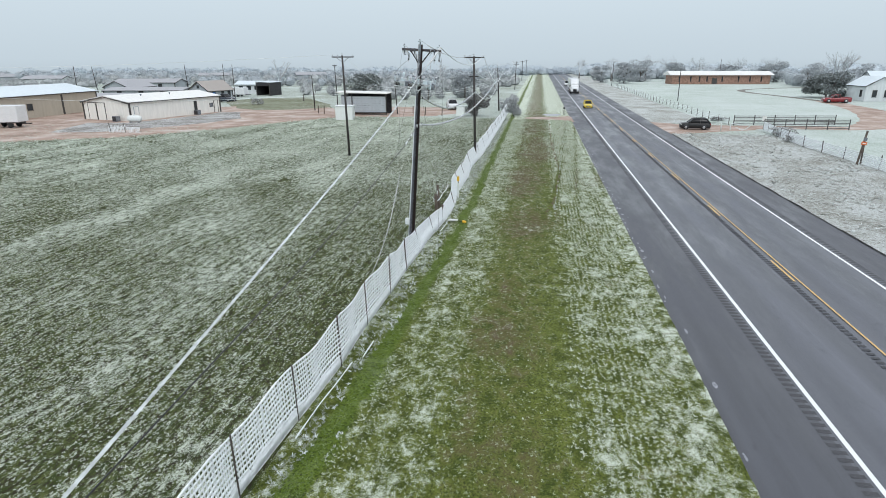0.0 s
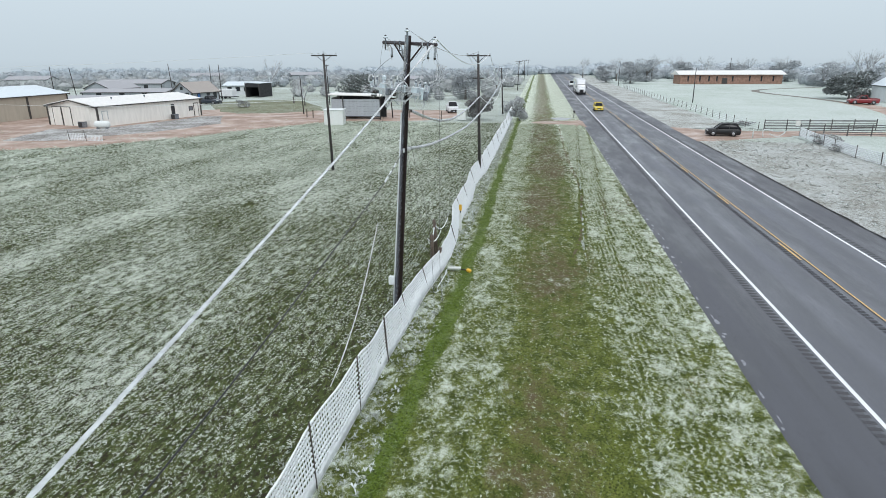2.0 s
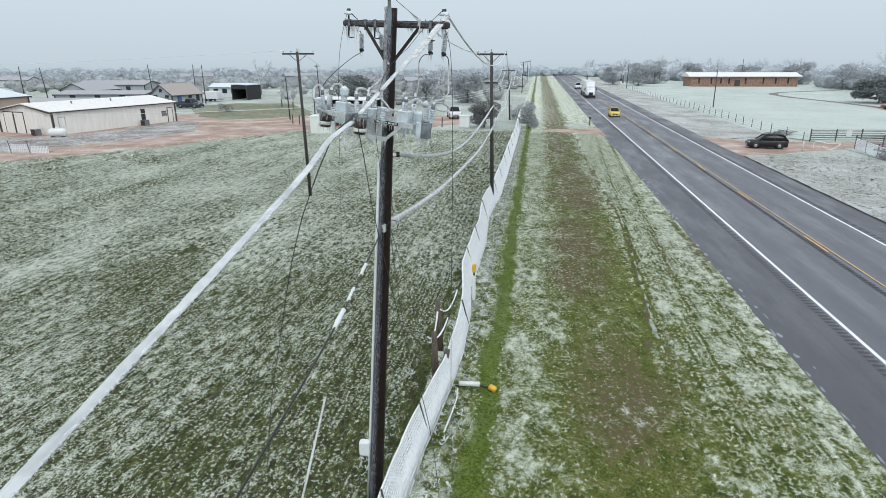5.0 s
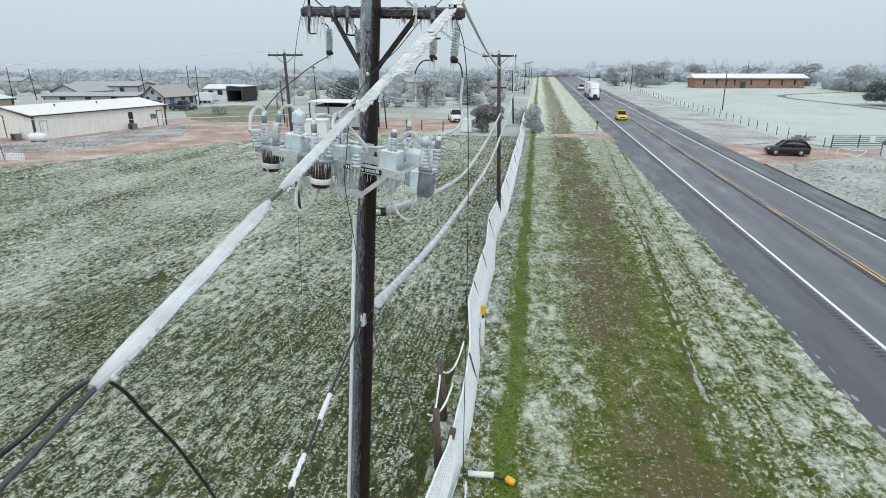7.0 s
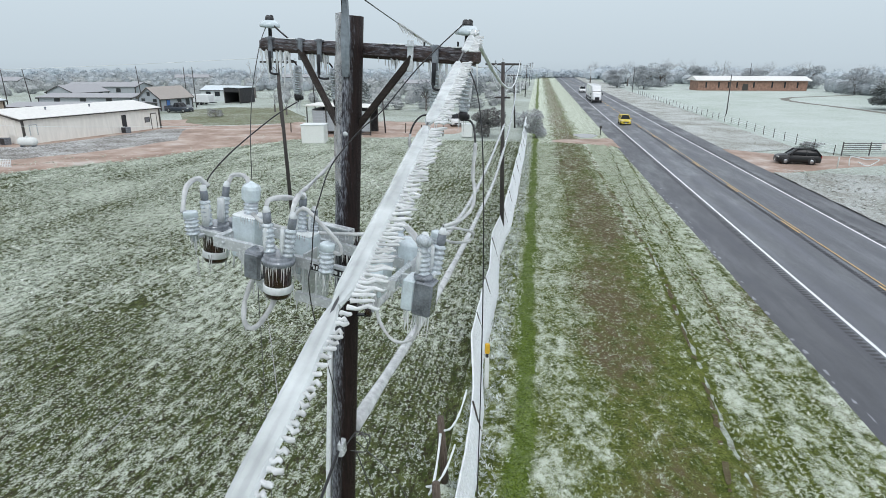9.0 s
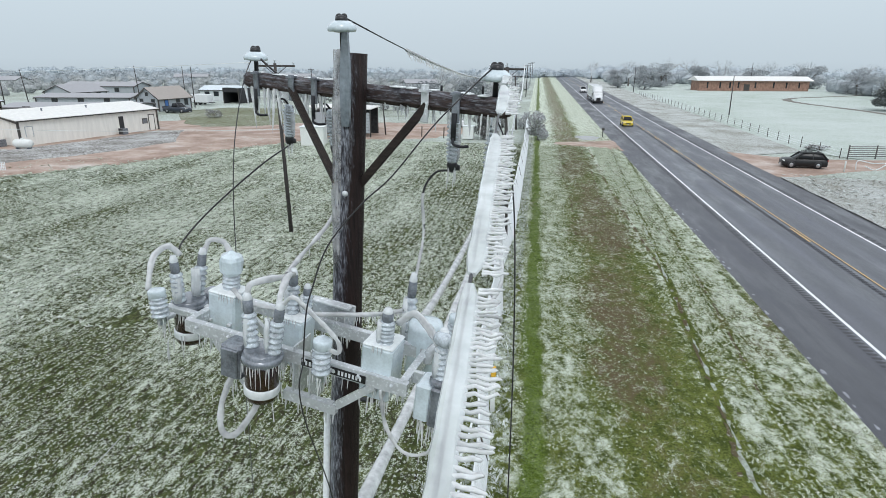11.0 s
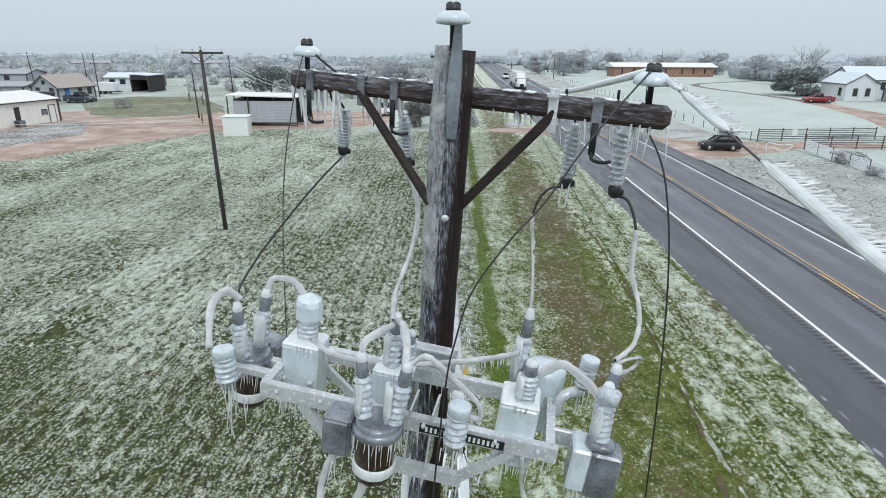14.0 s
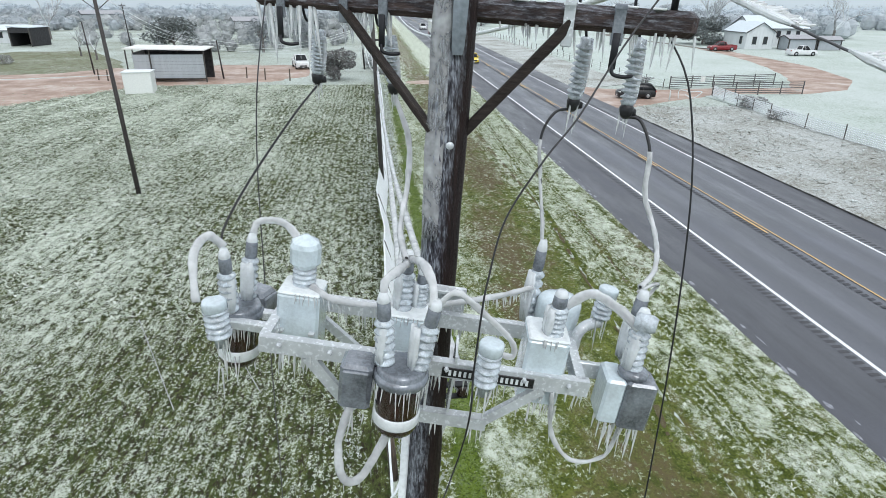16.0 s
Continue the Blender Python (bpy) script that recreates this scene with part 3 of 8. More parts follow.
def ribbon(name, xa, xb, ya, yb, dz, material, label, category, step=1.0, wob=(0, 0), parent=None):
    ys = []
    y = ya
    while y < yb:
        ys.append(y)
        y += step if y < 160 else step * 12
    ys.append(yb)
    v, f = [], []
    for y in ys:
        a = xa + (wob[0] and edge_wobble(y, wob[0]))
        b = xb + (wob[1] and edge_wobble(y, wob[1]))
        mid = [a + (b - a) * k / 3 for k in range(4)]
        v += [(x, y, road_z(x) + dz) for x in mid]
    for j in range(len(ys) - 1):
        f += [(j * 4 + k, j * 4 + k + 1, j * 4 + 5 + k, j * 4 + 4 + k) for k in range(3)]
    me = mesh_from(v, f, name)
    if parent:
        return part(name, me, material, parent)
    return solid(name, me, material, label, category, kind="structure")


road = ribbon("road", XL - 0.25, XR + 0.3, -30, 1500, 0.0, M_asphalt, "dark wet asphalt two-lane highway", "road")
ribbon("road_shoulder", EL, XL - 0.25, -30, 1500, 0.0, M_shoulder, "dark asphalt shoulder with a ragged edge", "road shoulder", 0.4, (1, 0))
ribbon("road_shoulder", XR + 0.3, ER, -30, 1500, 0.0, M_shoulder, "dark asphalt shoulder with a ragged edge", "road shoulder", 0.4, (0, 2))
ribbon("gravel_edge", EL - 0.12, EL + 0.05, -30, 160, -0.008, M_chip, "pale gravel along the asphalt edge", "gravel edge", 0.4, (1, 3))
ribbon("gravel_edge", ER - 0.05, ER + 0.2, -30, 160, -0.008, M_chip, "pale gravel along the asphalt edge", "gravel edge", 0.4, (4, 2))
ribbon("edge_line", XL - 0.07, XL + 0.07, -30, 1200, 0.004, M_white_line, "white painted edge line", "road marking")
ribbon("edge_line", XR - 0.07, XR + 0.07, -30, 1200, 0.004, M_white_line, "white painted edge line", "road marking")
ribbon("centre_line", XC + 0.06, XC + 0.14, -30, 1200, 0.004, M_yellow_line, "solid yellow painted centre line", "road marking")
dash = None
for y in range(3, 400, 12):
    y += 0.6
    if dash is None:
        s = Shape().add([(-0.05, 0, 0), (0.05, 0, 0), (0.05, 3.0, 0), (-0.05, 3.0, 0)], [(0, 1, 2, 3)])
        dash = solid("centre_dash", s, M_yellow_line, "yellow painted centre dash", "road marking", "dashes of the centre line", "structure")
        dash.matrix_basis = pose(XC - 0.13, y, road_z(XC) + 0.0035)
    else:
        copy_thing(dash, pose(XC - 0.13, y, road_z(XC) + 0.0035))


def rumble(name, x, width):
    """Milled grooves beside a painted line."""
    s = Shape()
    y = -5.0
    while y < 130:
        z = road_z(x) + 0.0035
        s.add([(x - width / 2, y, z), (x + width / 2, y, z), (x + width / 2, y + 0.17, z), (x - width / 2, y + 0.17, z),
               (x - width / 2 + 0.03, y + 0.05, z + 0.001), (x + width / 2 - 0.03, y + 0.05, z + 0.001), (x + width / 2 - 0.03, y + 0.12, z + 0.001), (x - width / 2 + 0.03, y + 0.12, z + 0.001)],
              [(0, 1, 5, 4), (1, 2, 6, 5), (2, 3, 7, 6), (3, 0, 4, 7), (4, 5, 6, 7)])
        y += 0.31
    return solid(name, s, M_groove, "milled rumble grooves beside the painted line", "rumble strip", kind="stuff")


rumble("rumble_strip", XL - 0.33, 0.36)
rumble("rumble_strip", XR + 0.33, 0.36)
rumble("rumble_strip", XC - 0.36, 0.26)

# frozen slush left along the asphalt edge
slush = Shape()
for _ in range(70):
    y = 8 + 95 * random.random() ** 1.3
    x = EL + 0.10 + abs(random.gauss(0, 0.22))
    a, b = random.uniform(0.03, 0.10), random.uniform(0.10, 0.32)
    k = [(x + a * math.cos(t) * random.uniform(0.6, 1.2), y + b * math.sin(t) * random.uniform(0.6, 1.2)) for t in (2 * math.pi * i / 8 for i in range(8))]
    slush.add([(p, q, road_z(p) + 0.006) for p, q in k] + [(x, y, road_z(x) + 0.016)], [(i, (i + 1) % 8, 8) for i in range(8)])
solid("frozen_slush", slush, plain("grey_slush", (0.26, 0.27, 0.30), 0.35, 0, 0.4, 9, 0.3), "specks of frozen slush along the asphalt edge", "ice", kind="stuff", smooth=True)

# dirt yard, driveways
def area(pts):
    return sum(a[0] * b[1] - b[0] * a[1] for a, b in zip(pts, pts[1:] + pts[:1])) / 2


def patch(name, outline, z, label, category, n=5, amp=0.5, material=None, rim=1.3):
    pts = [Vector((x, y, 0)) for x, y in outline]
    out = []
    for i, p in enumerate(pts):
        q = pts[(i + 1) % len(pts)]
        for k in range(n):
            a = p.lerp(q, k / n)
            out.append((a.x + amp * noise.noise((a.x * 0.4, a.y * 0.4, 1)), a.y + amp * noise.noise((a.x * 0.4, a.y * 0.4, 9))))
    # the patch lies a little proud, with its rim sloping down into the ground
    k = len(out)
    mid = Vector((sum(p[0] for p in out) / k, sum(p[1] for p in out) / k, 0))
    low = []
    for i in range(k):
        a, b = Vector((*out[i - 1], 0)), Vector((*out[(i + 1) % k], 0))
        nrm = Vector((b.y - a.y, a.x - b.x, 0)).normalized() * (1 if area(out) > 0 else -1)
        low.append((out[i][0] + nrm.x * rim, out[i][1] + nrm.y * rim, z - 0.25))
    me = mesh_from([(x, y, z) for x, y in out] + low, [tuple(range(k))] + [(i, k + i, k + (i + 1) % k, (i + 1) % k) for i in range(k)], name)
    return solid(name, me, material or M_dirt, label, category, kind="structure")


patch("dirt_yard", [(-112, 50), (-80, 59), (-70, 63.5), (-62, 68), (-55, 72.5), (-50.5, 78), (-47.5, 82), (-44.8, 88.5), (-41.5, 94), (-37.5, 101), (-34, 104.5), (-27, 106.5), (-20, 109.5), (-17.0, 115),
                    (-16.5, 120), (-18, 125), (-30, 126), (-42, 118), (-46, 124), (-54, 136), (-62, 131), (-66, 121), (-78, 118), (-112, 112)], 0.14, "wet red dirt yard with puddled tracks", "dirt yard", 6, 1.2)
patch("driveway", [(-2.8, 105.4), (0, 104.2), (3, 102.6), (4.9, 101.2), (4.9, 109.6), (3, 108.2), (0, 107.4), (-2.6, 106.8)], 0.06, "red dirt driveway onto the road", "driveway", 5, 0.4)
patch("side_road", [(17.7, 86), (22, 88.5), (27, 91.5), (34, 94.5), (44, 94.0), (52, 97), (60, 106), (66, 122), (68, 140), (70, 160), (66, 160), (63, 140), (58, 122), (52, 108), (46, 99), (36, 99.0), (27, 98), (22, 99), (17.7, 102)],
      -0.01, "red dirt side road to the farm", "side road", 5, 0.4)
TRACK = [(112, 243), (95, 237), (80, 226), (70, 219), (65.0, 212.5), (62.6, 204), (62.8, 193), (64.6, 182), (66.2, 172), (66.8, 162), (69, 152)]
near = [Vector((x, y)) for x, y in TRACK]
turn = [(near[min(i + 1, len(near) - 1)] - near[max(i - 1, 0)]).normalized() for i in range(len(near))]
wide = [Vector((-d.y, d.x)) * 1.1 for d in turn]
M_mud = grassy("frozen_mud", (0.11, 0.095, 0.08), (0.16, 0.145, 0.125), (0.22, 0.21, 0.185), (0.45, 0.47, 0.46), 1.62, 2.0, 3.0, (1, 1, 1), 0.3, 27.0)
patch("farm_track", [tuple(p + w) for p, w in zip(near, wide)] + [tuple(p - w) for p, w in reversed(list(zip(near, wide)))], -0.01, "dark frozen mud track curving through the pasture", "farm track", 4, 0.5, M_mud, 0.3)
patch("yard_verge", [(-72, 86), (-65.5, 87.0), (-61.7, 99.2), (-60.6, 107.4), (-57.3, 108.6), (-51.5, 96.7), (-52.8, 90.5), (-55, 85), (-57.8, 80.6), (-62, 75), (-68, 74)], 0.17, "frosted rubble and dead weeds along the shop", "yard verge", 4, 0.6, M_rubble)
patch("yard_grass", [(-76, 140), (-72, 149), (-60, 150), (-48, 131), (-44.5, 122), (-50, 115.6), (-57, 114.2), (-63, 118)], 0.17, "rough winter grass beside the dirt track", "rough grass", 4, 1.0, M_yardgrass)
# puddle beside the driveway
m_p, n_p, l_p, b_p = mat("puddle_water")
b_p.inputs["Base Color"].default_value = (0.30, 0.27, 0.25, 1)
b_p.inputs["Roughness"].default_value = 0.05
bump_node(n_p, l_p, b_p, noise_node(n_p, l_p, 4, 2), 0.03, 0.01)
solid("puddle", mesh_from([(2.0 + 1.6 * math.cos(a) * (1 + 0.2 * math.sin(3 * a)), 112.2 + 2.5 * math.sin(a), 0.02) for a in (i * 2 * math.pi / 20 for i in range(20))], [tuple(range(20))], "puddle"),
      m_p, "still puddle on the verge by the driveway", "puddle", kind="structure")

# ---------------------------------------------------------------- the iced pole
PB, PT = Vector((-7.161, 30.641, -0.050)), Vector((-6.495, 30.69, 10.524))


def on_pole(z):
    return PB.lerp(PT, (z - PB.z) / (PT.z - PB.z))


def pole_r(z):
    return 0.155 - 0.0050 * z


main_pole = thing("utility_pole", Matrix.Identity(4), "dark leaning wooden utility pole glazed with ice", "utility pole")
zs = [i * 10.58 / 40 - 0.05 for i in range(41)]
s = Shape().tube([on_pole(z) + Vector((0.006 * noise.noise((z * 2, 0, 0)), 0.006 * noise.noise((z * 2, 5, 0)), 0)) for z in zs], [pole_r(max(z, 0)) for z in zs], 20)
part("shaft", s, M_pole, main_pole, "dark brown timber, iced on the windward side", True)
# knots and a bolt head
s = Shape().lathe([(0.024, 0), (0.022, 0.006), (0.010, 0.018)], on_pole(9.60) + Vector((0.0, -pole_r(9.6) + 0.006, 0)), (0, -1, 0.1), 10)
part("bolt_head", s, M_galv, main_pole, "iced bolt head", True)
# tapered steel ridge pin at the top, and the ice sheet frozen to the windward side
c = on_pole(10.3) + Vector((0.0, -0.128, 0.0))
q = pose(0, 0, 0, 2, 3.6, -12)
s = Shape().prism([(-0.030, -0.24), (0.030, -0.24), (0.040, -0.20), (0.046, 0.02), (0.044, 0.12), (0.036, 0.22), (0.023, 0.37), (-0.023, 0.37), (-0.036, 0.22), (-0.046, 0.12), (-0.048, 0.02), (-0.040, -0.20)], -0.011, 0.011, Matrix.Translation(c) @ q @ Matrix.Diagonal((0.8, 1, 1, 1)))
part("ridge_pin_bracket", s, M_galv_dull, main_pole, "grey steel ridge pin bracket")
s = Shape()
v, f = [], []
zi = [9.05 + 0.05 * i for i in range(31)]
for z in zi:
    w = 0.020 * min(1, (z - 8.95) * 1.6) * (1 + 0.5 * noise.noise((z * 3.0, 8, 0)) + 0.3 * noise.noise((z * 11, 3, 0)))
    o, r = on_pole(z), pole_r(z)
    v += [o + Vector((x * r, y * r, 0)) for x, y in ((-0.30, -0.98), (-0.62, -0.84), (-0.90, -0.50))]
    v += [o + Vector((-r * 1.0 - w, -0.02, 0)), o + Vector((-r * 0.9 - w * 0.6, 0.03, 0)), o + Vector((-r * 0.6, 0.0, 0))]
for i in range(len(zi) - 1):
    f += [(i * 6 + j, i * 6 + (j + 1) % 6, i * 6 + 6 + (j + 1) % 6, i * 6 + 6 + j) for j in range(6)]
s.add(v, f + [(5, 4, 3, 2, 1, 0), tuple((len(zi) - 1) * 6 + j for j in range(6))])
part("ice_sheet", s.rough(0.006, 14), M_clear, main_pole, "clear ice frozen down the pole top", True)

# crossarm, 8 ft long, on the far side of the pole
AL, AR = Vector((-7.605, 31.38, 10.332)), Vector((-5.412, 30.333, 10.212))
arm_dir = (AR - AL).normalized()
arm_side = arm_dir.cross(Vector((0, 0, 1))).normalized()      # towards the camera
arm_up = arm_side.cross(arm_dir)
ARM = Matrix.Translation((AL + AR) / 2) @ Matrix((arm_dir, -arm_side, arm_up)).transposed().to_4x4()
L2 = (AR - AL).length / 2
crossarm = part("crossarm", Shape().box((0, 0, 0), (2 * L2, 0.098, 0.120), None, 0.028), M_arm, main_pole, "weathered brown timber crossarm")
crossarm.matrix_basis = ARM


def arm_pt(u, v=0.0, w=0.0):
    """A place on the arm: along it, towards the far side, up."""
    return ARM @ Vector((u, v, w))


def pole_u(z):
    return (on_pole(z) - ARM.translation).dot(arm_dir)


for u in (-0.62, 0.62):
    top = arm_pt(u, -0.055, -0.045)
    foot = on_pole(9.66) + Vector((math.copysign(0.09, u), -0.02, 0))
    d = (top - foot)
    q = Vector((1, 0, 0)).rotation_difference(d.normalized()).to_matrix()
    part("brace", Shape().box((top + foot) / 2, (d.length + 0.06, 0.035, 0.055), q, 0.006), M_brace, main_pole, "dark timber crossarm brace")
for u in (-0.62, 0.62, -1.02, -0.38, 0.86):
    z = 0.19 if u != 0.62 else 0.24
    part("arm_bracket", Shape().box((u, -0.062, -0.02), (0.055, 0.018, z), None, 0.004).box((u, -0.062, 0.06), (0.06, 0.06, 0.014)), M_galv if u == 0.62 else M_greybox, main_pole,
         "flat steel bracket bolted to the arm").matrix_basis = ARM

# rime along the top of the arm, icicles below it
s = Shape()
k = 60
for i in range(k):
    u = -L2 + 2 * L2 * (i + 0.5) / k
    if abs(u - pole_u(10.1)) < 0.16 or random.random() < 0.5:
        continue
    s.box((u, random.uniform(-0.02, 0.02), 0.062), (2 * L2 / k * random.uniform(0.8, 1.6), 0.07 * random.uniform(0.6, 1.2), random.uniform(0.006, 0.014)), None, 0.003)
part("rime_crust", s, M_rime, main_pole, "crust of white ice along the arm", True, "stuff").matrix_basis = ARM
s = Shape()
s.icicles([arm_pt(-L2 + 0.02 + 0.022 * i, random.uniform(-0.04, 0.04), -0.055) for i in range(18)], 0.10, 0.34, 0.011)
s.icicles([arm_pt(random.uniform(0.25, 0.62), random.uniform(-0.045, 0.045), -0.055) for i in range(24)], 0.03, 0.12, 0.007)
s.icicles([arm_pt(random.uniform(0.62, L2), random.uniform(-0.045, 0.045), -0.055) for i in range(26)], 0.04, 0.17, 0.008)
s.icicles([arm_pt(random.uniform(-0.7, -0.3), random.uniform(-0.045, 0.045), -0.055) for i in range(18)], 0.04, 0.20, 0.009)
part("icicle_fringe", s, M_icicle, main_pole, "row of clear icicles under the arm", True, "stuff")


def pin_insulator(base, up, scale=1.0):
    """A pin insulator under a cap of ice, with black tie loops on top."""
    t = thing("pin_insulator", Matrix.Translation(base), "grey pin insulator capped with ice and black wire ties", "insulator", "pin insulators on the pole")
    up = Vector(up).normalized()
    part("pin", Shape().lathe([(0.018, -0.02), (0.016, 0.10), (0.02, 0.115)], (0, 0, 0), up, 10), M_blackmetal, t, "dark steel pin", True)
    part("shed", Shape().lathe([(0.02, 0.09), (0.088, 0.098), (0.094, 0.112), (0.088, 0.135), (0.06, 0.158), (0.045, 0.163)], (0, 0, 0), up, 22), M_glaze, t, "", True)
    s = Shape()
    for sx in (-1, 1):
        c = up * 0.186 + Vector((0.017 * sx, 0, 0))
        s.tube(bend([c + Vector((0.013 * math.cos(a), 0.006 * math.sin(a), 0.012 * math.sin(a))) for a in (i * math.pi / 3 for i in range(7))], 3), 0.010, 7)
    s.lathe([(0.036, 0.155), (0.042, 0.165), (0.038, 0.185), (0.02, 0.195)], (0, 0, 0), up, 12)
    part("wire_tie", s, M_black, t, "black looped tie wire", True)
    return t


TOP_PIN = on_pole(10.36) + Vector((-0.014, -0.115, 0.20))
pin_insulator(TOP_PIN, (0, 0, 1))
PIN_L = arm_pt(-L2 + 0.13, 0, 0.055)
PIN_R = arm_pt(L2 - 0.12, 0, 0.055)
pin_insulator(PIN_L, arm_up)
pin_insulator(PIN_R, arm_up)


def hung_insulator(top, foot, label):
    """A ribbed cutout insulator in an ice jacket, hung from a black hook under the arm."""
    top, foot = Vector(top), Vector(foot)
    d = foot - top
    h = d.length
    t = thing("hung_insulator", Matrix.Translation(top), label, "insulator", "insulators under the crossarm")
    prof = [(0.012, -0.01), (0.03, 0.0)]
    k = 9
    for i in range(k):
        z = 0.03 + (h - 0.10) * i / k
        st = (h - 0.10) / k
        prof += [(0.026, z), (0.047, z + st * 0.45), (0.047, z + st * 0.58), (0.026, z + st * 0.9)]
    prof += [(0.042, h - 0.065), (0.03, h - 0.04)]
    part("ribbed_body", Shape().lathe(prof, (0, 0, 0), d, 18), M_porcelain, t, "", True)
    jacket = [(0.030, 0.0), (0.037, h * 0.2), (0.040, h * 0.5), (0.037, h * 0.78), (0.030, h * 0.86)]
    part("ice_jacket", Shape().lathe(jacket, d.cross(Vector((0, 1, 0))).normalized() * 0.012, d, 12), M_clear, t, "clear ice jacket", True)
    part("clamp", Shape().lathe([(0.03, h - 0.05), (0.04, h - 0.03), (0.034, h + 0.01), (0.015, h + 0.03)], (0, 0, 0), d, 10)
         .box(d.normalized() * (h - 0.005) + Vector((0.03, 0, 0)), (0.05, 0.03, 0.04), None, 0.006), M_black, t, "black wire clamp", True)
    part("hook", Shape().tube(bend([(0.0, 0.0, 0.01), (-0.02, -0.03, 0.05), (-0.06, -0.06, 0.06), (-0.075, -0.07, 0.12), (-0.075, -0.07, 0.20)], 4), 0.008, 8), M_blackmetal, t, "black steel hook", True)
    ic = Shape().icicles([d + Vector((random.uniform(-0.03, 0.03), random.uniform(-0.03, 0.03), 0)) for _ in range(5)], 0.05, 0.17, 0.006)
    part("icicle_fringe", ic, M_icicle, t, "", True, "stuff")
    return t


INS_L, INS_M, INS_R = Vector((-7.297, 31.43, 9.832)), Vector((-5.831, 30.787, 9.766)), Vector((-5.57, 30.655, 9.746))
hung_insulator((-7.264, 31.377, 10.130), INS_L, "grey ribbed insulator coated in clear ice")
hung_insulator((-5.812, 30.728, 10.130), INS_M, "grey ribbed insulator coated in clear ice")
hung_insulator((-5.536, 30.684, 10.130), INS_R, "grey ribbed insulator coated in clear ice")
hung_insulator((-6.844, 31.191, 10.110), (-6.823, 31.211, 9.798), "grey ribbed insulator behind the pole")
# black strap hangers below the arm
for u in (-1.02, -0.38, 0.86):
    hk = Shape().box((u, -0.075, -0.14), (0.035, 0.012, 0.17), None, 0.003).tube(bend([(u, -0.075, -0.21), (u + 0.01, -0.085, -0.245), (u + 0.06, -0.08, -0.255), (u + 0.10, -0.05, -0.25)], 4), 0.010, 7)
    part("strap_hanger", hk, M_blackmetal, main_pole, "black steel hanger strap", True).matrix_basis = ARM

# ---------------------------------------------------------------- capacitor rack on the pole
ru = Vector((0.97924, -0.16157, -0.1224))
rv = Vector((0.1628, 0.98666, 0.0))
rw = ru.cross(rv)
RACK = Matrix.Translation((-6.662, 29.896, 8.662)) @ Matrix((ru, rv, rw)).transposed().to_4x4()


def rk(u, v, w):
    return RACK @ Vector((u, v, w))


def rack_thing(name, u, v, w, label, category, group=""):
    return thing(name, RACK @ pose(u, v, w), label, category, group)


rack = thing("capacitor_rack", RACK, "galvanised steel rack bolted to the pole, iced", "equipment rack")


def channel(shape, a, b, h=0.085, d=0.045, t=0.007):
    """A steel channel from a to b, web towards the camera."""
    a, b = Vector(a), Vector(b)
    q = Vector((1, 0, 0)).rotation_difference((b - a).normalized()).to_matrix()
    c, ln = (a + b) / 2, (b - a).length
    shape.box(c, (ln, t, h), q)
    for sz in (-1, 1):
        shape.box(c + q @ Vector((0, d / 2, sz * (h / 2 - t / 2))), (ln, d, t), q)
    return shape


part("front_beam", channel(Shape(), (-0.90, 0.0, 0.0), (0.72, 0.0, 0.0)), M_galv, rack)
part("back_beam", channel(Shape(), (-0.95, 0.46, 0.0), (0.66, 0.46, 0.0)), M_galv, rack)
part("end_beam", channel(Shape(), (0.70, 0.02, 0.0), (0.70, 0.48, 0.0)), M_galv, rack)
part("end_beam", channel(Shape(), (-0.86, 0.02, 0.0), (-0.86, 0.48, 0.0)), M_galv, rack)
part("lower_beam", channel(Shape(), (-0.12, -0.01, -0.29), (0.26, -0.01, -0.29), 0.07), M_galv, rack)
part("strut", channel(Shape(), (0.24, 0.0, -0.28), (0.50, 0.0, -0.04), 0.05, 0.03), M_galv, rack)
part("strut", channel(Shape(), (-0.66, 0.0, -0.04), (-0.42, 0.02, -0.34), 0.06, 0.03), M_galv, rack)
part("strut", channel(Shape(), (-0.80, 0.46, -0.02), (-0.20, 0.46, -0.50), 0.05, 0.03), M_galv, rack)
part("hanger_plate", Shape().box((0.06, 0.10, -0.12), (0.012, 0.20, 0.40)).box((-0.06, 0.10, -0.12), (0.012, 0.20, 0.40)), M_galv, rack)
part("pole_band", Shape().box((-0.08, 0.56, 0.06), (0.34, 0.02, 0.22), None, 0.005).box((-0.08, 0.52, 0.16), (0.30, 0.06, 0.02), None, 0.004), M_galv, rack, "iced steel clamp plate")
for u in (-0.80, -0.55, -0.25, 0.02, 0.40, 0.62):
    part("bolt", Shape().lathe([(0.014, 0), (0.014, 0.008), (0.008, 0.022)], (u, -0.005, 0.012), (0, -1, 0), 6), M_galv, rack)
plate = part("nameplate", Shape().box((0.225, -0.009, -0.004), (0.45, 0.006, 0.055), None, 0.002), M_signblack, rack, "black nameplate with white writing")
# the maker's name as plain bars
x = 0.03
for i in range(15):
    if i == 7:
        x += 0.016
        part("roundel", Shape().lathe([(0.014, 0), (0.014, 0.002)], (x + 0.012, -0.0125, -0.004), (0, -1, 0), 14), M_signwhite, plate)
        x += 0.042
        continue
    part("bar", Shape().box((x + 0.009, -0.0135, -0.004), (0.013, 0.002, 0.030)), M_signwhite, plate)
    x += 0.0245
s = Shape()
s.icicles([(random.uniform(-0.9, 0.7), random.uniform(-0.01, 0.04), -0.04) for _ in range(60)], 0.03, 0.13, 0.005)
s.icicles([(random.uniform(-0.95, 0.66), 0.47, -0.04) for _ in range(50)], 0.03, 0.12, 0.005)
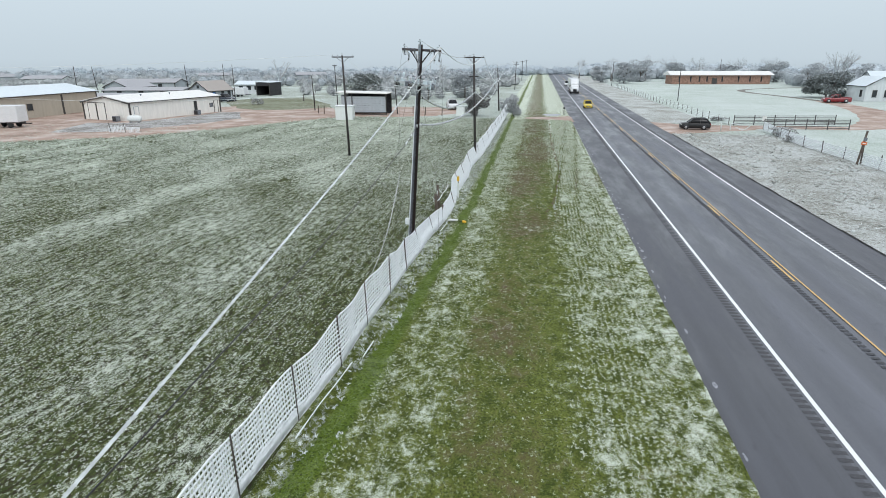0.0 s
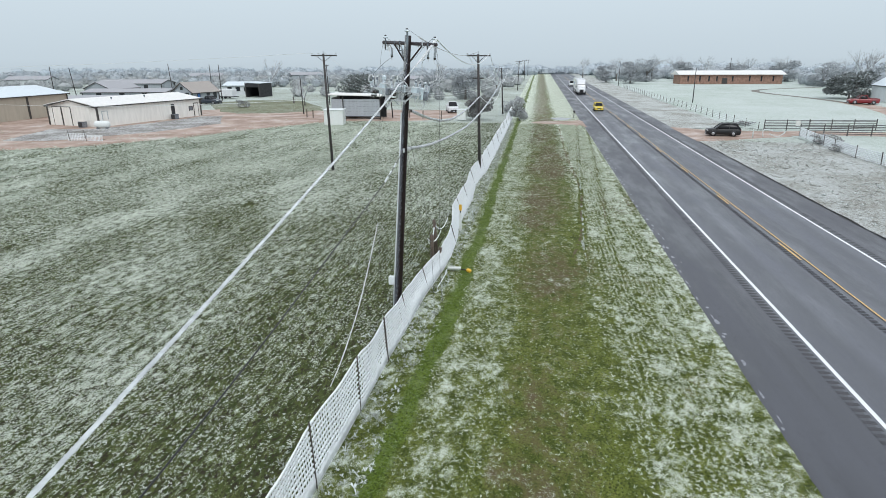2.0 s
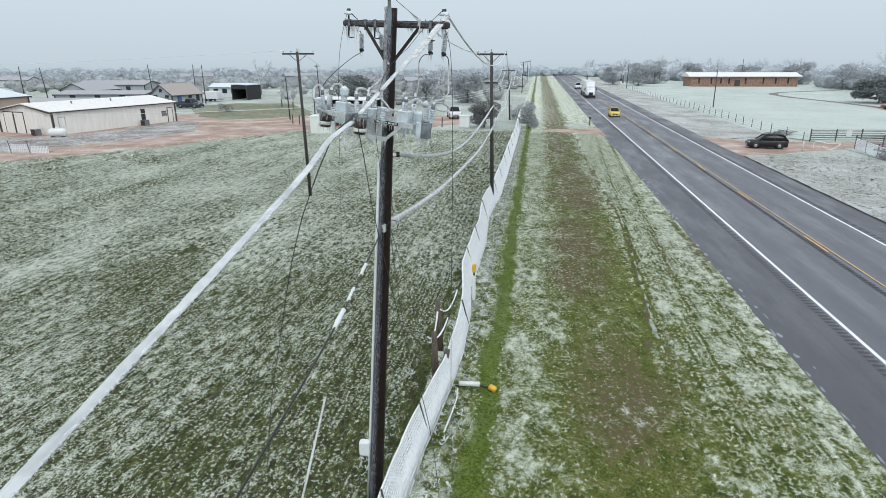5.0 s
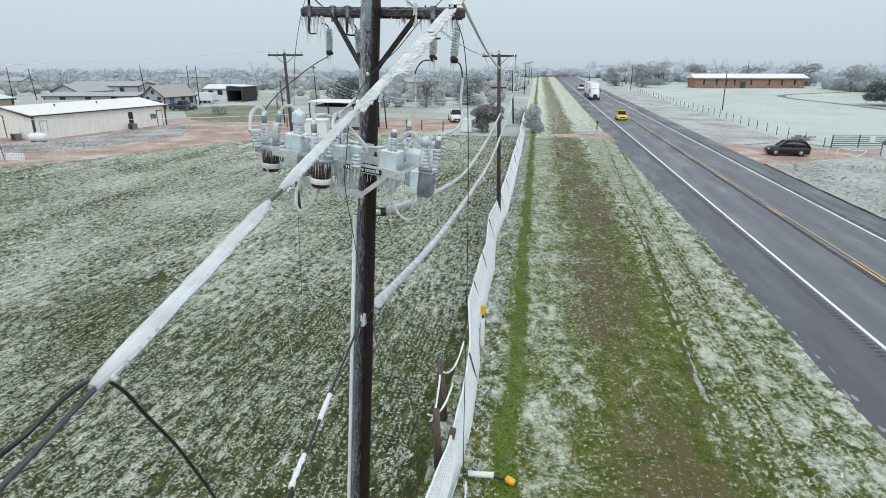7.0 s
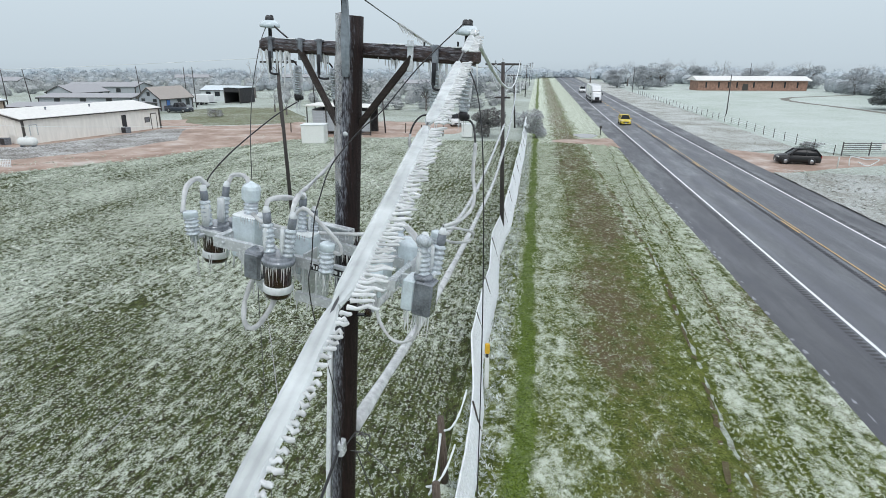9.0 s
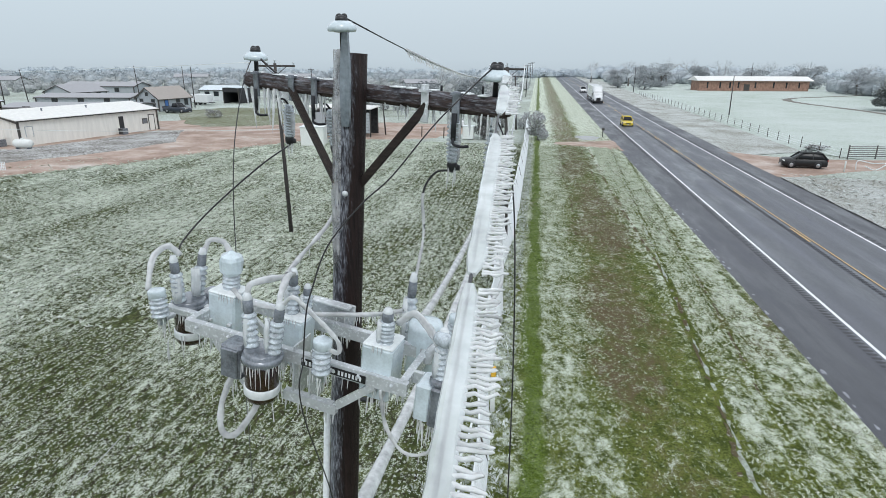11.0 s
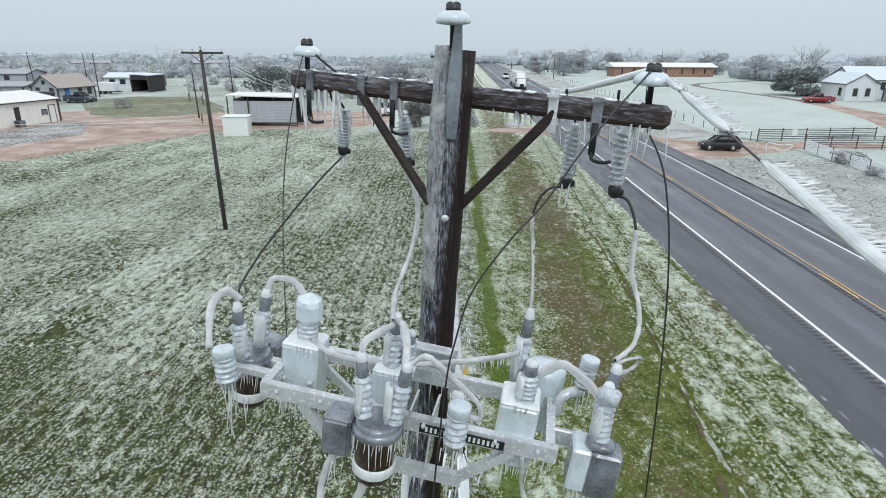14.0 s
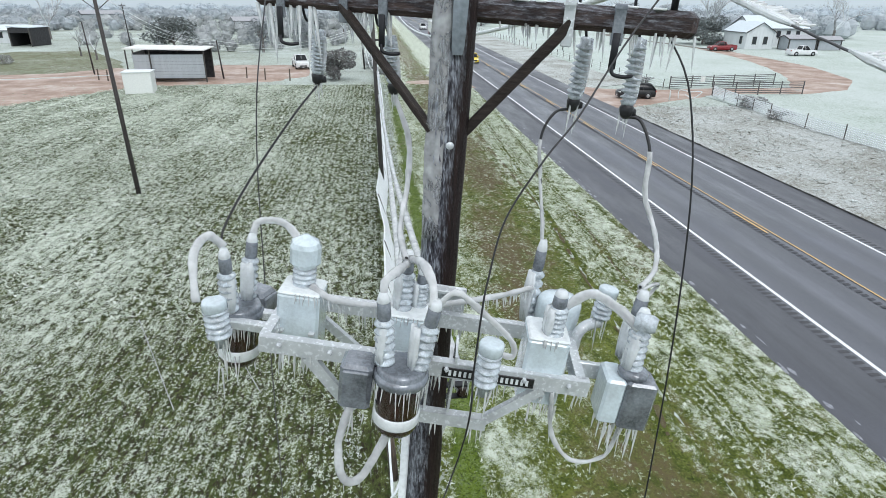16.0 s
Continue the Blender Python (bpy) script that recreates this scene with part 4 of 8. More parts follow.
s.icicles([(random.uniform(-0.12, 0.26), 0.0, -0.32) for _ in range(16)], 0.03, 0.12, 0.005)
part("icicle_fringe", s, M_icicle, rack, "fringe of icicles under the steel", True, "stuff")


def ribs(h, k, r0, r1):
    prof = []
    for i in range(k):
        z, st = h * i / k, h / k
        prof += [(r0, z), (r1, z + st * 0.4), (r1, z + st * 0.62), (r0 * 1.02, z + st * 0.98)]
    return prof


def bushing(parent, u, v, w, h, r=0.040, cap=True, tilt=(0, 0, 1), name="bushing", ice=True):
    """A ribbed porcelain bushing with a lead cap, in clear ice."""
    prof = ribs(h * 0.72, 6, r * 0.62, r) + [(r * 0.6, h * 0.74), (r * 0.62, h * 0.95), (r * 0.4, h)]
    b = part(name, Shape().lathe(prof, (u, v, w), tilt, 20).rough(0.0035, 45), M_porcelain, parent, "", True)
    if cap:
        part("cap", Shape().lathe([(r * 0.66, h * 0.72), (r * 0.72, h * 0.78), (r * 0.66, h * 0.98), (r * 0.4, h * 1.02)], (u, v, w), tilt, 12), M_greybox, b, "grey metal cap", True)
    if ice:
        part("ice_ring", Shape().lathe([(r * 0.62, h * 0.97), (r * 0.66, h * 1.0), (r * 0.56, h * 1.05), (r * 0.40, h * 1.12)], (u, v, w), tilt, 12), M_ice, b, "rim of ice", True)
        # frozen runs down the windward side
        s = Shape()
        for k in range(5):
            a = math.pi + 0.25 * k + random.uniform(-0.1, 0.1)
            c = Vector((u + r * 0.9 * math.cos(a), v + r * 0.9 * math.sin(a), w))
            s.tube([c + Vector((0, 0, h * z)) + Vector((random.uniform(-0.004, 0.004), 0, 0)) for z in (0.02, 0.25, 0.5, 0.70)], [0.008, 0.016, 0.017, 0.010], 7)
        part("ice_run", s.rough(0.006, 40), M_ice, b, "frozen runs of ice", True, "stuff")
    return b


def capacitor(u, v, w, sx, sy, sz, tops, label):
    """A sealed white tank with ribbed bushings on its lid."""
    t = rack_thing("capacitor_unit", u, v, w, label, "capacitor", "capacitor units in the rack")
    part("tank", Shape().box((0, 0, 0), (sx, sy, sz), None, 0.014), M_glaze, t)
    part("lid", Shape().box((0, 0, sz / 2 + 0.004), (sx - 0.004, sy - 0.004, 0.020), None, 0.008), M_rime, t, "crust of ice on the lid")
    for du, dv, h, r in tops:
        bushing(t, du, dv, sz / 2, h, r)
    for k in (-1, 1):
        part("lug", Shape().box((k * (sx / 2 - 0.03), -sy / 2 - 0.012, -0.02), (0.03, 0.03, 0.02), None, 0.004), M_galv, t)
    ic = Shape().icicles([(random.uniform(-sx / 2, sx / 2), -sy / 2, -sz / 2) for _ in range(14)], 0.03, 0.13, 0.005)
    ic.icicles([(random.uniform(-sx / 2, sx / 2), -sy / 2 - 0.004, sz / 2) for _ in range(7)], 0.02, 0.06, 0.004)
    part("icicle_fringe", ic, M_icicle, t, "", True, "stuff")
    return t


cap_b = capacitor(-0.77, 0.30, -0.01, 0.22, 0.20, 0.37, [], "white steel capacitor tank under a thick cap of ice")
part("big_bushing", Shape().lathe(ribs(0.14, 5, 0.046, 0.062), (0.0, 0.02, 0.18), (0, 0, 1), 18), M_porcelain, cap_b, "", True)
part("ice_cap", Shape().lathe([(0.06, 0.125), (0.078, 0.15), (0.08, 0.235), (0.07, 0.262), (0.03, 0.285), (0.012, 0.30)], (0.0, 0.02, 0.18), (0, 0, 1), 14).rough(0.007, 22), M_glaze, cap_b, "blocky ice over the terminal")
capacitor(-0.22, 0.26, -0.02, 0.22, 0.19, 0.34, [(-0.02, 0.0, 0.30, 0.046), (0.06, 0.05, 0.2, 0.04)], "white steel capacitor tank behind the oil switch, iced")
capacitor(0.49, 0.14, 0.03, 0.205, 0.22, 0.37, [(0.02, -0.03, 0.22, 0.052)], "white steel capacitor tank with icicles on its lid")
drum = rack_thing("capacitor_drum", 0.62, 0.58, -0.02, "round white tank under a thick cap of ice", "capacitor")
part("shell", Shape().lathe([(0.09, -0.20), (0.118, -0.19), (0.124, -0.17), (0.126, 0.17), (0.120, 0.195), (0.10, 0.21), (0.03, 0.222)], (0, 0, 0), (0, 0, 1), 24).rough(0.004, 18), M_glaze, drum, "", True)
part("icicle_fringe", Shape().icicles([(0.125 * math.cos(a), 0.125 * math.sin(a), -0.18) for a in (random.uniform(0, 6.28) for _ in range(18))], 0.04, 0.16, 0.006), M_icicle, drum, "", True, "stuff")
bushing(drum, -0.15, 0.06, 0.0, 0.46, 0.046)


def oil_switch(u, v, w, label, turn=0.0, box_side=-1):
    """A round brown oil switch with two bushings, a band and a grey drive box."""
    t = thing("oil_switch", RACK @ pose(u, v, w, 0, 0, turn), label, "oil switch", "oil switches on the rack")
    part("tank", Shape().lathe([(0.06, -0.255), (0.096, -0.245), (0.104, -0.225), (0.108, 0.03), (0.104, 0.04)], (0, 0, 0), (0, 0, 1), 22), M_brownglaze, t, "dark brown glazed tank", True)
    part("band", Shape().lathe([(0.107, -0.205), (0.1115, -0.198), (0.1115, -0.150), (0.109, -0.143)], (0, 0, 0), (0, 0, 1), 22), M_rime, t, "white band", True)
    part("head", Shape().lathe([(0.118, 0.02), (0.128, 0.03), (0.130, 0.05), (0.128, 0.066), (0.118, 0.070), (0.116, 0.074), (0.114, 0.092), (0.106, 0.100), (0.09, 0.102), (0.02, 0.108)], (0, 0, 0), (0, 0, 1), 22).rough(0.003, 30), M_greybox, t, "grey cast head", True)
    bushing(t, -0.075, 0.0, 0.09, 0.33, 0.046, True, (-0.12, 0, 1))
    bushing(t, 0.075, 0.0, 0.09, 0.33, 0.046, True, (0.12, 0, 1))
    part("drive_box", Shape().box((box_side * 0.20, 0.02, -0.03), (0.15, 0.15, 0.24), None, 0.016).box((box_side * 0.20, -0.06, -0.03), (0.12, 0.02, 0.20), None, 0.006), M_greybox, t, "grey steel drive box")
    ic = Shape().icicles([(0.124 * math.cos(a), 0.124 * math.sin(a), 0.03) for a in (random.uniform(0, 6.28) for _ in range(40))], 0.03, 0.17, 0.004)
    ic.icicles([(random.uniform(-0.25, 0.1), random.uniform(-0.08, 0.08), -0.17) for _ in range(14)], 0.05, 0.2, 0.006)
    part("icicle_fringe", ic, M_icicle, t, "", True, "stuff")
    return t


oil_switch(-0.19, -0.15, 0.0, "brown oil switch with grey head and iced bushings", 0, -1)
oil_switch(-1.10, 0.28, -0.06, "brown oil switch at the end of the rack, iced", 75, 1)
# third switch: grey box with two bushings at the right end
sw3 = rack_thing("switch_box", 0.92, 0.02, 0.0, "grey steel switch box hung from the rack end", "switch box")
part("box", Shape().box((0.035, 0, -0.03), (0.145, 0.15, 0.27), None, 0.012), M_greybox, sw3)
part("back_tank", Shape().box((-0.085, 0.03, -0.03), (0.10, 0.18, 0.25), None, 0.012), M_glaze, sw3, "white iced tank")
part("lid", Shape().lathe([(0.075, 0), (0.075, 0.025), (0.05, 0.04)], (0, 0.02, 0.10), (0, 0, 1), 16), M_greybox, sw3, "", True)
bushing(sw3, -0.01, 0.03, 0.12, 0.30, 0.052, False, (-0.06, 0, 1))
bushing(sw3, 0.02, 0.24, 0.06, 0.34, 0.05, True, (0.04, 0.06, 1))
part("bracket", Shape().box((-0.12, 0.16, 0.0), (0.24, 0.03, 0.09), None, 0.005).box((0.02, 0.16, 0.06), (0.05, 0.20, 0.05), None, 0.005), M_galv, sw3, "steel bracket")
part("cross_pin", Shape().lathe([(0.035, -0.05), (0.045, -0.03), (0.045, 0.03), (0.035, 0.05)], (-0.02, 0.0, 0.40), (1, -0.4, 0), 12), M_porcelain, sw3, "", True)
part("icicle_fringe", Shape().icicles([(random.uniform(-0.12, 0.1), random.uniform(-0.08, 0.08), -0.17) for _ in range(22)], 0.05, 0.22, 0.007), M_icicle, sw3, "", True, "stuff")


def arrester(u, v, w, h, label, r=0.06, tilt=(0, 0, 1)):
    t = rack_thing("arrester", u, v, w, label, "surge arrester", "surge arresters on the rack")
    part("ribbed_body", Shape().lathe([(0.03, -0.05), (0.03, 0.0)] + ribs(h, 5, r * 0.68, r) + [(r * 0.95, h * 1.02), (r * 0.95, h * 1.14), (r * 0.5, h * 1.2)], (0, 0, 0), tilt, 18), M_porcelain, t, "", True)
    part("ice_cap", Shape().lathe([(r * 0.92, h * 0.94), (r * 1.00, h * 0.97), (r * 0.99, h * 1.17), (r * 0.96, h * 1.22), (r * 0.90, h * 1.245), (r * 0.80, h * 1.255), (r * 0.1, h * 1.265)], (0, 0, 0), tilt, 16).rough(0.004, 30), M_glaze, t, "blocky ice cap", True)
    part("foot", Shape().box((0, 0.05, -0.03), (0.04, 0.14, 0.03), None, 0.005), M_galv, t)
    part("icicle_fringe", Shape().icicles([(random.uniform(-r, r), random.uniform(-r, r), -0.01) for _ in range(10)], 0.05, 0.2, 0.005), M_icicle, t, "", True, "stuff")
    return t


arrester(0.20, -0.12, 0.03, 0.19, "ribbed surge arrester on the rack front, iced", 0.058)
arrester(-1.08, -0.02, 0.02, 0.16, "ribbed surge arrester hung with long icicles", 0.06, (-0.15, 0, 1))
arrester(0.84, 0.50, 0.14, 0.15, "ribbed surge arrester on a curved steel horn", 0.055, (0.05, 0, 1))
part("horn", Shape().tube(bend([(0.71, 0.40, -0.02), (0.72, 0.42, 0.06), (0.76, 0.45, 0.10), (0.84, 0.50, 0.11)], 5), 0.032, 8), M_galv, rack, "curved steel horn", True)
part("end_arm", Shape().box((-1.02, 0.16, -0.01), (0.34, 0.05, 0.05), None, 0.006).box((-1.0, 0.30, -0.02), (0.30, 0.05, 0.05), None, 0.006), M_galv, rack, "steel arm carrying the end switch")


def lead(pts, r, material, label, iced=0.0, local=True, name="lead_wire", drips=0, n=6, bare=0.0):
    """A jumper or conductor through points, with an ice sleeve where iced."""
    p = bend([RACK @ Vector(q) if local else Vector(q) for q in pts], n)
    t = thing(name, Matrix.Identity(4), label, "wire")
    part("conductor", Shape().tube(p, r, 7), material, t, "", True)
    if iced:
        iced *= THIN
        p = p[int(len(p) * bare):]
        part("ice_sleeve", Shape().tube(p, [iced * (1 + 0.22 * noise.noise((q.x * 7, q.y * 7, q.z * 7)) + 0.18 * noise.noise((q.x * 31, q.y * 31, q.z * 31))) for q in p], 10).rough(0.005, 45), M_sleeve, t, "clear ice sleeve", True)
    if drips:
        pts2 = [p[random.randrange(len(p))] + Vector((random.uniform(-0.02, 0.02), 0, -iced)) for _ in range(drips)]
        part("icicle_fringe", Shape().icicles(pts2, 0.02, 0.08, 0.004), M_icicle, t, "", True, "stuff")
    return t


THIN = 0.85
JL = "jumper wire in a thick sleeve of ice"
lead([(-1.18, 0.29, 0.35), (-1.24, 0.24, 0.42), (-1.26, 0.12, 0.36), (-1.20, 0.0, 0.18)], 0.008, M_black, JL, 0.024)
lead([(-1.08, 0.42, 0.35), (-1.06, 0.46, 0.44), (-0.92, 0.44, 0.46), (-0.80, 0.36, 0.40)], 0.008, M_black, JL, 0.024)
lead([(-0.72, 0.28, 0.20), (-0.56, 0.22, 0.17), (-0.2, 0.30, 0.15), (0.2, 0.50, 0.16), (0.45, 0.55, 0.24)], 0.008, M_black, JL, 0.020, True, "bus_wire", 90)
lead([(-0.30, -0.15, 0.42), (-0.31, -0.12, 0.49), (-0.27, -0.02, 0.50), (-0.24, 0.16, 0.46)], 0.008, M_black, JL, 0.026)
lead([(-0.09, -0.15, 0.42), (-0.10, -0.10, 0.50), (-0.16, 0.06, 0.52), (-0.22, 0.22, 0.46)], 0.008, M_black, JL, 0.026)
lead([(-0.07, -0.14, 0.42), (0.0, -0.14, 0.50), (0.10, -0.13, 0.44), (0.28, -0.10, 0.28), (0.30, -0.11, 0.20), (0.22, -0.12, 0.22)], 0.006, M_black, JL, 0.017)
lead([(0.56, 0.18, 0.34), (0.66, 0.16, 0.44), (0.78, 0.08, 0.42), (0.88, 0.02, 0.36)], 0.008, M_black, JL, 0.028)
lead([(0.93, 0.30, 0.42), (1.02, 0.40, 0.42), (1.12, 0.56, 0.36), (1.10, 0.58, 0.28), (1.0, 0.46, 0.28), (0.94, 0.32, 0.34)], 0.005, M_black, "coiled wire end in clear ice", 0.013)
lead([(-0.40, -0.16, -0.14), (-0.44, -0.22, -0.34), (-0.40, -0.27, -0.50), (-0.32, -0.24, -0.52), (-0.24, -0.16, -0.36), (-0.20, -0.13, -0.20)], 0.010, M_black, "control hose loop sheathed in ice", 0.024, True, "control_hose", 8)
lead([(0.55, 0.0, -0.04), (0.60, 0.02, -0.30), (0.74, 0.02, -0.46), (0.90, 0.02, -0.40), (0.93, 0.02, -0.18)], 0.006, M_black, "control hose loop sheathed in ice", 0.014, True, "control_hose", 6)
# leads from the hung insulators down to the rack
lead([INS_L + Vector((0.0, 0, -0.03)), (-7.418, 31.097, 9.677), (-7.614, 30.646, 9.425), (-7.727, 30.406, 9.234), rk(-1.18, 0.29, 0.34)], 0.0065, M_black, "black lead wire from the hung insulator", 0, False)
lead([INS_M + Vector((0, 0, -0.02)), (-5.943, 30.749, 9.737), (-6.024, 30.710, 9.597), (-6.014, 30.669, 9.325), (-6.026, 30.529, 9.124), rk(0.47, 0.64, 0.37)], 0.008, M_black, "lead wire sheathed in ice", 0.013, False, bare=0.4)
lead([INS_R + Vector((0, 0, -0.02)), (-5.491, 30.624, 9.707), (-5.452, 30.543, 9.556), (-5.462, 30.503, 9.325), (-5.434, 30.351, 9.114), (-5.506, 30.181, 9.013), rk(0.94, 0.32, 0.44)], 0.009, M_black, "lead wire sheathed in ice", 0.017, False, bare=0.33)
lead([(-6.823, 31.211, 9.778), (-6.744, 31.089, 9.526), (-6.767, 30.838, 9.325), (-6.831, 30.436, 9.194), rk(-0.25, 0.2, 0.47)], 0.010, M_black, "lead wire sheathed in ice", 0.019, False, "lead_wire", 14)
# loose broken conductors
lead([PIN_R + Vector((-0.02, -0.05, 0.17)), (-5.83, 30.15, 10.15), (-6.07, 30.0, 9.85), (-6.23, 29.9, 9.70), (-6.41, 29.8, 9.47), (-6.49, 29.72, 9.23), (-6.52, 29.68, 9.09), (-6.55, 29.66, 8.80), (-6.58, 29.66, 8.44), on_pole(6.9) + Vector((0.05, -0.3, 0)), on_pole(5.2) + Vector((0.02, -0.18, 0))],
     0.0046, M_black, "black down lead crossing in front of the pole", 0, False, "down_lead")
lead([PIN_R + Vector((0.0, 0.03, -0.10)), (-5.404, 30.301, 9.878), (-5.345, 30.200, 9.174), (-5.325, 30.159, 7.665), (-5.345, 30.179, 4.647), (-5.325, 30.219, 1.629), (-5.221, 30.520, 0.050)], 0.005, M_black, "thin black wire hanging to the ground", 0, False, "hanging_wire")
lead([PIN_L + Vector((0, 0.0, 0.16)), (-7.528, 31.148, 10.281), (-7.630, 31.069, 9.677), (-7.690, 31.049, 8.671), (-7.781, 31.050, 6.156), (-7.931, 31.152, 3.138), (-8.130, 31.355, 0.050)], 0.004, M_wire, "thin broken wire hanging to the ground", 0, False, "hanging_wire")
lead([PIN_L + Vector((0.0, 0.0, 0.17)), arm_pt(-L2 + 0.24, -0.02, 0.15), arm_pt(-L2 + 0.36, 0.02, 0.06)], 0.008, M_black, "short black tie wire", 0, False, "tie_wire")

# pole hardware lower down
part("conduit", Shape().tube([on_pole(z) + Vector((-pole_r(z) - 0.02, -0.05, 0)) for z in (0.0, 2.0, 4.0, 6.0, 7.9)], [0.028] * 5, 8), M_rime, main_pole, "ice-covered ground wire moulding", True)
mb = thing("meter_box", Matrix.Translation(on_pole(1.38) + Vector((-0.27, -0.06, 0))), "small white box strapped to the pole", "utility box")
part("case", Shape().box((0, 0, 0), (0.24, 0.18, 0.34), None, 0.02), M_rime, mb)
part("strap", Shape().box((0.14, 0.04, 0.05), (0.08, 0.03, 0.03)).box((0.14, 0.04, -0.08), (0.08, 0.03, 0.03)), M_galv, mb)
sp = thing("spool_bracket", Matrix.Translation(on_pole(7.96) + Vector((0.17, -0.02, 0))), "dark spool insulator on a steel clevis", "insulator")
part("clevis", Shape().box((0, 0, 0.045), (0.16, 0.05, 0.012)).box((0, 0, -0.045), (0.16, 0.05, 0.012)), M_blackmetal, sp)
part("spool", Shape().lathe([(0.03, -0.04), (0.042, -0.03), (0.026, 0), (0.042, 0.03), (0.03, 0.04)], (0.05, 0, 0), (0, 0, 1), 12), M_brownglaze, sp, "brown porcelain spool", True)
dead = thing("wire_clamp", Matrix.Translation(on_pole(6.55) + Vector((0.04, -0.19, 0))), "dead-end wire clamp iced to the pole", "wire clamp")
part("wedge", Shape().box((0, 0, 0), (0.06, 0.12, 0.16), None, 0.015), M_galv, dead)
for a in (0.0, 0.9, 1.9):
    part("loose_strand", Shape().tube(bend([(0.04, 0.02, 0.02), (0.14, 0.06 * math.cos(a), 0.16), (0.26, 0.1 * math.sin(a), 0.10), (0.22, 0.05, -0.06), (0.08, 0.02, -0.04)], 5), 0.005, 5), M_wire, dead, "", True)

# ---------------------------------------------------------------- conductors
def iced_line(y):
    """Height of the heavy iced conductor that runs back from the arm."""
    d = 30.4 - y
    # lifted a little beyond the break, where the cable hangs over it
    return 10.422 - 0.224695 * d + 0.0045096 * d * d - 0.00006016 * d ** 3 + 0.045 * math.exp(-((y - 23.72) / 0.40) ** 2) if d < 30 else 6.115 - 0.1166 * (d - 30)


def iced_x(y):
    d = 30.4 - y
    return -5.4577 + 0.0132276 * d + 0.0022852 * d * d - 0.0000384146 * d ** 3 if d < 30 else -4.041 + 0.0466 * (d - 30)


def on_line(y, dx=0.0, dz=0.0):
    return Vector((iced_x(y) + dx, y, iced_line(y) + dz))


back = thing("iced_conductor", Matrix.Identity(4), "sagging power line in a thick ice sleeve with icicles", "power line")
ys = [30.38 - i * 0.06 for i in range(0, 190)] + [18.9 - i * 0.5 for i in range(70)]
part("wire", Shape().tube([on_line(y, 0.002, -0.005 + 0.009 * noise.noise((y * 4, 1, 0)) + 0.006 * noise.noise((y * 13, 5, 0))) for y in ys], 0.005, 6), M_wire, back, "bare metal wire", True)
for ya, yb, wide, comb in ((30.34, 30.14, 0.026, 0.4), (30.11, 29.62, 0.042, 0.9), (29.32, 28.20, 0.038, 1.0), (28.15, 26.9, 0.034, 1.0), (26.9, 26.2, 0.026, 0.4), (26.2, 25.36, 0.022, 0.12), (25.27, 24.52, 0.022, 0.08), (24.30, -14.0, 0.024, 0.1)):
    k = max(4, int((ya - yb) / 0.05))
    yk = [ya + (yb - ya) * i / k for i in range(k + 1)]
    taper = [min(1.0, 0.45 + 2.5 * min(i, k - i) / 6) for i in range(k + 1)]
    rs = [0.019 * f * (1 + 0.10 * noise.noise((y * 5, 0, 0)) + 0.08 * noise.noise((y * 19, 0, 3))) for y, f in zip(yk, taper)]
    # a flat ribbon of fused ice, thick on the near side and ragged on the other
    s = Shape()
    v, f = [], []
    for y, r, g in zip(yk, rs, taper):
        q = r / 0.019
        w = wide * g * (1 + 0.16 * noise.noise((y * 4, 3, 0)) + 0.22 * noise.noise((y * 21, 6, 0)))
        v += [on_line(y, -0.008, 0.007 * q), on_line(y, -0.016 * q, 0.004), on_line(y, -0.020 * q, -0.004), on_line(y, -0.016 * q, -0.012 * q),
              on_line(y, 0.0, -0.016 * q), on_line(y, w * 0.75, -0.012), on_line(y, w, -0.004), on_line(y, w * 0.75, 0.002), on_line(y, 0.006, 0.004 * q)]
    for i in range(k):
        f += [(i * 9 + j, i * 9 + (j + 1) % 9, i * 9 + 9 + (j + 1) % 9, i * 9 + 9 + j) for j in range(9)]
    s.add(v, f + [tuple(range(8, -1, -1)), tuple(k * 9 + j for j in range(9))])
    part("ice_sleeve", s.rough(0.003, 35), M_sheet, back, "ragged cloudy ribbon of ice")
    s = Shape()
    y = ya - 0.02
    while y > max(yb, 12.0):
        gap = noise.noise((y * 2.2, 2, 0))
        if gap > -0.35:
            h = random.uniform(0.050, 0.074) * (1 + 0.45 * gap) * comb
            p = on_line(y, wide * 0.8, -0.005)
            d = Vector((1.0, random.uniform(-0.30, 0.10), random.uniform(-0.05, 0.16))).normalized()
            q = Vector((0, random.uniform(-0.004, 0.004), random.uniform(-0.004, 0.004)))
            s.tube([p, p + d * h * 0.3 + q, p + d * h * 0.62 - q, p + d * h * 0.93 + q, p + d * h], [0.0066, 0.0048, 0.0055, 0.0044, 0.0015], 6, False)
        y -= random.uniform(0.014, 0.024) / min(1.0, comb + 0.5)
    part("icicle_fringe", s, M_icicle, back, "comb of short icicles", True, "stuff")
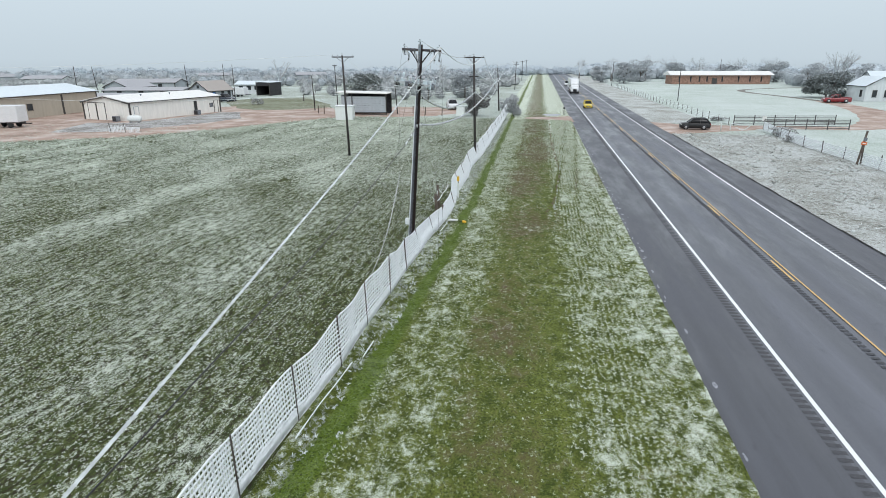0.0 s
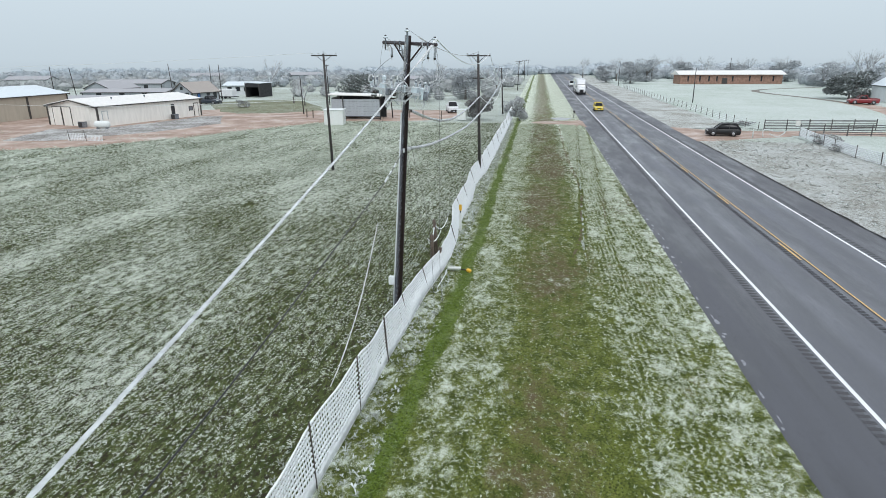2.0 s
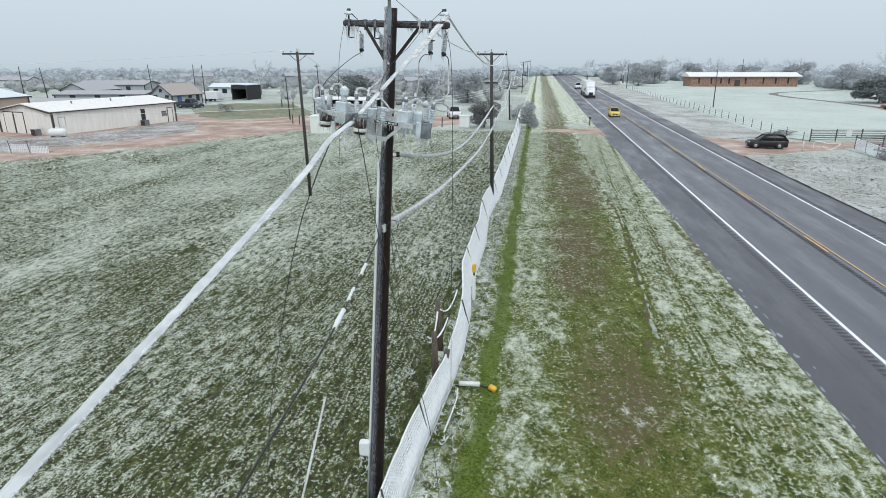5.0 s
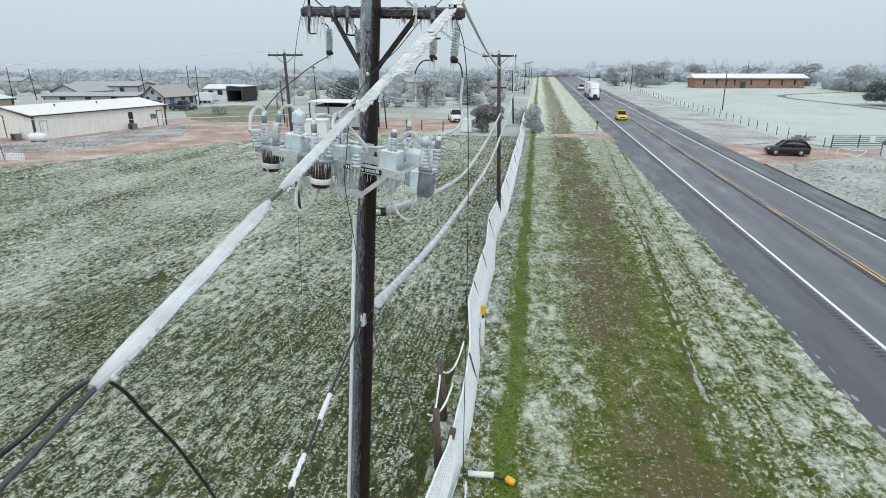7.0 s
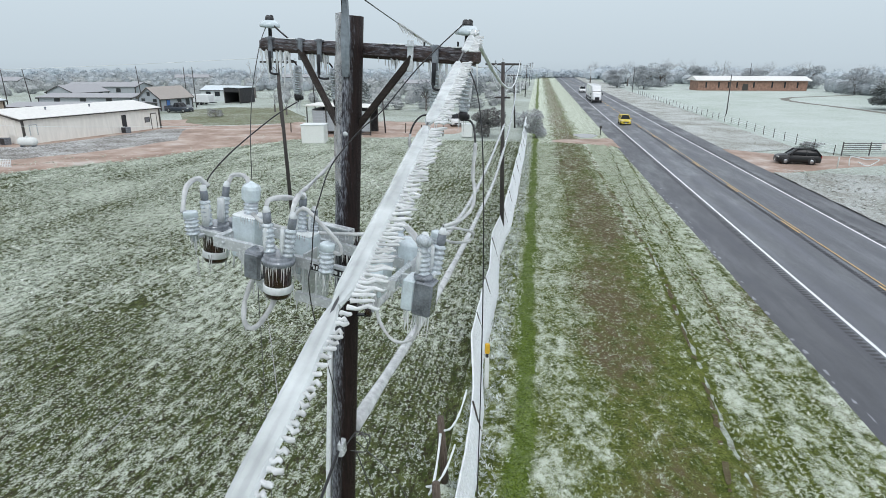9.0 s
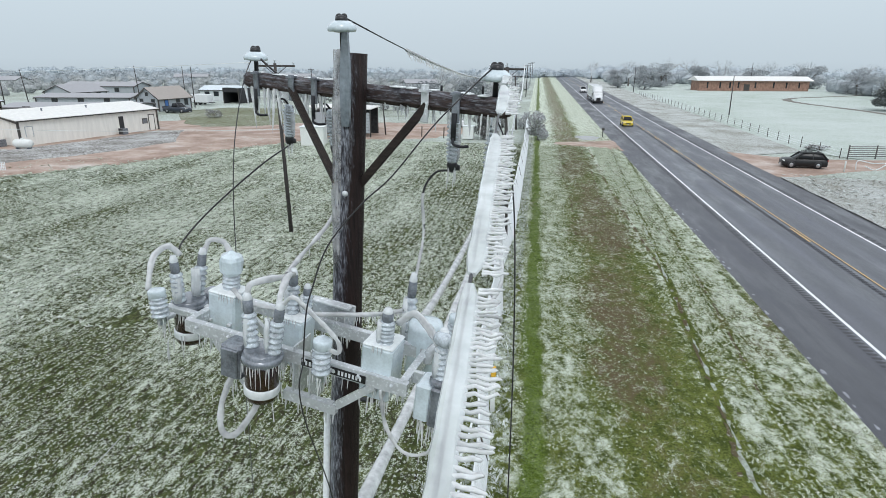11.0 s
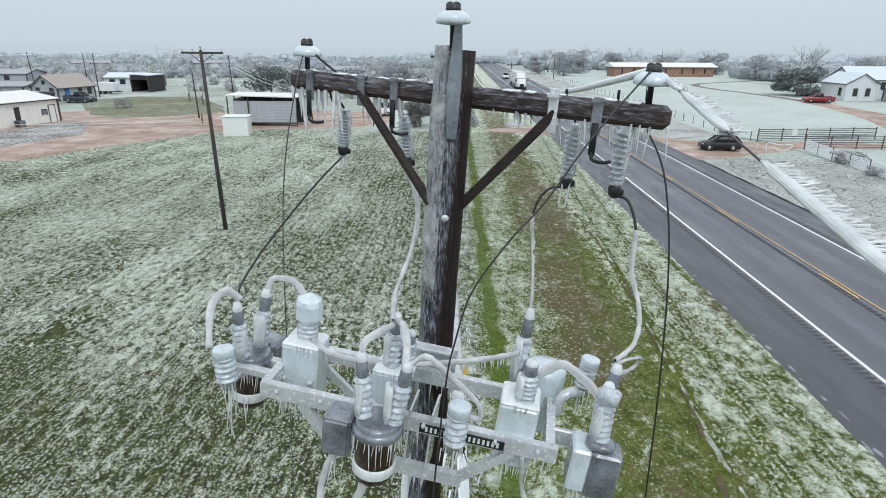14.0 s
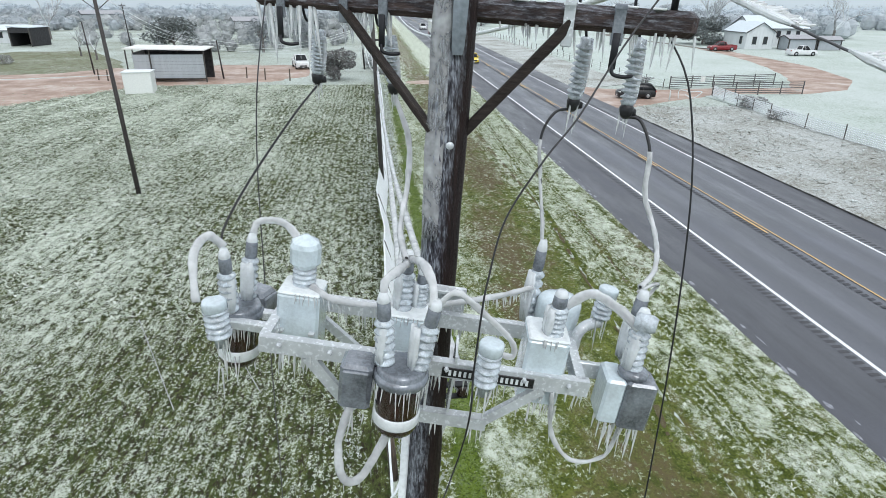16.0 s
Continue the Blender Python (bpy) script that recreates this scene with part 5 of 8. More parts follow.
lead([(-6.42, 24.46, 5.7), (-6.30, 24.47, 6.5), (-6.15, 24.48, 7.2), (-6.00, 24.48, 7.85), (-5.867, 24.48, 8.30), (-5.766, 24.47, 8.55), (-5.668, 24.45, 8.764), (-5.590, 24.42, 8.906), (-5.477, 24.38, 9.097), (-5.385, 24.38, 9.185), (-5.335, 24.41, 9.226), (-5.318, 24.47, 9.252), (-5.322, 24.53, 9.248), (-5.353, 24.60, 9.205),
      (-5.368, 24.66, 9.140), (-5.370, 24.703, 9.064), (-5.373, 24.779, 8.938), (-5.374, 24.835, 8.826), (-5.376, 24.897, 8.695), (-5.38, 25.08, 8.30), (-5.36, 25.28, 7.85), (-5.30, 25.7, 6.9), (-5.02, 26.2, 4.9), (-4.95, 26.6, 2.4), (-5.05, 27.0, 0.05)],
     0.0042, M_black, "black cable draped over the iced conductor", 0, False, "draped_cable")
# neutral running back, low over the field
nb = [on_pole(6.55) + Vector((0.02, -0.2, 0)), (-6.70, 29.2, 6.30), (-6.55, 27.0, 6.08), (-6.50, 22.0, 5.50), (-6.45, 17.0, 4.95), (-6.45, 13.0, 4.60), (-6.5, 8.0, 4.2), (-6.6, 0.0, 3.5), (-6.7, -10.0, 2.6), (-6.8, -24, 1.2)]
lead(nb, 0.015, M_black, "bare low-hanging conductor with broken ice", 0, False, "neutral_wire")
for a, b, r in (((-6.69, 29.1, 6.29), (-6.66, 28.7, 6.25), 0.028), ((-6.58, 27.5, 6.13), (-6.55, 27.0, 6.08), 0.038), ((-6.63, 28.2, 6.2), (-6.60, 27.8, 6.16), 0.028)):
    t = Shape().tube(bend([a, ((a[0] + b[0]) / 2, (a[1] + b[1]) / 2, (a[2] + b[2]) / 2 + 0.004), b], 4), rough_radius(9, r, 0.15), 8)
    solid("ice_chunk", t, M_rime, "broken sleeve of white ice on the wire", "ice", "broken ice on the low wire", "", True)
lead([(-7.0, 27.6, 4.55), (-7.0, 26.4, 3.55), (-7.0, 25.0, 2.55), (-7.05, 23.6, 1.75), (-7.1, 22.6, 1.35)], 0.006, M_wire, "thin fallen wire in a white ice sleeve", 0.02, False, "fallen_wire")

# ---------------------------------------------------------------- further poles and lines
def far_pole(base, top, arms, label, r=0.14):
    """A line pole with one or two crossarms and small pin insulators; arms: (height down from the top, half length, turn)."""
    base, top = Vector(base), Vector(top)
    t = thing("utility_pole", Matrix.Translation(base), label, "utility pole", "poles along the lines")
    d = top - base
    part("shaft", Shape().tube([Vector((0, 0, -0.1)), d * 0.5, d], [r, r * 0.85, r * 0.68], 10), M_polefar, t, "", True)
    ends = []
    for down, half, turn in arms:
        c = d * (1 - down / d.length)
        q = pose(0, 0, 0, 0, 0, turn).to_3x3()
        arm = part("crossarm", Shape().box(c + q @ Vector((0, 0.13, 0)), (2 * half, 0.09, 0.11), q, 0.01), M_polefar, t)
        for sx in (-1, 1):
            a = c + q @ Vector((sx * half * 0.55, 0.08, -0.05))
            part("brace", Shape().tube([a, c + Vector((0, 0.02, -0.55))], 0.02, 5), M_polefar, t)
        for sx in (-0.93, -0.45, 0.93):
            p = c + q @ Vector((sx * half, 0.13, 0.05))
            part("pin_insulator", Shape().lathe([(0.015, 0), (0.015, 0.09), (0.06, 0.10), (0.055, 0.15), (0.02, 0.17)], p, (0, 0, 1), 8), M_porcelain, arm, "", True)
            ends.append(base + p + Vector((0, 0, 0.17)))
    part("top_pin", Shape().lathe([(0.02, 0), (0.02, 0.12), (0.06, 0.13), (0.055, 0.19), (0.02, 0.21)], d, (0, 0, 1), 8), M_porcelain, t, "", True)
    return t, ends, top + Vector((0, 0, 0.2))


p3, e3, t3 = far_pole((-6.68, 59.9, 0), (-6.95, 59.9, 10.1), [(0.12, 1.0, -4)], "dark wooden utility pole beside the iced fence")
part("lower_arm", Shape().box((-0.24, 0.0, 8.2), (0.9, 0.08, 0.10), None, 0.01), M_polefar, p3)
p2, e2, t2 = far_pole((-20.2, 60.5, 0), (-20.55, 60.8, 10.2), [(0.15, 1.2, -4)], "grey wooden utility pole standing in the field", 0.13)
p4, e4, t4 = far_pole((-8.3, 121, 0), (-8.75, 121, 8.1), [(0.15, 1.2, 0)], "dark wooden utility pole on the fence line")
p5, e5, t5 = far_pole((-8.6, 205, 0), (-8.4, 205, 9.0), [(0.15, 1.2, 0), (0.9, 1.0, 0)], "dark wooden utility pole with two crossarms")
p6, e6, t6 = far_pole((-8.6, 285, 0), (-8.6, 285, 9.0), [(0.2, 1.2, 0)], "distant wooden utility pole")
p7, e7, t7 = far_pole((-8.6, 365, 0), (-8.6, 365, 9.0), [(0.2, 1.2, 0)], "distant wooden utility pole")
for x, y, z, lx, lab in ((-44.4, 114.4, 6.8, -0.25, "bare weathered pole beside the dirt yard"), (-47.7, 138, 8.6, -0.3, "slim wooden pole behind the open shed"), (-26.4, 109.4, 4.9, -0.35, "short leaning pole beside the open shed"),
                         (-80, 150, 8.5, 0.0, "far slim pole behind the metal buildings"), (-87, 158, 8.5, 0.0, "far slim pole behind the metal buildings"), (-93, 150, 8.6, -0.5, "far leaning pole behind the metal buildings"),
                         (-112, 140, 8.0, -0.8, "far leaning pole behind the metal buildings"), (-118, 140, 8.2, 0.0, "far slim pole behind the metal buildings")):
    far_pole((x, y, 0), (x + lx, y, z), [(0.2, 0.5, 20)] if z == 8.6 and x > -60 else [], lab, 0.11)
pr, er, tr = far_pole((33.0, 154.7, 0), (32.9, 154.7, 7.6), [], "thin wooden pole standing in the pasture", 0.11)
far_pole((26.8, 240, 0), (26.9, 240, 8.2), [], "thin wooden pole beside the far road", 0.12)
far_pole((74.5, 274, 0), (74.5, 274, 9.6), [], "thin wooden pole behind the brick building", 0.12)


def line(a, b, drop, r, material, label, n=20, name="power_line"):
    p = sag(a, b, drop, n)
    return solid(name, Shape().tube(p, r, 6), material, label, "power line", "lines between the poles", "", True)


PL = "sagging power line sheathed in white ice"
line(PIN_R + Vector((0.02, 0.02, 0.17)), e3[2], 0.9, 0.022, M_rime, PL)
top_run = sag(TOP_PIN + Vector((0.02, 0.02, 0.18)), t3, 0.55, 30)
tl = thing("power_line", Matrix.Identity(4), "power line half shed of its ice, icicles on it", "power line", "lines between the poles")
part("wire", Shape().tube(top_run, 0.0055, 6), M_black, tl, "", True)
part("ice_sleeve", Shape().tube(top_run[2:], rough_radius(len(top_run) - 2, 0.017, 0.25), 8), M_sleeve, tl, "", True)
part("icicle_fringe", Shape().icicles([top_run[2 + (i % 6)].lerp(top_run[3 + (i % 6)], random.random()) for i in range(170)], 0.03, 0.11, 0.0065, (0.35, 0, -1)), M_icicle, tl, "", True, "stuff")
lead([on_pole(7.96) + Vector((0.22, 0, 0)), (-6.5, 35.5, 7.2), (-6.6, 41.5, 6.6), (-6.7, 50, 6.45), (-6.75, 59.9, 6.75)], 0.012, M_wire, "sagging service cable sheathed in white ice", 0.066, False, "service_cable")
lead([on_pole(6.55) + Vector((0.05, 0.16, 0.0)), (-6.62, 36, 6.05), (-6.6, 43, 5.65), (-6.6, 52, 5.4), (-6.9, 70, 5.5), (-7.4, 92, 6.0), (-8.2, 121, 6.7)], 0.012, M_wire, "sagging neutral line sheathed in white ice", 0.080, False, "neutral_line", 60)
for i in range(3):
    line(e3[i], e4[i], 1.9 + 0.3 * i, 0.024, M_rime, PL)
    line(e4[i], e5[i], 2.4 + 0.3 * i, 0.026, M_rime, PL)
    line(e5[i], e6[i], 2.2, 0.03, M_rime, PL)
    line(e6[i], e7[i], 2.2, 0.03, M_rime, PL)
line((-6.75, 60, 6.75), (-8.4, 121, 6.2), 2.0, 0.03, M_rime, PL)
line((-8.4, 121, 6.2), (-8.5, 205, 6.8), 2.2, 0.03, M_rime, PL)
line(e2[0], (-150, 75, 10.5), 1.6, 0.014, M_rime, "thin iced line over the field")
line((-20.4, 60.7, 6.4), (-120, 90, 6.2), 1.8, 0.016, M_rime, "thin iced line over the field")
line(t2, (-26.7, 109.4, 4.9), 1.0, 0.012, M_rime, "thin iced line over the field")
for k in range(3):
    line((-26.7, 109.4, 4.8 - 0.4 * k), (-48.0, 138, 7.8 - 0.7 * k), 1.0, 0.018, M_rime, "thin iced line to the shed")
    line((-26.7, 109.4, 4.8 - 0.5 * k), (-8.5, 121.0, 6.2 - 0.3 * k), 1.4, 0.02, M_rime, "thin iced line to the shed")
line(tr, (74.5, 274, 9.4), 1.2, 0.014, M_rime, "thin iced line over the pasture")
line(tr, (26.9, 240, 8.0), 1.2, 0.014, M_rime, "thin iced line over the pasture")

# thin fallen strands on the field
for a, b in (((-15.2, 46.0, 0.12), (-12.6, 41.0, 0.06)), ((-13.2, 47.0, 0.12), (-10.4, 41.5, 0.06)), ((-16.6, 39.6, 0.10), (-16.4, 37.6, 0.06))):
    lead([a, ((a[0] + b[0]) / 2, (a[1] + b[1]) / 2, max(a[2], b[2]) * 0.8), b], 0.006, M_wire, "thin fallen wire in white ice", 0.016, False, "fallen_wire")

# ---------------------------------------------------------------- the iced fence
M_net = ice_material("iced_netting", (0.83, 0.86, 0.88), 0.0, 0.3, 9)


def fence_x(y):
    pts = ((-15, -7.6), (10.7, -7.12), (13.8, -6.92), (17, -6.72), (20.3, -6.74), (23.5, -6.63), (27, -6.56), (30, -6.42), (32.5, -6.38), (35.6, -6.10), (38, -6.02), (41, -6.12), (44, -6.40), (50.6, -6.30), (56, -6.58), (63, -6.26), (72, -6.2), (95, -6.1), (130, -6.3))
    for (a, xa), (b, xb) in zip(pts, pts[1:]):
        if y <= b:
            return xa + (xb - xa) * (y - a) / (b - a) + 0.04 * noise.noise((y * 0.35, 0, 0))
    return pts[-1][1]


def fence_pt(y, h):
    """A place on the net: upright at first, then leaning away from the road, sagging between posts."""
    lean = 0.05 + 0.22 * min(1.0, max(0.0, (y - 24) / 8)) + 0.16 * min(1.0, max(0.0, (y - 40) / 6)) + 0.08 * noise.noise((y * 0.18, 4, 0))
    tall = float(np.interp(y, (24, 29, 33, 36, 41, 46, 60), (1.66, 1.25, 0.98, 0.88, 0.92, 1.32, 1.40))) + 0.10 * noise.noise((y * 0.5, 7, 0)) - 0.08 * (0.5 - 0.5 * math.cos(2 * math.pi * y / 3.4))
    belly = 0.12 * math.sin(math.pi * h) * noise.noise((y * 0.6, 9, 0))
    return Vector((fence_x(y) - lean * h + belly, y, 0.04 + tall * h))


fence = thing("wire_fence", Matrix.Identity(4), "woven wire fence sheeted in white ice, leaning from the verge", "fence")
s = Shape()
rows = 11
for k in range(rows + 1):
    h = (k / rows) ** 0.9
    y = -14.0
    while y < 128:
        y1 = min(y + (3.0 if y < 70 else 9.0), 128)
        m = 12 if y < 50 else 6 if y < 70 else 3
        r0 = (0.025 if y < 35 else 0.028 if y < 60 else 0.05) * (1.25 if h < 0.35 or k == rows else 1.0)
        s.tube([fence_pt(y + (y1 - y) * i / m, h) + Vector((0, 0, 0.018 * noise.noise((y * 9 + i, k * 3.1, 0)))) for i in range(m + 1)], [r0 * (1 + 0.5 * noise.noise((y * 7 + i * 1.7, k * 2.3, 4))) for i in range(m + 1)], 5, False)
        y = y1
y = -14.0
while y < 70:
    w = 0.03 * noise.noise((y * 8, 1, 1))
    s.tube([fence_pt(y + w * (h > 0.3), h) for h in (0, 0.25, 0.5, 0.75, 1.0)], 0.019 if y < 27 else 0.024 if y < 36 else 0.04, 4, False)
    y += random.uniform(0.09, 0.16) if y < 36 else 0.16
net = part("netting", s, M_net, fence, "wire netting filled with ice", True, "stuff")
# the foot of the net is frozen shut, with a ragged upper rim
v, f = [], []
ys = [-14 + 0.12 * i for i in range(1180)]
for y in ys:
    hi = (0.22 if y < 30 else 0.42) + 0.16 * noise.noise((y * 0.35, 2, 2)) + 0.16 * noise.noise((y * 2.6, 8, 0)) + 0.10 * noise.noise((y * 7.0, 1, 5))
    hi = max(0.1, min(0.85, hi + (0.18 if 30 < y < 60 else 0.0)))
    for h, o in ((0.0, 0.022), (hi * 0.5, 0.026), (hi, 0.008), (hi, -0.008), (hi * 0.5, -0.02), (0.0, -0.022)):
        v.append(fence_pt(y, h) + Vector((o + 0.012 * noise.noise((y * 5, h * 9, 3)), 0, 0)))
for i in range(len(ys) - 1):
    f += [(i * 6 + j, i * 6 + (j + 1) % 6, i * 6 + 6 + (j + 1) % 6, i * 6 + 6 + j) for j in range(6)]
part("ice_sheet", Shape().add(v, f), M_net, fence, "solid sheet of rough white ice along the foot", True)
M_post = plain("rusty_post", (0.10, 0.085, 0.075), 0.6, 0.2, 0.35, 14)
for i, y in enumerate([-8.2, -2.6, 3.0, 7.4, 10.67, 13.81, 17.0, 20.28, 23.54, 26.6, 29.4, 33.0, 40.2, 45.6, 49.0, 55.0, 61.5, 67, 73, 79, 85, 91, 97, 103, 109]):
    a, b = fence_pt(y, 0), fence_pt(y, 1)
    top = a.lerp(b, 1.03) + Vector((0.0, 0.0, 0.06))
    part("post", Shape().tube([a + Vector((0.03, 0, -0.1)), top + Vector((0.03, 0, 0))], 0.022 if i % 3 else 0.032, 6), M_post, fence)
M_logpost = iced_wood("split_post", (0.06, 0.045, 0.035), (0.20, 0.16, 0.13), 0.25)
for x, y, h, lx in ((-6.62, 35.85, 1.75, -0.05), (-6.80, 38.0, 1.9, -0.12), (-6.5, 36.2, 1.0, 0.2)):
    solid("corner_post", Shape().tube([(x, y, -0.1), (x + lx * 0.5, y, h * 0.5), (x + lx, y, h)], [0.11, 0.10, 0.085], 9), M_logpost, "weathered split timber corner post, iced", "fence post", "corner posts of the fence", "", True)
for i, (a, b) in enumerate((((-6.9, 36.0, 1.5), (-6.5, 37.6, 1.45)), ((-6.85, 36.0, 1.3), (-6.9, 37.9, 1.5)), ((-6.8, 37.9, 1.6), (-6.5, 40.0, 1.5)))):
    solid("wire_loop", Shape().tube(sag(a, b, 0.35, 10), rough_radius(11, 0.03, 0.3), 7), M_rime, "loop of fence wire thick with ice", "wire loop", "iced loops at the corner posts", "", True)
lead([on_pole(6.5) + Vector((0.12, 0.0, 0)), (-6.75, 32.8, 4.3), (-6.7, 34.2, 2.3), (-6.72, 35.2, 1.7), (-6.65, 35.8, 1.4)], 0.007, M_wire, "slack stay wire down to the corner posts", 0, False, "stay_wire")
lead([on_pole(6.4) + Vector((0.12, 0.0, 0)), (-6.85, 32.2, 4.3), (-6.95, 33.6, 2.4), (-6.9, 35.0, 1.35), (-6.7, 35.8, 1.1)], 0.007, M_wire, "slack stay wire down to the corner posts", 0, False, "stay_wire")
for i, pts in enumerate((((-6.52, 12.7, 0.25), (-6.40, 14.2, 0.34), (-6.33, 15.4, 0.30), (-6.28, 16.9, 0.24)), ((-6.05, 17.4, 0.2), (-6.0, 18.6, 0.22)), ((-5.95, 33.2, 0.12), (-5.82, 34.6, 0.2), (-5.86, 35.3, 0.2)))):
    solid("ice_rod", Shape().tube(bend(pts, 6), rough_radius(6 * (len(pts) - 1) + 1, 0.022, 0.3), 6), M_rime, "fallen rod of white ice in the weeds", "ice", "fallen ice rods by the fence", "", True)
# cable marker: white tube with a yellow cap, fallen, and one still standing
M_whitepl = plain("white_plastic", (0.74, 0.76, 0.74), 0.4, 0, 0.08, 12, 0.1)
M_yellowpl = plain("yellow_plastic", (0.72, 0.42, 0.03), 0.4, 0, 0.12, 12, 0.1)
mk = thing("cable_marker", pose(-5.85, 35.66, 0.16, 0, 0, 2), "fallen white marker tube with a yellow cap", "cable marker")
part("tube", Shape().lathe([(0.075, 0), (0.075, 0.62)], (0, 0, 0), (1, 0, 0.02), 12), M_whitepl, mk, "white tube", True)
part("stub", Shape().lathe([(0.03, 0), (0.03, 0.38)], (0.6, 0, -0.03), (1, -0.1, -0.12), 8), M_black, mk, "black cable stub", True)
part("cap", Shape().box((1.02, -0.05, -0.07), (0.24, 0.17, 0.14), pose(0, 0, 0, 10, 14, -25).to_3x3(), 0.03), M_yellowpl, mk, "yellow cap")
mk2 = thing("cable_marker", pose(-6.15, 42.7, 0), "standing white marker post with a yellow cap", "cable marker")
part("post", Shape().box((0, 0, 0.55), (0.14, 0.10, 1.1), None, 0.02), M_whitepl, mk2)
part("cap", Shape().box((0, -0.02, 1.42), (0.16, 0.12, 0.36), None, 0.03), M_yellowpl, mk2, "yellow cap")
part("stem", Shape().lathe([(0.04, 1.05), (0.04, 1.3)], (0, 0, 0), (0, 0, 1), 8), M_black, mk2, "", True)

# ---------------------------------------------------------------- buildings
def siding(name, colour, pitch=0.30, frost=0.0):
    """Ribbed sheet metal: ribs as a fine bump, streaks down the sheet."""
    m, n, l, b = mat(name)
    st = noise_node(n, l, 2.5, 4, (1, 1, 0.15))
    sp = noise_node(n, l, 14, 3)
    col = ramp_node(n, l, st, [(0.3, tuple(c * 0.86 for c in colour)), (0.7, colour)])
    col = mix_node(n, l, step_node(n, l, sp, 0.6, 0.8), col, tuple(c * 0.8 for c in colour))
    l.new(col, b.inputs["Base Color"])
    b.inputs["Roughness"].default_value = 0.5
    co = n.new("ShaderNodeTexCoord")
    wv = n.new("ShaderNodeTexWave")
    wv.inputs["Scale"].default_value = 1.0 / pitch / 3.0
    l.new(co.outputs["Object"], wv.inputs["Vector"])
    bump_node(n, l, b, wv.outputs[1], 0.25, 0.02)
    return m


M_wall_w = siding("cream_siding", (0.87, 0.85, 0.80))
M_wall_t = siding("tan_siding", (0.48, 0.43, 0.35))
M_wall_g = siding("grey_siding", (0.40, 0.43, 0.46))
M_wall_b = siding("white_boards", (0.66, 0.69, 0.70), 0.2)
M_roof_w = siding("icy_white_roof", (0.80, 0.79, 0.76), 0.4)
M_roof_b = siding("icy_blue_roof", (0.66, 0.73, 0.77), 0.4)
M_roof_g = siding("grey_shingle_roof", (0.36, 0.36, 0.38), 0.2)
M_roof_tan = siding("brown_shingle_roof", (0.38, 0.34, 0.31), 0.2)
M_trim = plain("dark_trim", (0.06, 0.055, 0.05), 0.5, 0, 0.2, 8)
M_glass, ng, lg, bg = mat("window_glass")
bg.inputs["Base Color"].default_value = (0.03, 0.035, 0.04, 1)
bg.inputs["Roughness"].default_value = 0.08
bump_node(ng, lg, bg, noise_node(ng, lg, 2, 2), 0.02, 0.01)
M_tint, nt_, lt_, bt_ = mat("tinted_glass")
bt_.inputs["Base Color"].default_value = (0.012, 0.013, 0.015, 1)
bt_.inputs["Roughness"].default_value = 0.15
bt_.inputs["Specular IOR Level"].default_value = 0.25
bump_node(nt_, lt_, bt_, noise_node(nt_, lt_, 2, 2), 0.02, 0.01)
M_dark = plain("dark_interior", (0.035, 0.035, 0.038), 0.8, 0, 0.4, 3)
M_brick = plain("red_brick", (0.33, 0.20, 0.15), 0.85, 0, 0.3, 1.2, 0.3)
M_blue = plain("blue_paint", (0.05, 0.16, 0.45), 0.5, 0, 0.15, 4)


def gable_house(name, corner, turn, width, length, eave, ridge, wall, roof, label, over=0.35, cat="building", across=False):
    """A gabled building: its corner at the origin, gable end along x, long side along y. Ridge along y, or along x when across."""
    t = thing(name, pose(corner[0], corner[1], 0, 0, 0, turn), label, cat)
    s = Shape()
    th = 0.15
    if not across:
        prof = [(0, 0), (width, 0), (width, eave), (width / 2, ridge), (0, eave)]
        s.prism(prof, 0, th)
        s.prism(prof, length - th, length)
        s.box((th / 2, length / 2, eave / 2), (th, length - 2 * th, eave)).box((width - th / 2, length / 2, eave / 2), (th, length - 2 * th, eave))
        part("wall", s, wall, t)
        for sx in (0, 1):
            x0, x1 = (-over, width / 2) if sx == 0 else (width / 2, width + over)
            z0 = eave - over * (ridge - eave) / (width / 2)
            za, zb = (z0, ridge) if sx == 0 else (ridge, z0)
            r = Shape().prism([(x0, za + 0.02), (x1, zb + 0.02), (x1, zb + 0.16), (x0, za + 0.16)], -over, length + over)
            part("roof", r, roof, t)
            e = x0 if sx == 0 else x1
            part("gutter", Shape().box((e, length / 2, z0 + 0.04), (0.10, length + 2 * over, 0.14)), M_trim, t)
        for yy in (-over, length + over):
            part("gable_trim", Shape().prism([(-over, eave - 0.33 * 0.4 - 0.12), (width / 2, ridge - 0.1), (width + over, eave - 0.33 * 0.4 - 0.12), (width + over, eave + 0.02), (width / 2, ridge + 0.02), (-over, eave + 0.02)], yy - 0.03, yy + 0.03), M_trim, t)
    for x, y in ((0, 0), (width, 0), (width, length), (0, length)):
        part("corner_trim", Shape().box((x, y, eave / 2), (0.22, 0.22, eave)), M_trim if wall is not M_wall_b else wall, t)
    return t


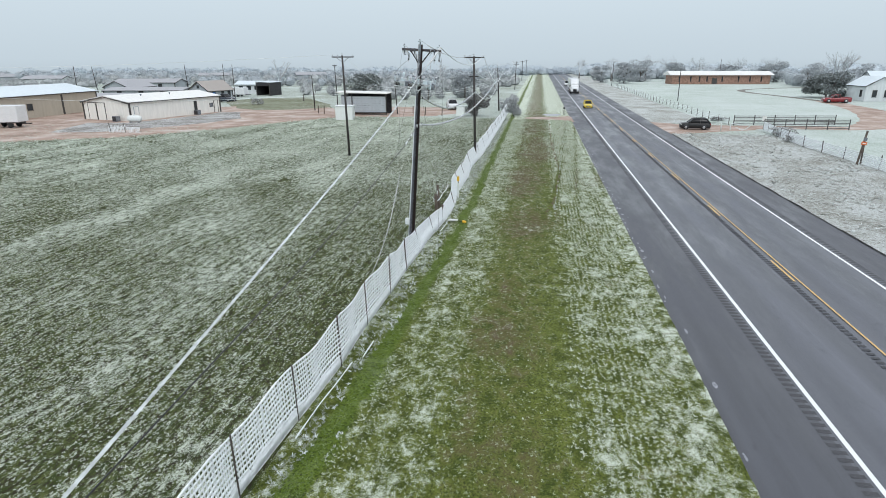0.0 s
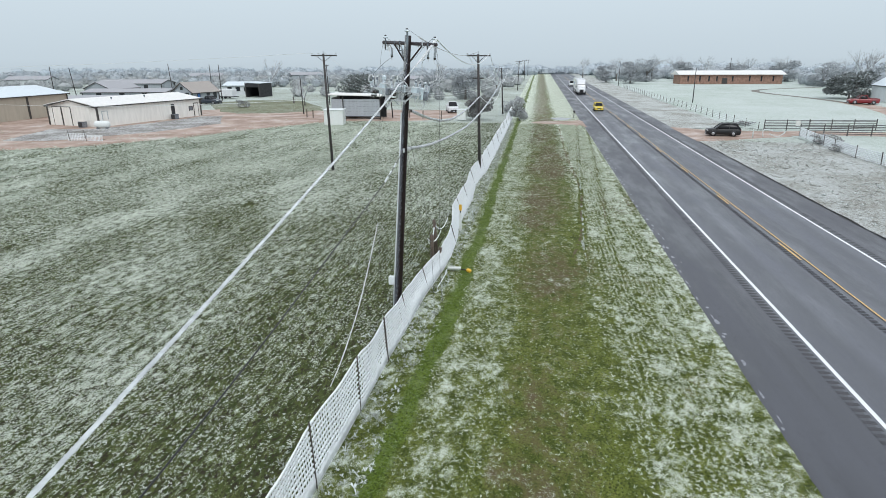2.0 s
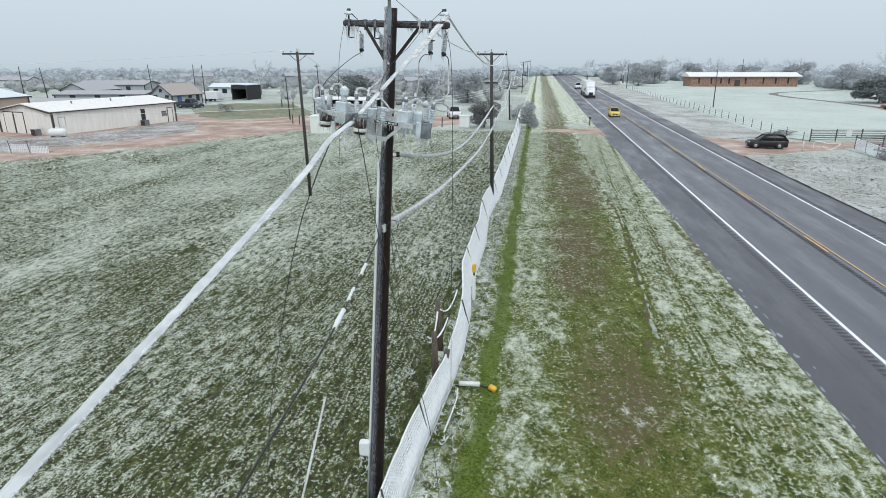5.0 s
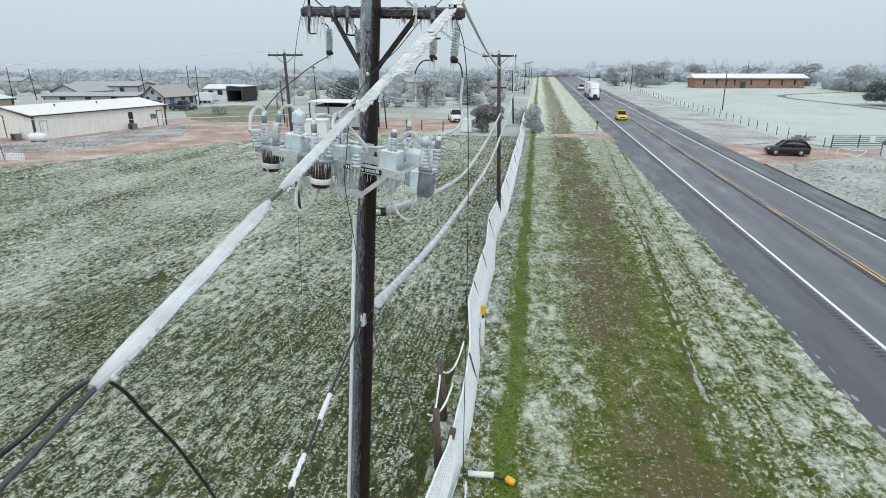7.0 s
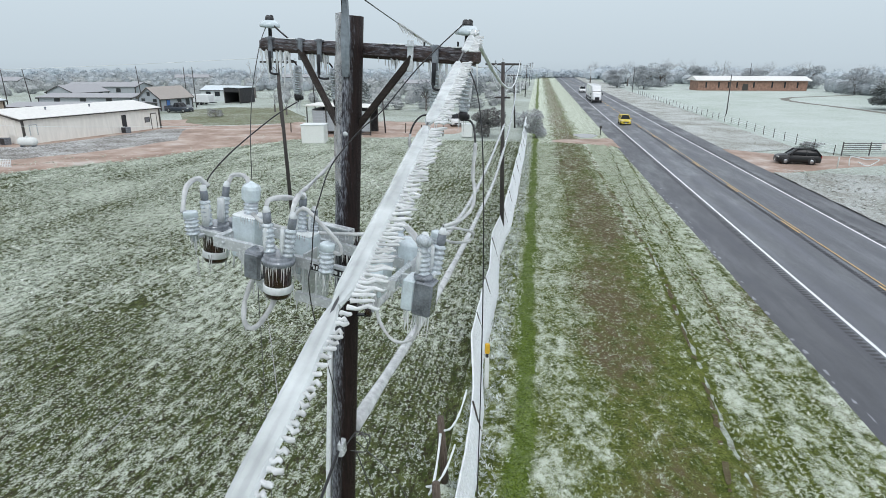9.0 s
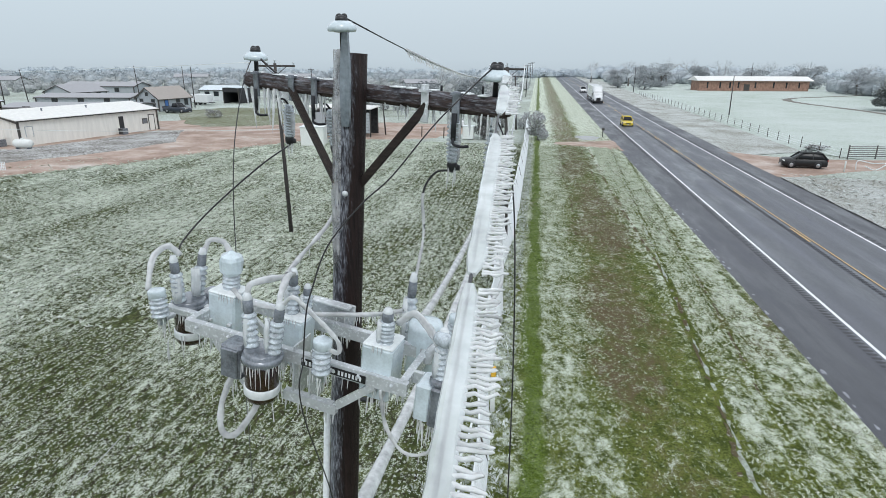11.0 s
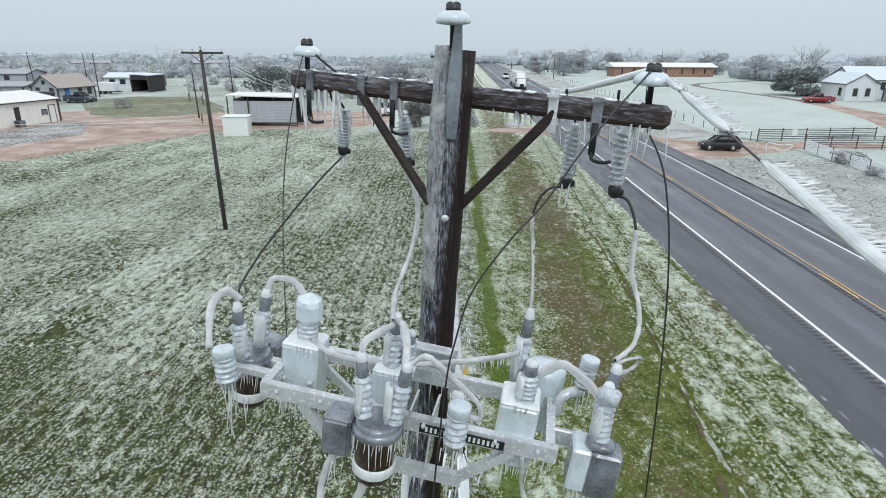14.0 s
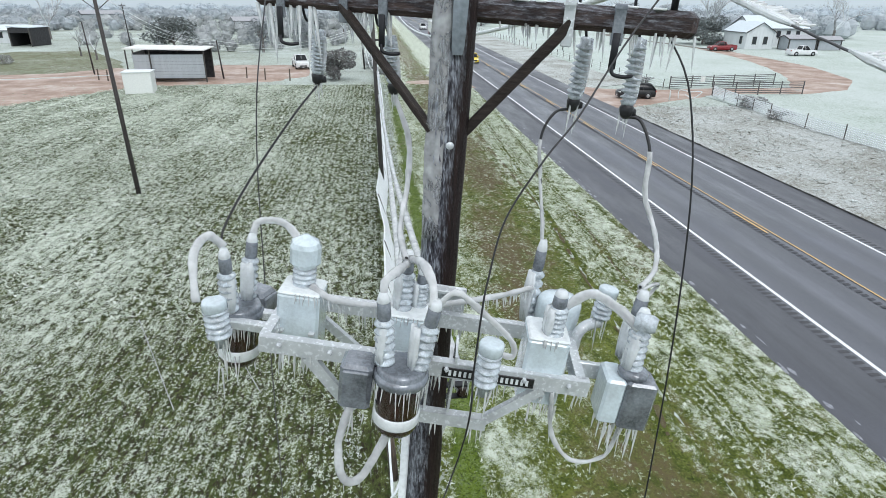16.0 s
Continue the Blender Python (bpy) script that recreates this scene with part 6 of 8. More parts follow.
def opening(t, face, a, z, w, h, dims, kind, frame=None, pane=None):
    """A door or window let into a wall: face s (gable at y=0), e (x=width), w (x=0)."""
    width, length = dims
    frame, pane = frame or M_trim, pane or M_glass
    if face == "s":
        c, sz, fx = (a, -0.02, z + h / 2), (w, 0.06, h), (1, 0)
    elif face == "e":
        c, sz, fx = (width + 0.02, a, z + h / 2), (0.06, w, h), (0, 1)
    else:
        c, sz, fx = (-0.02, a, z + h / 2), (0.06, w, h), (0, 1)
    o = part(kind, Shape().box(c, sz), pane, t)
    f = Shape()
    for k in (-1, 1):
        f.box((c[0] + fx[0] * k * w / 2, c[1] + fx[1] * k * w / 2, c[2]), (0.1 if fx[0] else 0.1, 0.1, h + 0.1))
    f.box((c[0], c[1], c[2] + h / 2), ((w if fx[0] else 0.1), (w if fx[1] else 0.1), 0.1))
    part("frame", f, frame, o)
    return o


# long cream metal shop
shop = gable_house("metal_shop", (-77.2, 92.1), -13.6, 10.8, 20.5, 3.10, 4.0, M_wall_w, M_roof_w, "long cream metal shop with an icy white roof", 0.3)
dm = (10.8, 20.5)
opening(shop, "s", 2.1, 0.05, 1.9, 2.9, dm, "door", M_trim, M_wall_w)
opening(shop, "s", 4.2, 0.05, 1.9, 2.9, dm, "door", M_trim, M_wall_w)
opening(shop, "s", 8.6, 1.0, 1.6, 2.0, dm, "window", M_wall_w, M_wall_w)
opening(shop, "e", 14.2, 0.7, 0.9, 1.9, dm, "door", M_wall_w)
opening(shop, "e", 19.4, 0.1, 1.0, 2.3, dm, "door", M_trim, M_wall_w)
opening(shop, "e", 18.2, 1.2, 0.8, 0.7, dm, "vent", M_trim, M_greybox)
opening(shop, "e", 1.2, 1.2, 0.9, 1.2, dm, "vent", M_galv, M_wall_w)
for y in (5.5, 11.8):
    part("roof_vent", Shape().lathe([(0.1, 0), (0.1, 0.4), (0.16, 0.42), (0.1, 0.55)], (7.4, y, 3.62), (0, 0, 1), 8), M_greybox, shop)
S = pose(-77.2, 92.1, 0, 0, 0, -13.6)


def at_shop(x, y, z=0.0, turn=0.0):
    return S @ pose(x, y, z, 0, 0, turn)


for x, y in ((8.6, -1.0), (11.7, 13.6)):
    a = thing("air_conditioner", at_shop(x, y), "grey air conditioner box on a slab", "air conditioner")
    part("case", Shape().box((0, 0, 0.55), (1.0, 0.8, 0.9), None, 0.04), M_greybox, a)
    part("slab", Shape().box((0, 0, 0.06), (1.2, 1.0, 0.12)), M_chip, a)
    part("grille", Shape().box((0, -0.405, 0.55), (0.8, 0.02, 0.7)), M_dark, a, "dark grille")
tank = thing("propane_tank", at_shop(13.0, -1.2, 0, 20), "white propane tank on short legs", "propane tank")
part("shell", Shape().lathe([(0.1, -1.15), (0.32, -1.08), (0.46, -0.9), (0.5, -0.7), (0.5, 0.7), (0.46, 0.9), (0.32, 1.08), (0.1, 1.15)], (0, 0, 0.78), (1, 0, 0), 18), M_whitepl, tank, "", True)
for x in (-0.7, 0.7):
    part("leg", Shape().box((x, 0, 0.15), (0.12, 0.7, 0.36)), M_greybox, tank)
part("dome", Shape().lathe([(0.18, 0), (0.18, 0.14), (0.1, 0.2)], (0, 0, 1.24), (0, 0, 1), 10), M_whitepl, tank, "", True)
sheet("gravel_bed", [tuple((S @ Vector((x, y, 0))).xy) for x, y in ((0, -2.5), (13, -3.4), (15.6, 0), (16.2, 10), (15.0, 20), (11.5, 24), (10.8, 20), (10.8, 0))], 0.125, M_chip, "pale frosted gravel round the shop", "gravel")
cage = thing("wire_pen", pose(-57.5, 75.2, 0, 0, 0, 4), "small bent wire panel pen, iced", "wire pen")
for x0, x1, z0 in ((-2.2, 0.1, 1.1), (0.4, 2.3, 0.9)):
    sp_ = Shape()
    for k in range(12):
        x = x0 + (x1 - x0) * k / 11
        sp_.tube([(x, 0, 0.02), (x, 0.12, z0)], 0.03, 4)
    for k in range(6):
        z = z0 * (k + 0.5) / 6
        sp_.tube([(x0, 0.02 * k, z), (x1, 0.02 * k, z)], 0.035, 4)
    part("panel", sp_, M_net, cage, "iced wire panel")
for x in (-1.9, 0.25):
    part("post", Shape().tube([(x, 0, -0.05), (x - 0.2, 0, 1.5)], 0.04, 5), M_post, cage)

# second, larger metal building behind it
barn = gable_house("metal_barn", (-101.0, 84.0), 0.0, 13.0, 25.0, 3.9, 5.2, M_wall_t, M_roof_b, "large tan metal barn with a pale icy roof", 0.4)
db = (13.0, 25.0)
opening(barn, "e", 8.5, 1.4, 1.1, 1.1, db, "window")
opening(barn, "e", 16.0, 0.05, 0.3, 3.6, db, "downpipe", M_trim, M_trim)
opening(barn, "e", 22.0, 0.05, 1.0, 2.2, db, "door", M_trim, M_wall_t)
for k, (x, y, w, ln, e, r, wl_, rf, tn, lab) in enumerate((
        (-114, 152, 10, 20, 2.1, 2.7, M_wall_g, M_roof_g, 80, "long low grey metal building behind the shop"),
        (-100, 128, 10, 22, 2.0, 2.5, M_wall_g, M_roof_g, 76, "low grey metal building behind the shop"),
        (-126, 160, 9, 10, 2.2, 3.9, M_wall_g, M_roof_g, 10, "grey gabled house with frosted roof"),
        (-91.5, 178, 7, 8.5, 2.6, 3.5, M_wall_b, M_roof_b, 84, "long pale house with small windows"),
        (-52, 235, 9, 12, 2.6, 3.6, M_wall_g, M_roof_g, 70, "distant grey roofed house"),
        (-140, 190, 10, 20, 2.6, 3.6, M_wall_g, M_roof_g, 80, "distant grey roofed house"))):
    hb = gable_house("house" if k > 1 else "metal_building", (x, y), -tn, w, ln, e, r, wl_, rf, lab)
    for q in range(3):
        opening(hb, "e", ln * (0.2 + 0.28 * q), 1.1, 1.2, 1.1, (w, ln), "window")
cottage = gable_house("cottage", (-86.8, 140.0), -14, 6.0, 8.5, 2.5, 4.6, M_wall_g, M_roof_tan, "old grey cottage with a brown shingle roof")
dc = (6.0, 8.5)
opening(cottage, "s", 1.4, 0.9, 0.9, 1.5, dc, "window")
opening(cottage, "s", 4.6, 0.9, 0.9, 1.5, dc, "window")
opening(cottage, "s", 3.0, 3.0, 0.7, 0.7, dc, "window")
opening(cottage, "e", 2.0, 0.2, 0.9, 2.0, dc, "door", M_trim, M_blue)
opening(cottage, "e", 5.0, 0.9, 0.9, 1.4, dc, "window")
opening(cottage, "e", 7.2, 0.9, 0.9, 1.4, dc, "window")
# dark open lean-to far left, open on the near side
lean = thing("open_shed", pose(-77.5, 163, 0, 0, 0, -8), "dark open-fronted tin shed", "shed")
part("roof", Shape().prism([(-2.9, 3.75), (1.7, 3.55), (1.7, 3.7), (-2.9, 3.9)], -0.4, 6.2), M_roof_b, lean)
part("back_wall", Shape().box((-0.6, 5.9, 1.8), (4.2, 0.12, 3.6)), M_dark, lean)
for x in (-2.7, 1.5):
    part("side_wall", Shape().box((x, 2.9, 1.8), (0.12, 6.0, 3.6)), M_dark, lean)
    part("post", Shape().box((x, -0.2, 1.8), (0.2, 0.2, 3.6)), M_trim, lean)
part("front_board", Shape().box((-0.6, -0.22, 3.1), (4.2, 0.08, 1.0)), M_dark, lean)

M_tin = siding("weathered_tin", (0.44, 0.47, 0.50), 0.2)
# open pole shed with a white box beside it
shed = thing("pole_shed", pose(-36.1, 106.3, 0, 0, 0, 2), "open pole shed with grey tin siding and icy roof", "shed")
part("roof", Shape().prism([(-0.9, 4.05), (8.5, 3.85), (8.5, 3.98), (-0.9, 4.18)], -0.5, 5.4), M_roof_w, shed, "white icy roof")
for k in range(7):
    part("slat", Shape().box((4.1, 0, 0.80 + 0.40 * k), (8.2, 0.06, 0.385), None, 0.012), M_tin, shed, "grey tin strip")
part("back_wall", Shape().box((4.1, 4.6, 1.9), (8.4, 0.1, 3.7)), M_dark, shed)
part("side_wall", Shape().box((0.0, 2.3, 1.9), (0.1, 4.6, 3.4)), M_wall_g, shed)
for x, y in ((-0.7, -0.3), (8.3, -0.1), (2.0, -0.2), (-0.2, 4.4), (4.1, 4.4), (8.3, 4.4)):
    part("post", Shape().tube([(x, y, -0.1), (x, y, 3.95)], 0.09, 7), M_trim, shed)
for z in (0.25, 0.55):
    part("rail", Shape().box((4.1, -0.2, z), (8.6, 0.06, 0.09)), M_trim, shed)
bx = thing("white_box", pose(-33.0, 98.6, 0, 0, 0, 8), "white insulated box hut at the field edge", "hut")
part("body", Shape().box((0, 0, 1.15), (2.9, 2.4, 2.3), None, 0.05), M_whitepl, bx)
part("lid", Shape().box((0, 0, 2.34), (3.1, 2.6, 0.10), None, 0.03), M_rime, bx, "frosted lid")
hut = thing("white_box", pose(-14.4, 108.4, 0, 0, 0, 0), "small white pump box beside a bush", "hut")
part("body", Shape().box((0, 0, 0.85), (1.5, 1.3, 1.7), None, 0.05), M_whitepl, hut)
part("lid", Shape().box((0, 0, 1.74), (1.6, 1.4, 0.08), None, 0.02), M_rime, hut, "frosted lid")
for x, y in ((-41.5, 108.5), (-40.0, 107.5), (-21.0, 108.5), (-17.8, 108), (-23.6, 110)):
    solid("yard_post", Shape().tube([(x, y, 0), (x + 0.05, y, 1.5)], 0.09, 6), M_logpost, "short timber post at the field edge", "post", "short posts at the field edge")

# long brick building with a white roof
brk = thing("brick_building", pose(52.2, 258.0, 0, 0, 0, 7), "long red brick building with a white roof", "building")
part("wall", Shape().box((19.5, 0.2, 1.75), (39.0, 0.4, 3.7)).box((0.2, 3.9, 1.75), (0.4, 7.0, 3.7)).box((38.8, 3.9, 1.75), (0.4, 7.0, 3.7)).box((19.5, 7.6, 1.75), (39, 0.4, 3.7)), M_brick, brk)
part("roof", Shape().prism([(-1.0, 3.45), (-1.0, 3.62), (3.8, 5.0), (8.6, 3.62), (8.6, 3.45)], -1.0, 40.0, pose(0, 0, 0, 0, 0, 90) @ Matrix.Scale(-1, 4, (0, 1, 0))), M_roof_w, brk, "frosted white metal roof")
for x in (3.0, 7.5, 11, 14.0, 20.0, 26.5, 31.0, 35.5):
    part("window", Shape().box((x, -0.02, 2.0), (0.55, 0.08, 2.0)), M_glass, brk)
part("door", Shape().box((17.0, -0.02, 1.2), (2.0, 0.08, 2.2)), M_trim, brk)

# white two-winged farmhouse
hs = gable_house("farmhouse", (76.0, 158.0), 0, 6.5, 9.0, 3.6, 5.6, M_wall_b, M_roof_b, "white boarded farmhouse with an icy roof")
opening(hs, "s", 2.0, 1.0, 0.9, 1.6, (6.5, 9), "window")
opening(hs, "s", 4.6, 1.0, 0.9, 1.6, (6.5, 9), "window")
opening(hs, "w", 2.0, 1.0, 0.9, 1.6, (6.5, 9), "window")
wing = gable_house("farmhouse_wing", (80.5, 172.5), -90, 9.0, 14.0, 4.2, 6.7, M_wall_b, M_roof_b, "white boarded wing of the farmhouse with an icy roof")
for k in range(5):
    opening(wing, "e", 2.0 + 2.4 * k, 2.2, 0.9, 1.4, (9.0, 14.0), "window")
gable_house("garage", (84.5, 158.8), -90, 3.6, 6.5, 2.4, 3.0, M_wall_g, M_roof_g, "low grey garage against the house")
gable_house("garage", (91.5, 158.2), -90, 3.0, 5.5, 2.2, 2.8, M_wall_g, M_roof_g, "low grey garage against the house")

# ---------------------------------------------------------------- fences and gate to the right
M_pipe = plain("rusty_pipe", (0.12, 0.115, 0.115), 0.5, 0.4, 0.3, 6)


def pipe_gate(a, b, panels, h, label):
    a, b = Vector((*a, 0)), Vector((*b, 0))
    t = thing("cattle_panel", Matrix.Translation(a), label, "cattle panel", "pipe cattle panels by the side road")
    d = b - a
    for k in range(panels + 1):
        p = d * (k / panels)
        part("post", Shape().tube([p + Vector((0, 0, -0.1)), p + Vector((0, 0, h + 0.15))], 0.07, 6), M_pipe, t)
    for k in range(6):
        z = 0.25 + (h - 0.25) * k / 5
        part("rail", Shape().tube([Vector((0, 0, z)), d + Vector((0, 0, z + random.uniform(-0.05, 0.05)))], 0.045, 6), M_pipe, t)
    return t


pipe_gate((29.6, 99.0), (45.2, 101.6), 5, 1.35, "grey pipe cattle panels beside the side road")
pipe_gate((32.2, 93.6), (43.8, 94.0), 4, 1.35, "grey pipe cattle panels beside the side road")
solid("notice_board", Shape().box((34.2, 99.65, 1.0), (0.6, 0.04, 0.7), None, 0.01), M_whitepl, "small white notice board on the panels", "sign")


def rail_fence(pts, label, spacing=3.0, h=1.15, net=True):
    t = thing("field_fence", Matrix.Identity(4), label, "fence")
    s = Shape()
    for a, b in zip(pts, pts[1:]):
        a, b = Vector((*a, 0)), Vector((*b, 0))
        n = max(1, int((b - a).length / spacing))
        for k in range(n):
            p = a.lerp(b, k / n)
            part("post", Shape().tube([p + Vector((0, 0, -0.05)), p + Vector((random.uniform(-0.06, 0.06), 0, h + random.uniform(0, 0.25)))], 0.05, 5), M_post, t)
        for k in range(7 if net else 4):
            z = h * (k + 0.7) / (7 if net else 4)
            s.tube([a + Vector((0, 0, z)), b + Vector((0, 0, z))], 0.035 if net else 0.022, 4)
        if net:
            m = int((b - a).length / 0.22)
            for k in range(m):
                p = a.lerp(b, k / m)
                s.tube([p + Vector((0, 0, 0.05)), p + Vector((0, 0, h))], 0.03, 3)
    part("netting", s, M_net, t, "iced wire netting", False, "stuff")
    return t


rail_fence([(32.0, 93.2), (31.1, 86.7), (30.6, 80.3), (30.2, 74.8), (30.6, 66), (31.0, 50), (31.0, 20)], "iced netting fence round the pasture")
rail_fence([(29.0, 99.5), (28.2, 108), (27.8, 130), (27.2, 170), (26.8, 230)], "iced wire fence along the far verge", 3.5, 1.1, False)
og = thing("sign_post", pose(30.2, 62.4, 0, 0, 6, 0), "weathered post with an orange marker board", "marker post")
part("post", Shape().tube([(0, 0, -0.1), (0, 0, 3.3)], 0.10, 7), M_logpost, og)
part("board", Shape().box((-0.02, -0.12, 2.1), (0.5, 0.04, 0.32), None, 0.01), plain("orange_board", (0.62, 0.14, 0.04), 0.5), og, "orange marker board")
part("bar", Shape().box((-0.02, -0.145, 2.1), (0.34, 0.01, 0.06)), M_signwhite, og)
part("clamp", Shape().box((0.02, -0.06, 2.5), (0.26, 0.2, 0.3), None, 0.03), M_greybox, og)
part("stay", Shape().tube([(0.0, 0, 2.8), (0.5, 0.3, 0.0)], 0.05, 6), M_logpost, og)
# white pipe hoop and marker stub by the black car
solid("marker_stub", Shape().lathe([(0.07, 0), (0.07, 1.0), (0.04, 1.06)], (25.3, 90.2, 0), (0, 0, 1), 8), M_whitepl, "white marker stub by the side road", "marker post", smooth=True)
solid("pipe_hoop", Shape().tube(bend([(27.0, 91.5, -0.05), (27.0, 91.5, 0.9), (28.2, 91.2, 0.75), (29.4, 91.0, 0.8), (29.0, 91.0, 0.35), (28.4, 91.0, 0.1), (27.6, 91.2, 0.45)], 4), 0.05, 6), M_rime, "bent white pipe gate end, iced", "pipe", smooth=True)
solid("mailbox", Shape().box((4.2, 113.6, 0.55), (0.12, 0.12, 1.1)).box((4.2, 113.5, 1.15), (0.35, 0.6, 0.35), None, 0.06), M_trim, "dark mailbox on a post at the driveway", "mailbox")

# ---------------------------------------------------------------- vehicles
M_tyre = plain("tyre_rubber", (0.02, 0.02, 0.021), 0.8, 0, 0.2, 12, 0.3)
M_rim = plain("alloy_rim", (0.42, 0.43, 0.45), 0.3, 0.8, 0.15, 12)
M_lamp = plain("headlamp_glass", (0.75, 0.76, 0.74), 0.1, 0, 0.1, 10, 0, 0.8)
M_redlamp = plain("tail_lamp", (0.35, 0.02, 0.02), 0.2, 0, 0.1, 10, 0, 0.6)
M_chrome = plain("chrome", (0.55, 0.56, 0.58), 0.15, 0.9, 0.1, 10)


def loft(stations):
    """A body through cross-sections (y, z low, z high, half width low, half width high, corner)."""
    s = Shape()
    v, n = [], 10
    for y, z0, z1, w0, w1, c in stations:
        h = z1 - z0
        ring = [(-w0 * 0.92, z0), (w0 * 0.92, z0), (w0, z0 + h * 0.12), ((w0 + w1) / 2 + 0.01, z0 + h * 0.55), (w1, z1 - c), (w1 - c, z1), (-w1 + c, z1), (-w1, z1 - c), (-(w0 + w1) / 2 - 0.01, z0 + h * 0.55), (-w0, z0 + h * 0.12)]
        v += [(x, y, z) for x, z in ring]
    f = []
    for i in range(len(stations) - 1):
        for k in range(n):
            j = (k + 1) % n
            f.append((i * n + k, i * n + j, i * n + n + j, i * n + n + k))
    f += [tuple(range(n)), tuple((len(stations) - 1) * n + k for k in range(n - 1, -1, -1))]
    return s.add(v, f)


def wheel(t, x, y, r, w):
    wh = part("wheel", Shape().lathe([(r * 0.6, -w / 2), (r * 0.93, -w / 2), (r, -w * 0.3), (r, w * 0.3), (r * 0.93, w / 2), (r * 0.6, w / 2)], (x, y, r), (1, 0, 0), 18), M_tyre, t, "black tyre", True)
    sx = 1 if x > 0 else -1
    part("rim", Shape().lathe([(r * 0.62, 0), (r * 0.58, 0.02), (r * 0.3, 0.03), (r * 0.1, 0.05)], (x + sx * w * 0.42, y, r), (sx, 0, 0), 12), M_rim, wh, "metal rim", True)


def car(m, paint, kind, label, category, rack_=False):
    """A car facing -y. kind: hatch, suv, sedan or pickup."""
    t = thing(category.replace(" ", "_"), m, label, category, "vehicles")
    ln, wd, ht, wb, r = {"hatch": (4.0, 1.73, 1.5, 2.5, 0.31), "suv": (4.5, 1.84, 1.60, 2.65, 0.35), "sedan": (4.2, 1.76, 1.48, 2.6, 0.32), "pickup": (5.8, 2.0, 1.92, 3.6, 0.40)}[kind]
    w, a = wd / 2, ln / 2
    belt = ht * 0.60
    g = r * 0.62
    hood = belt * (0.97 if kind in ("suv", "pickup") else 0.90)
    body = [(-a, g + 0.12, hood * 0.80, w * 0.78, w * 0.74, 0.05), (-a + 0.12, g, hood * 0.90, w * 0.94, w * 0.84, 0.06), (-a + 0.5, g, hood * 0.97, w, w * 0.90, 0.07), (-a + ln * 0.27, g, belt, w, w * 0.95, 0.06),
            (0.2, g, belt, w, w * 0.96, 0.05), (a - 0.5, g, belt + 0.02, w, w * 0.95, 0.06), (a - 0.08, g, belt, w * 0.96, w * 0.90, 0.08), (a, g + 0.15, belt * 0.9, w * 0.86, w * 0.8, 0.06)]
    part("body", loft(body), paint, t, "", True)
    if kind == "pickup":
        c0, c1, c2, c3 = -a + ln * 0.27, -a + ln * 0.40, 0.35, 0.62
    elif kind == "sedan":
        c0, c1, c2, c3 = -a + ln * 0.27, -a + ln * 0.44, a - ln * 0.30, a - ln * 0.10
    else:
        c0, c1, c2, c3 = -a + ln * 0.25, -a + ln * 0.42, a - ln * 0.14, a - 0.06
    cab = [(c0, belt - 0.05, belt + 0.02, w * 0.90, w * 0.88, 0.01), (c1, belt - 0.05, ht - 0.02, w * 0.95, w * 0.70, 0.07), ((c1 + c2) / 2, belt - 0.05, ht, w * 0.95, w * 0.72, 0.08), (c2, belt - 0.05, ht - 0.03, w * 0.94, w * 0.70, 0.08), (c3, belt - 0.05, belt + 0.04, w * 0.88, w * 0.84, 0.01)]
    part("cabin", loft(cab), M_tint, t, "dark window glass", True)
    roof = [(c1 - 0.04, ht - 0.035, ht + 0.01, w * 0.72, w * 0.66, 0.02), ((c1 + c2) / 2, ht - 0.04, ht + 0.035, w * 0.745, w * 0.68, 0.03), (c2 + 0.05, ht - 0.06, ht + 0.0, w * 0.72, w * 0.66, 0.02)]
    part("roof", loft(roof), paint, t, "", True)
    for sx in (-1, 1):
        for y0, y1, z0, z1, th in ((c0, c1, belt, ht - 0.02, 0.045), (c2, c3, ht - 0.04, belt + 0.02, 0.07)):
            part("pillar", Shape().tube([(sx * w * (0.90 if z0 < z1 else 0.71), y0, z0), (sx * w * (0.71 if z0 < z1 else 0.87), y1, z1)], th, 6), paint, t)
        ym = (c1 + c2) / 2 + 0.05
        part("pillar", Shape().tube([(sx * w * 0.955, ym, belt - 0.02), (sx * w * 0.735, ym, ht - 0.02)], 0.04, 6), paint if kind != "suv" else M_black, t)
        part("headlight", Shape().box((sx * w * 0.66, -a + 0.10, hood * 0.80), (w * 0.46, 0.14, 0.15), pose(0, 0, 0, 0, 0, sx * 14).to_3x3(), 0.03), M_lamp, t, "clear headlight")
        part("tail_light", Shape().box((sx * w * 0.80, a - 0.05, belt * 0.88), (w * 0.24, 0.10, 0.22), None, 0.02), M_redlamp, t, "red tail light")
        part("mirror", Shape().box((sx * (w + 0.08), c0 + 0.28, belt + 0.08), (0.2, 0.12, 0.14), None, 0.03), paint, t)
        for y in (-wb / 2 - 0.05, wb / 2 - 0.05):
            part("wheel_arch", Shape().lathe([(r * 1.16, -0.02), (r * 1.16, 0.015)], (sx * (w - 0.005), y, r), (sx, 0, 0), 18), M_black, t, "", True)
            wheel(t, sx * (w - 0.09), y, r, 0.21)
    part("grille", Shape().box((0, -a + 0.02, g + 0.26), (w * 1.0, 0.08, 0.20), None, 0.02), M_black, t, "dark grille")
    part("bumper", Shape().box((0, -a + 0.02, g + 0.06), (w * 1.5, 0.10, 0.14), None, 0.03), M_black if kind in ("suv", "pickup") else paint, t)
    part("plate", Shape().box((0, -a - 0.03, g + 0.12), (0.30, 0.02, 0.14)), M_signwhite, t, "plain white plate")
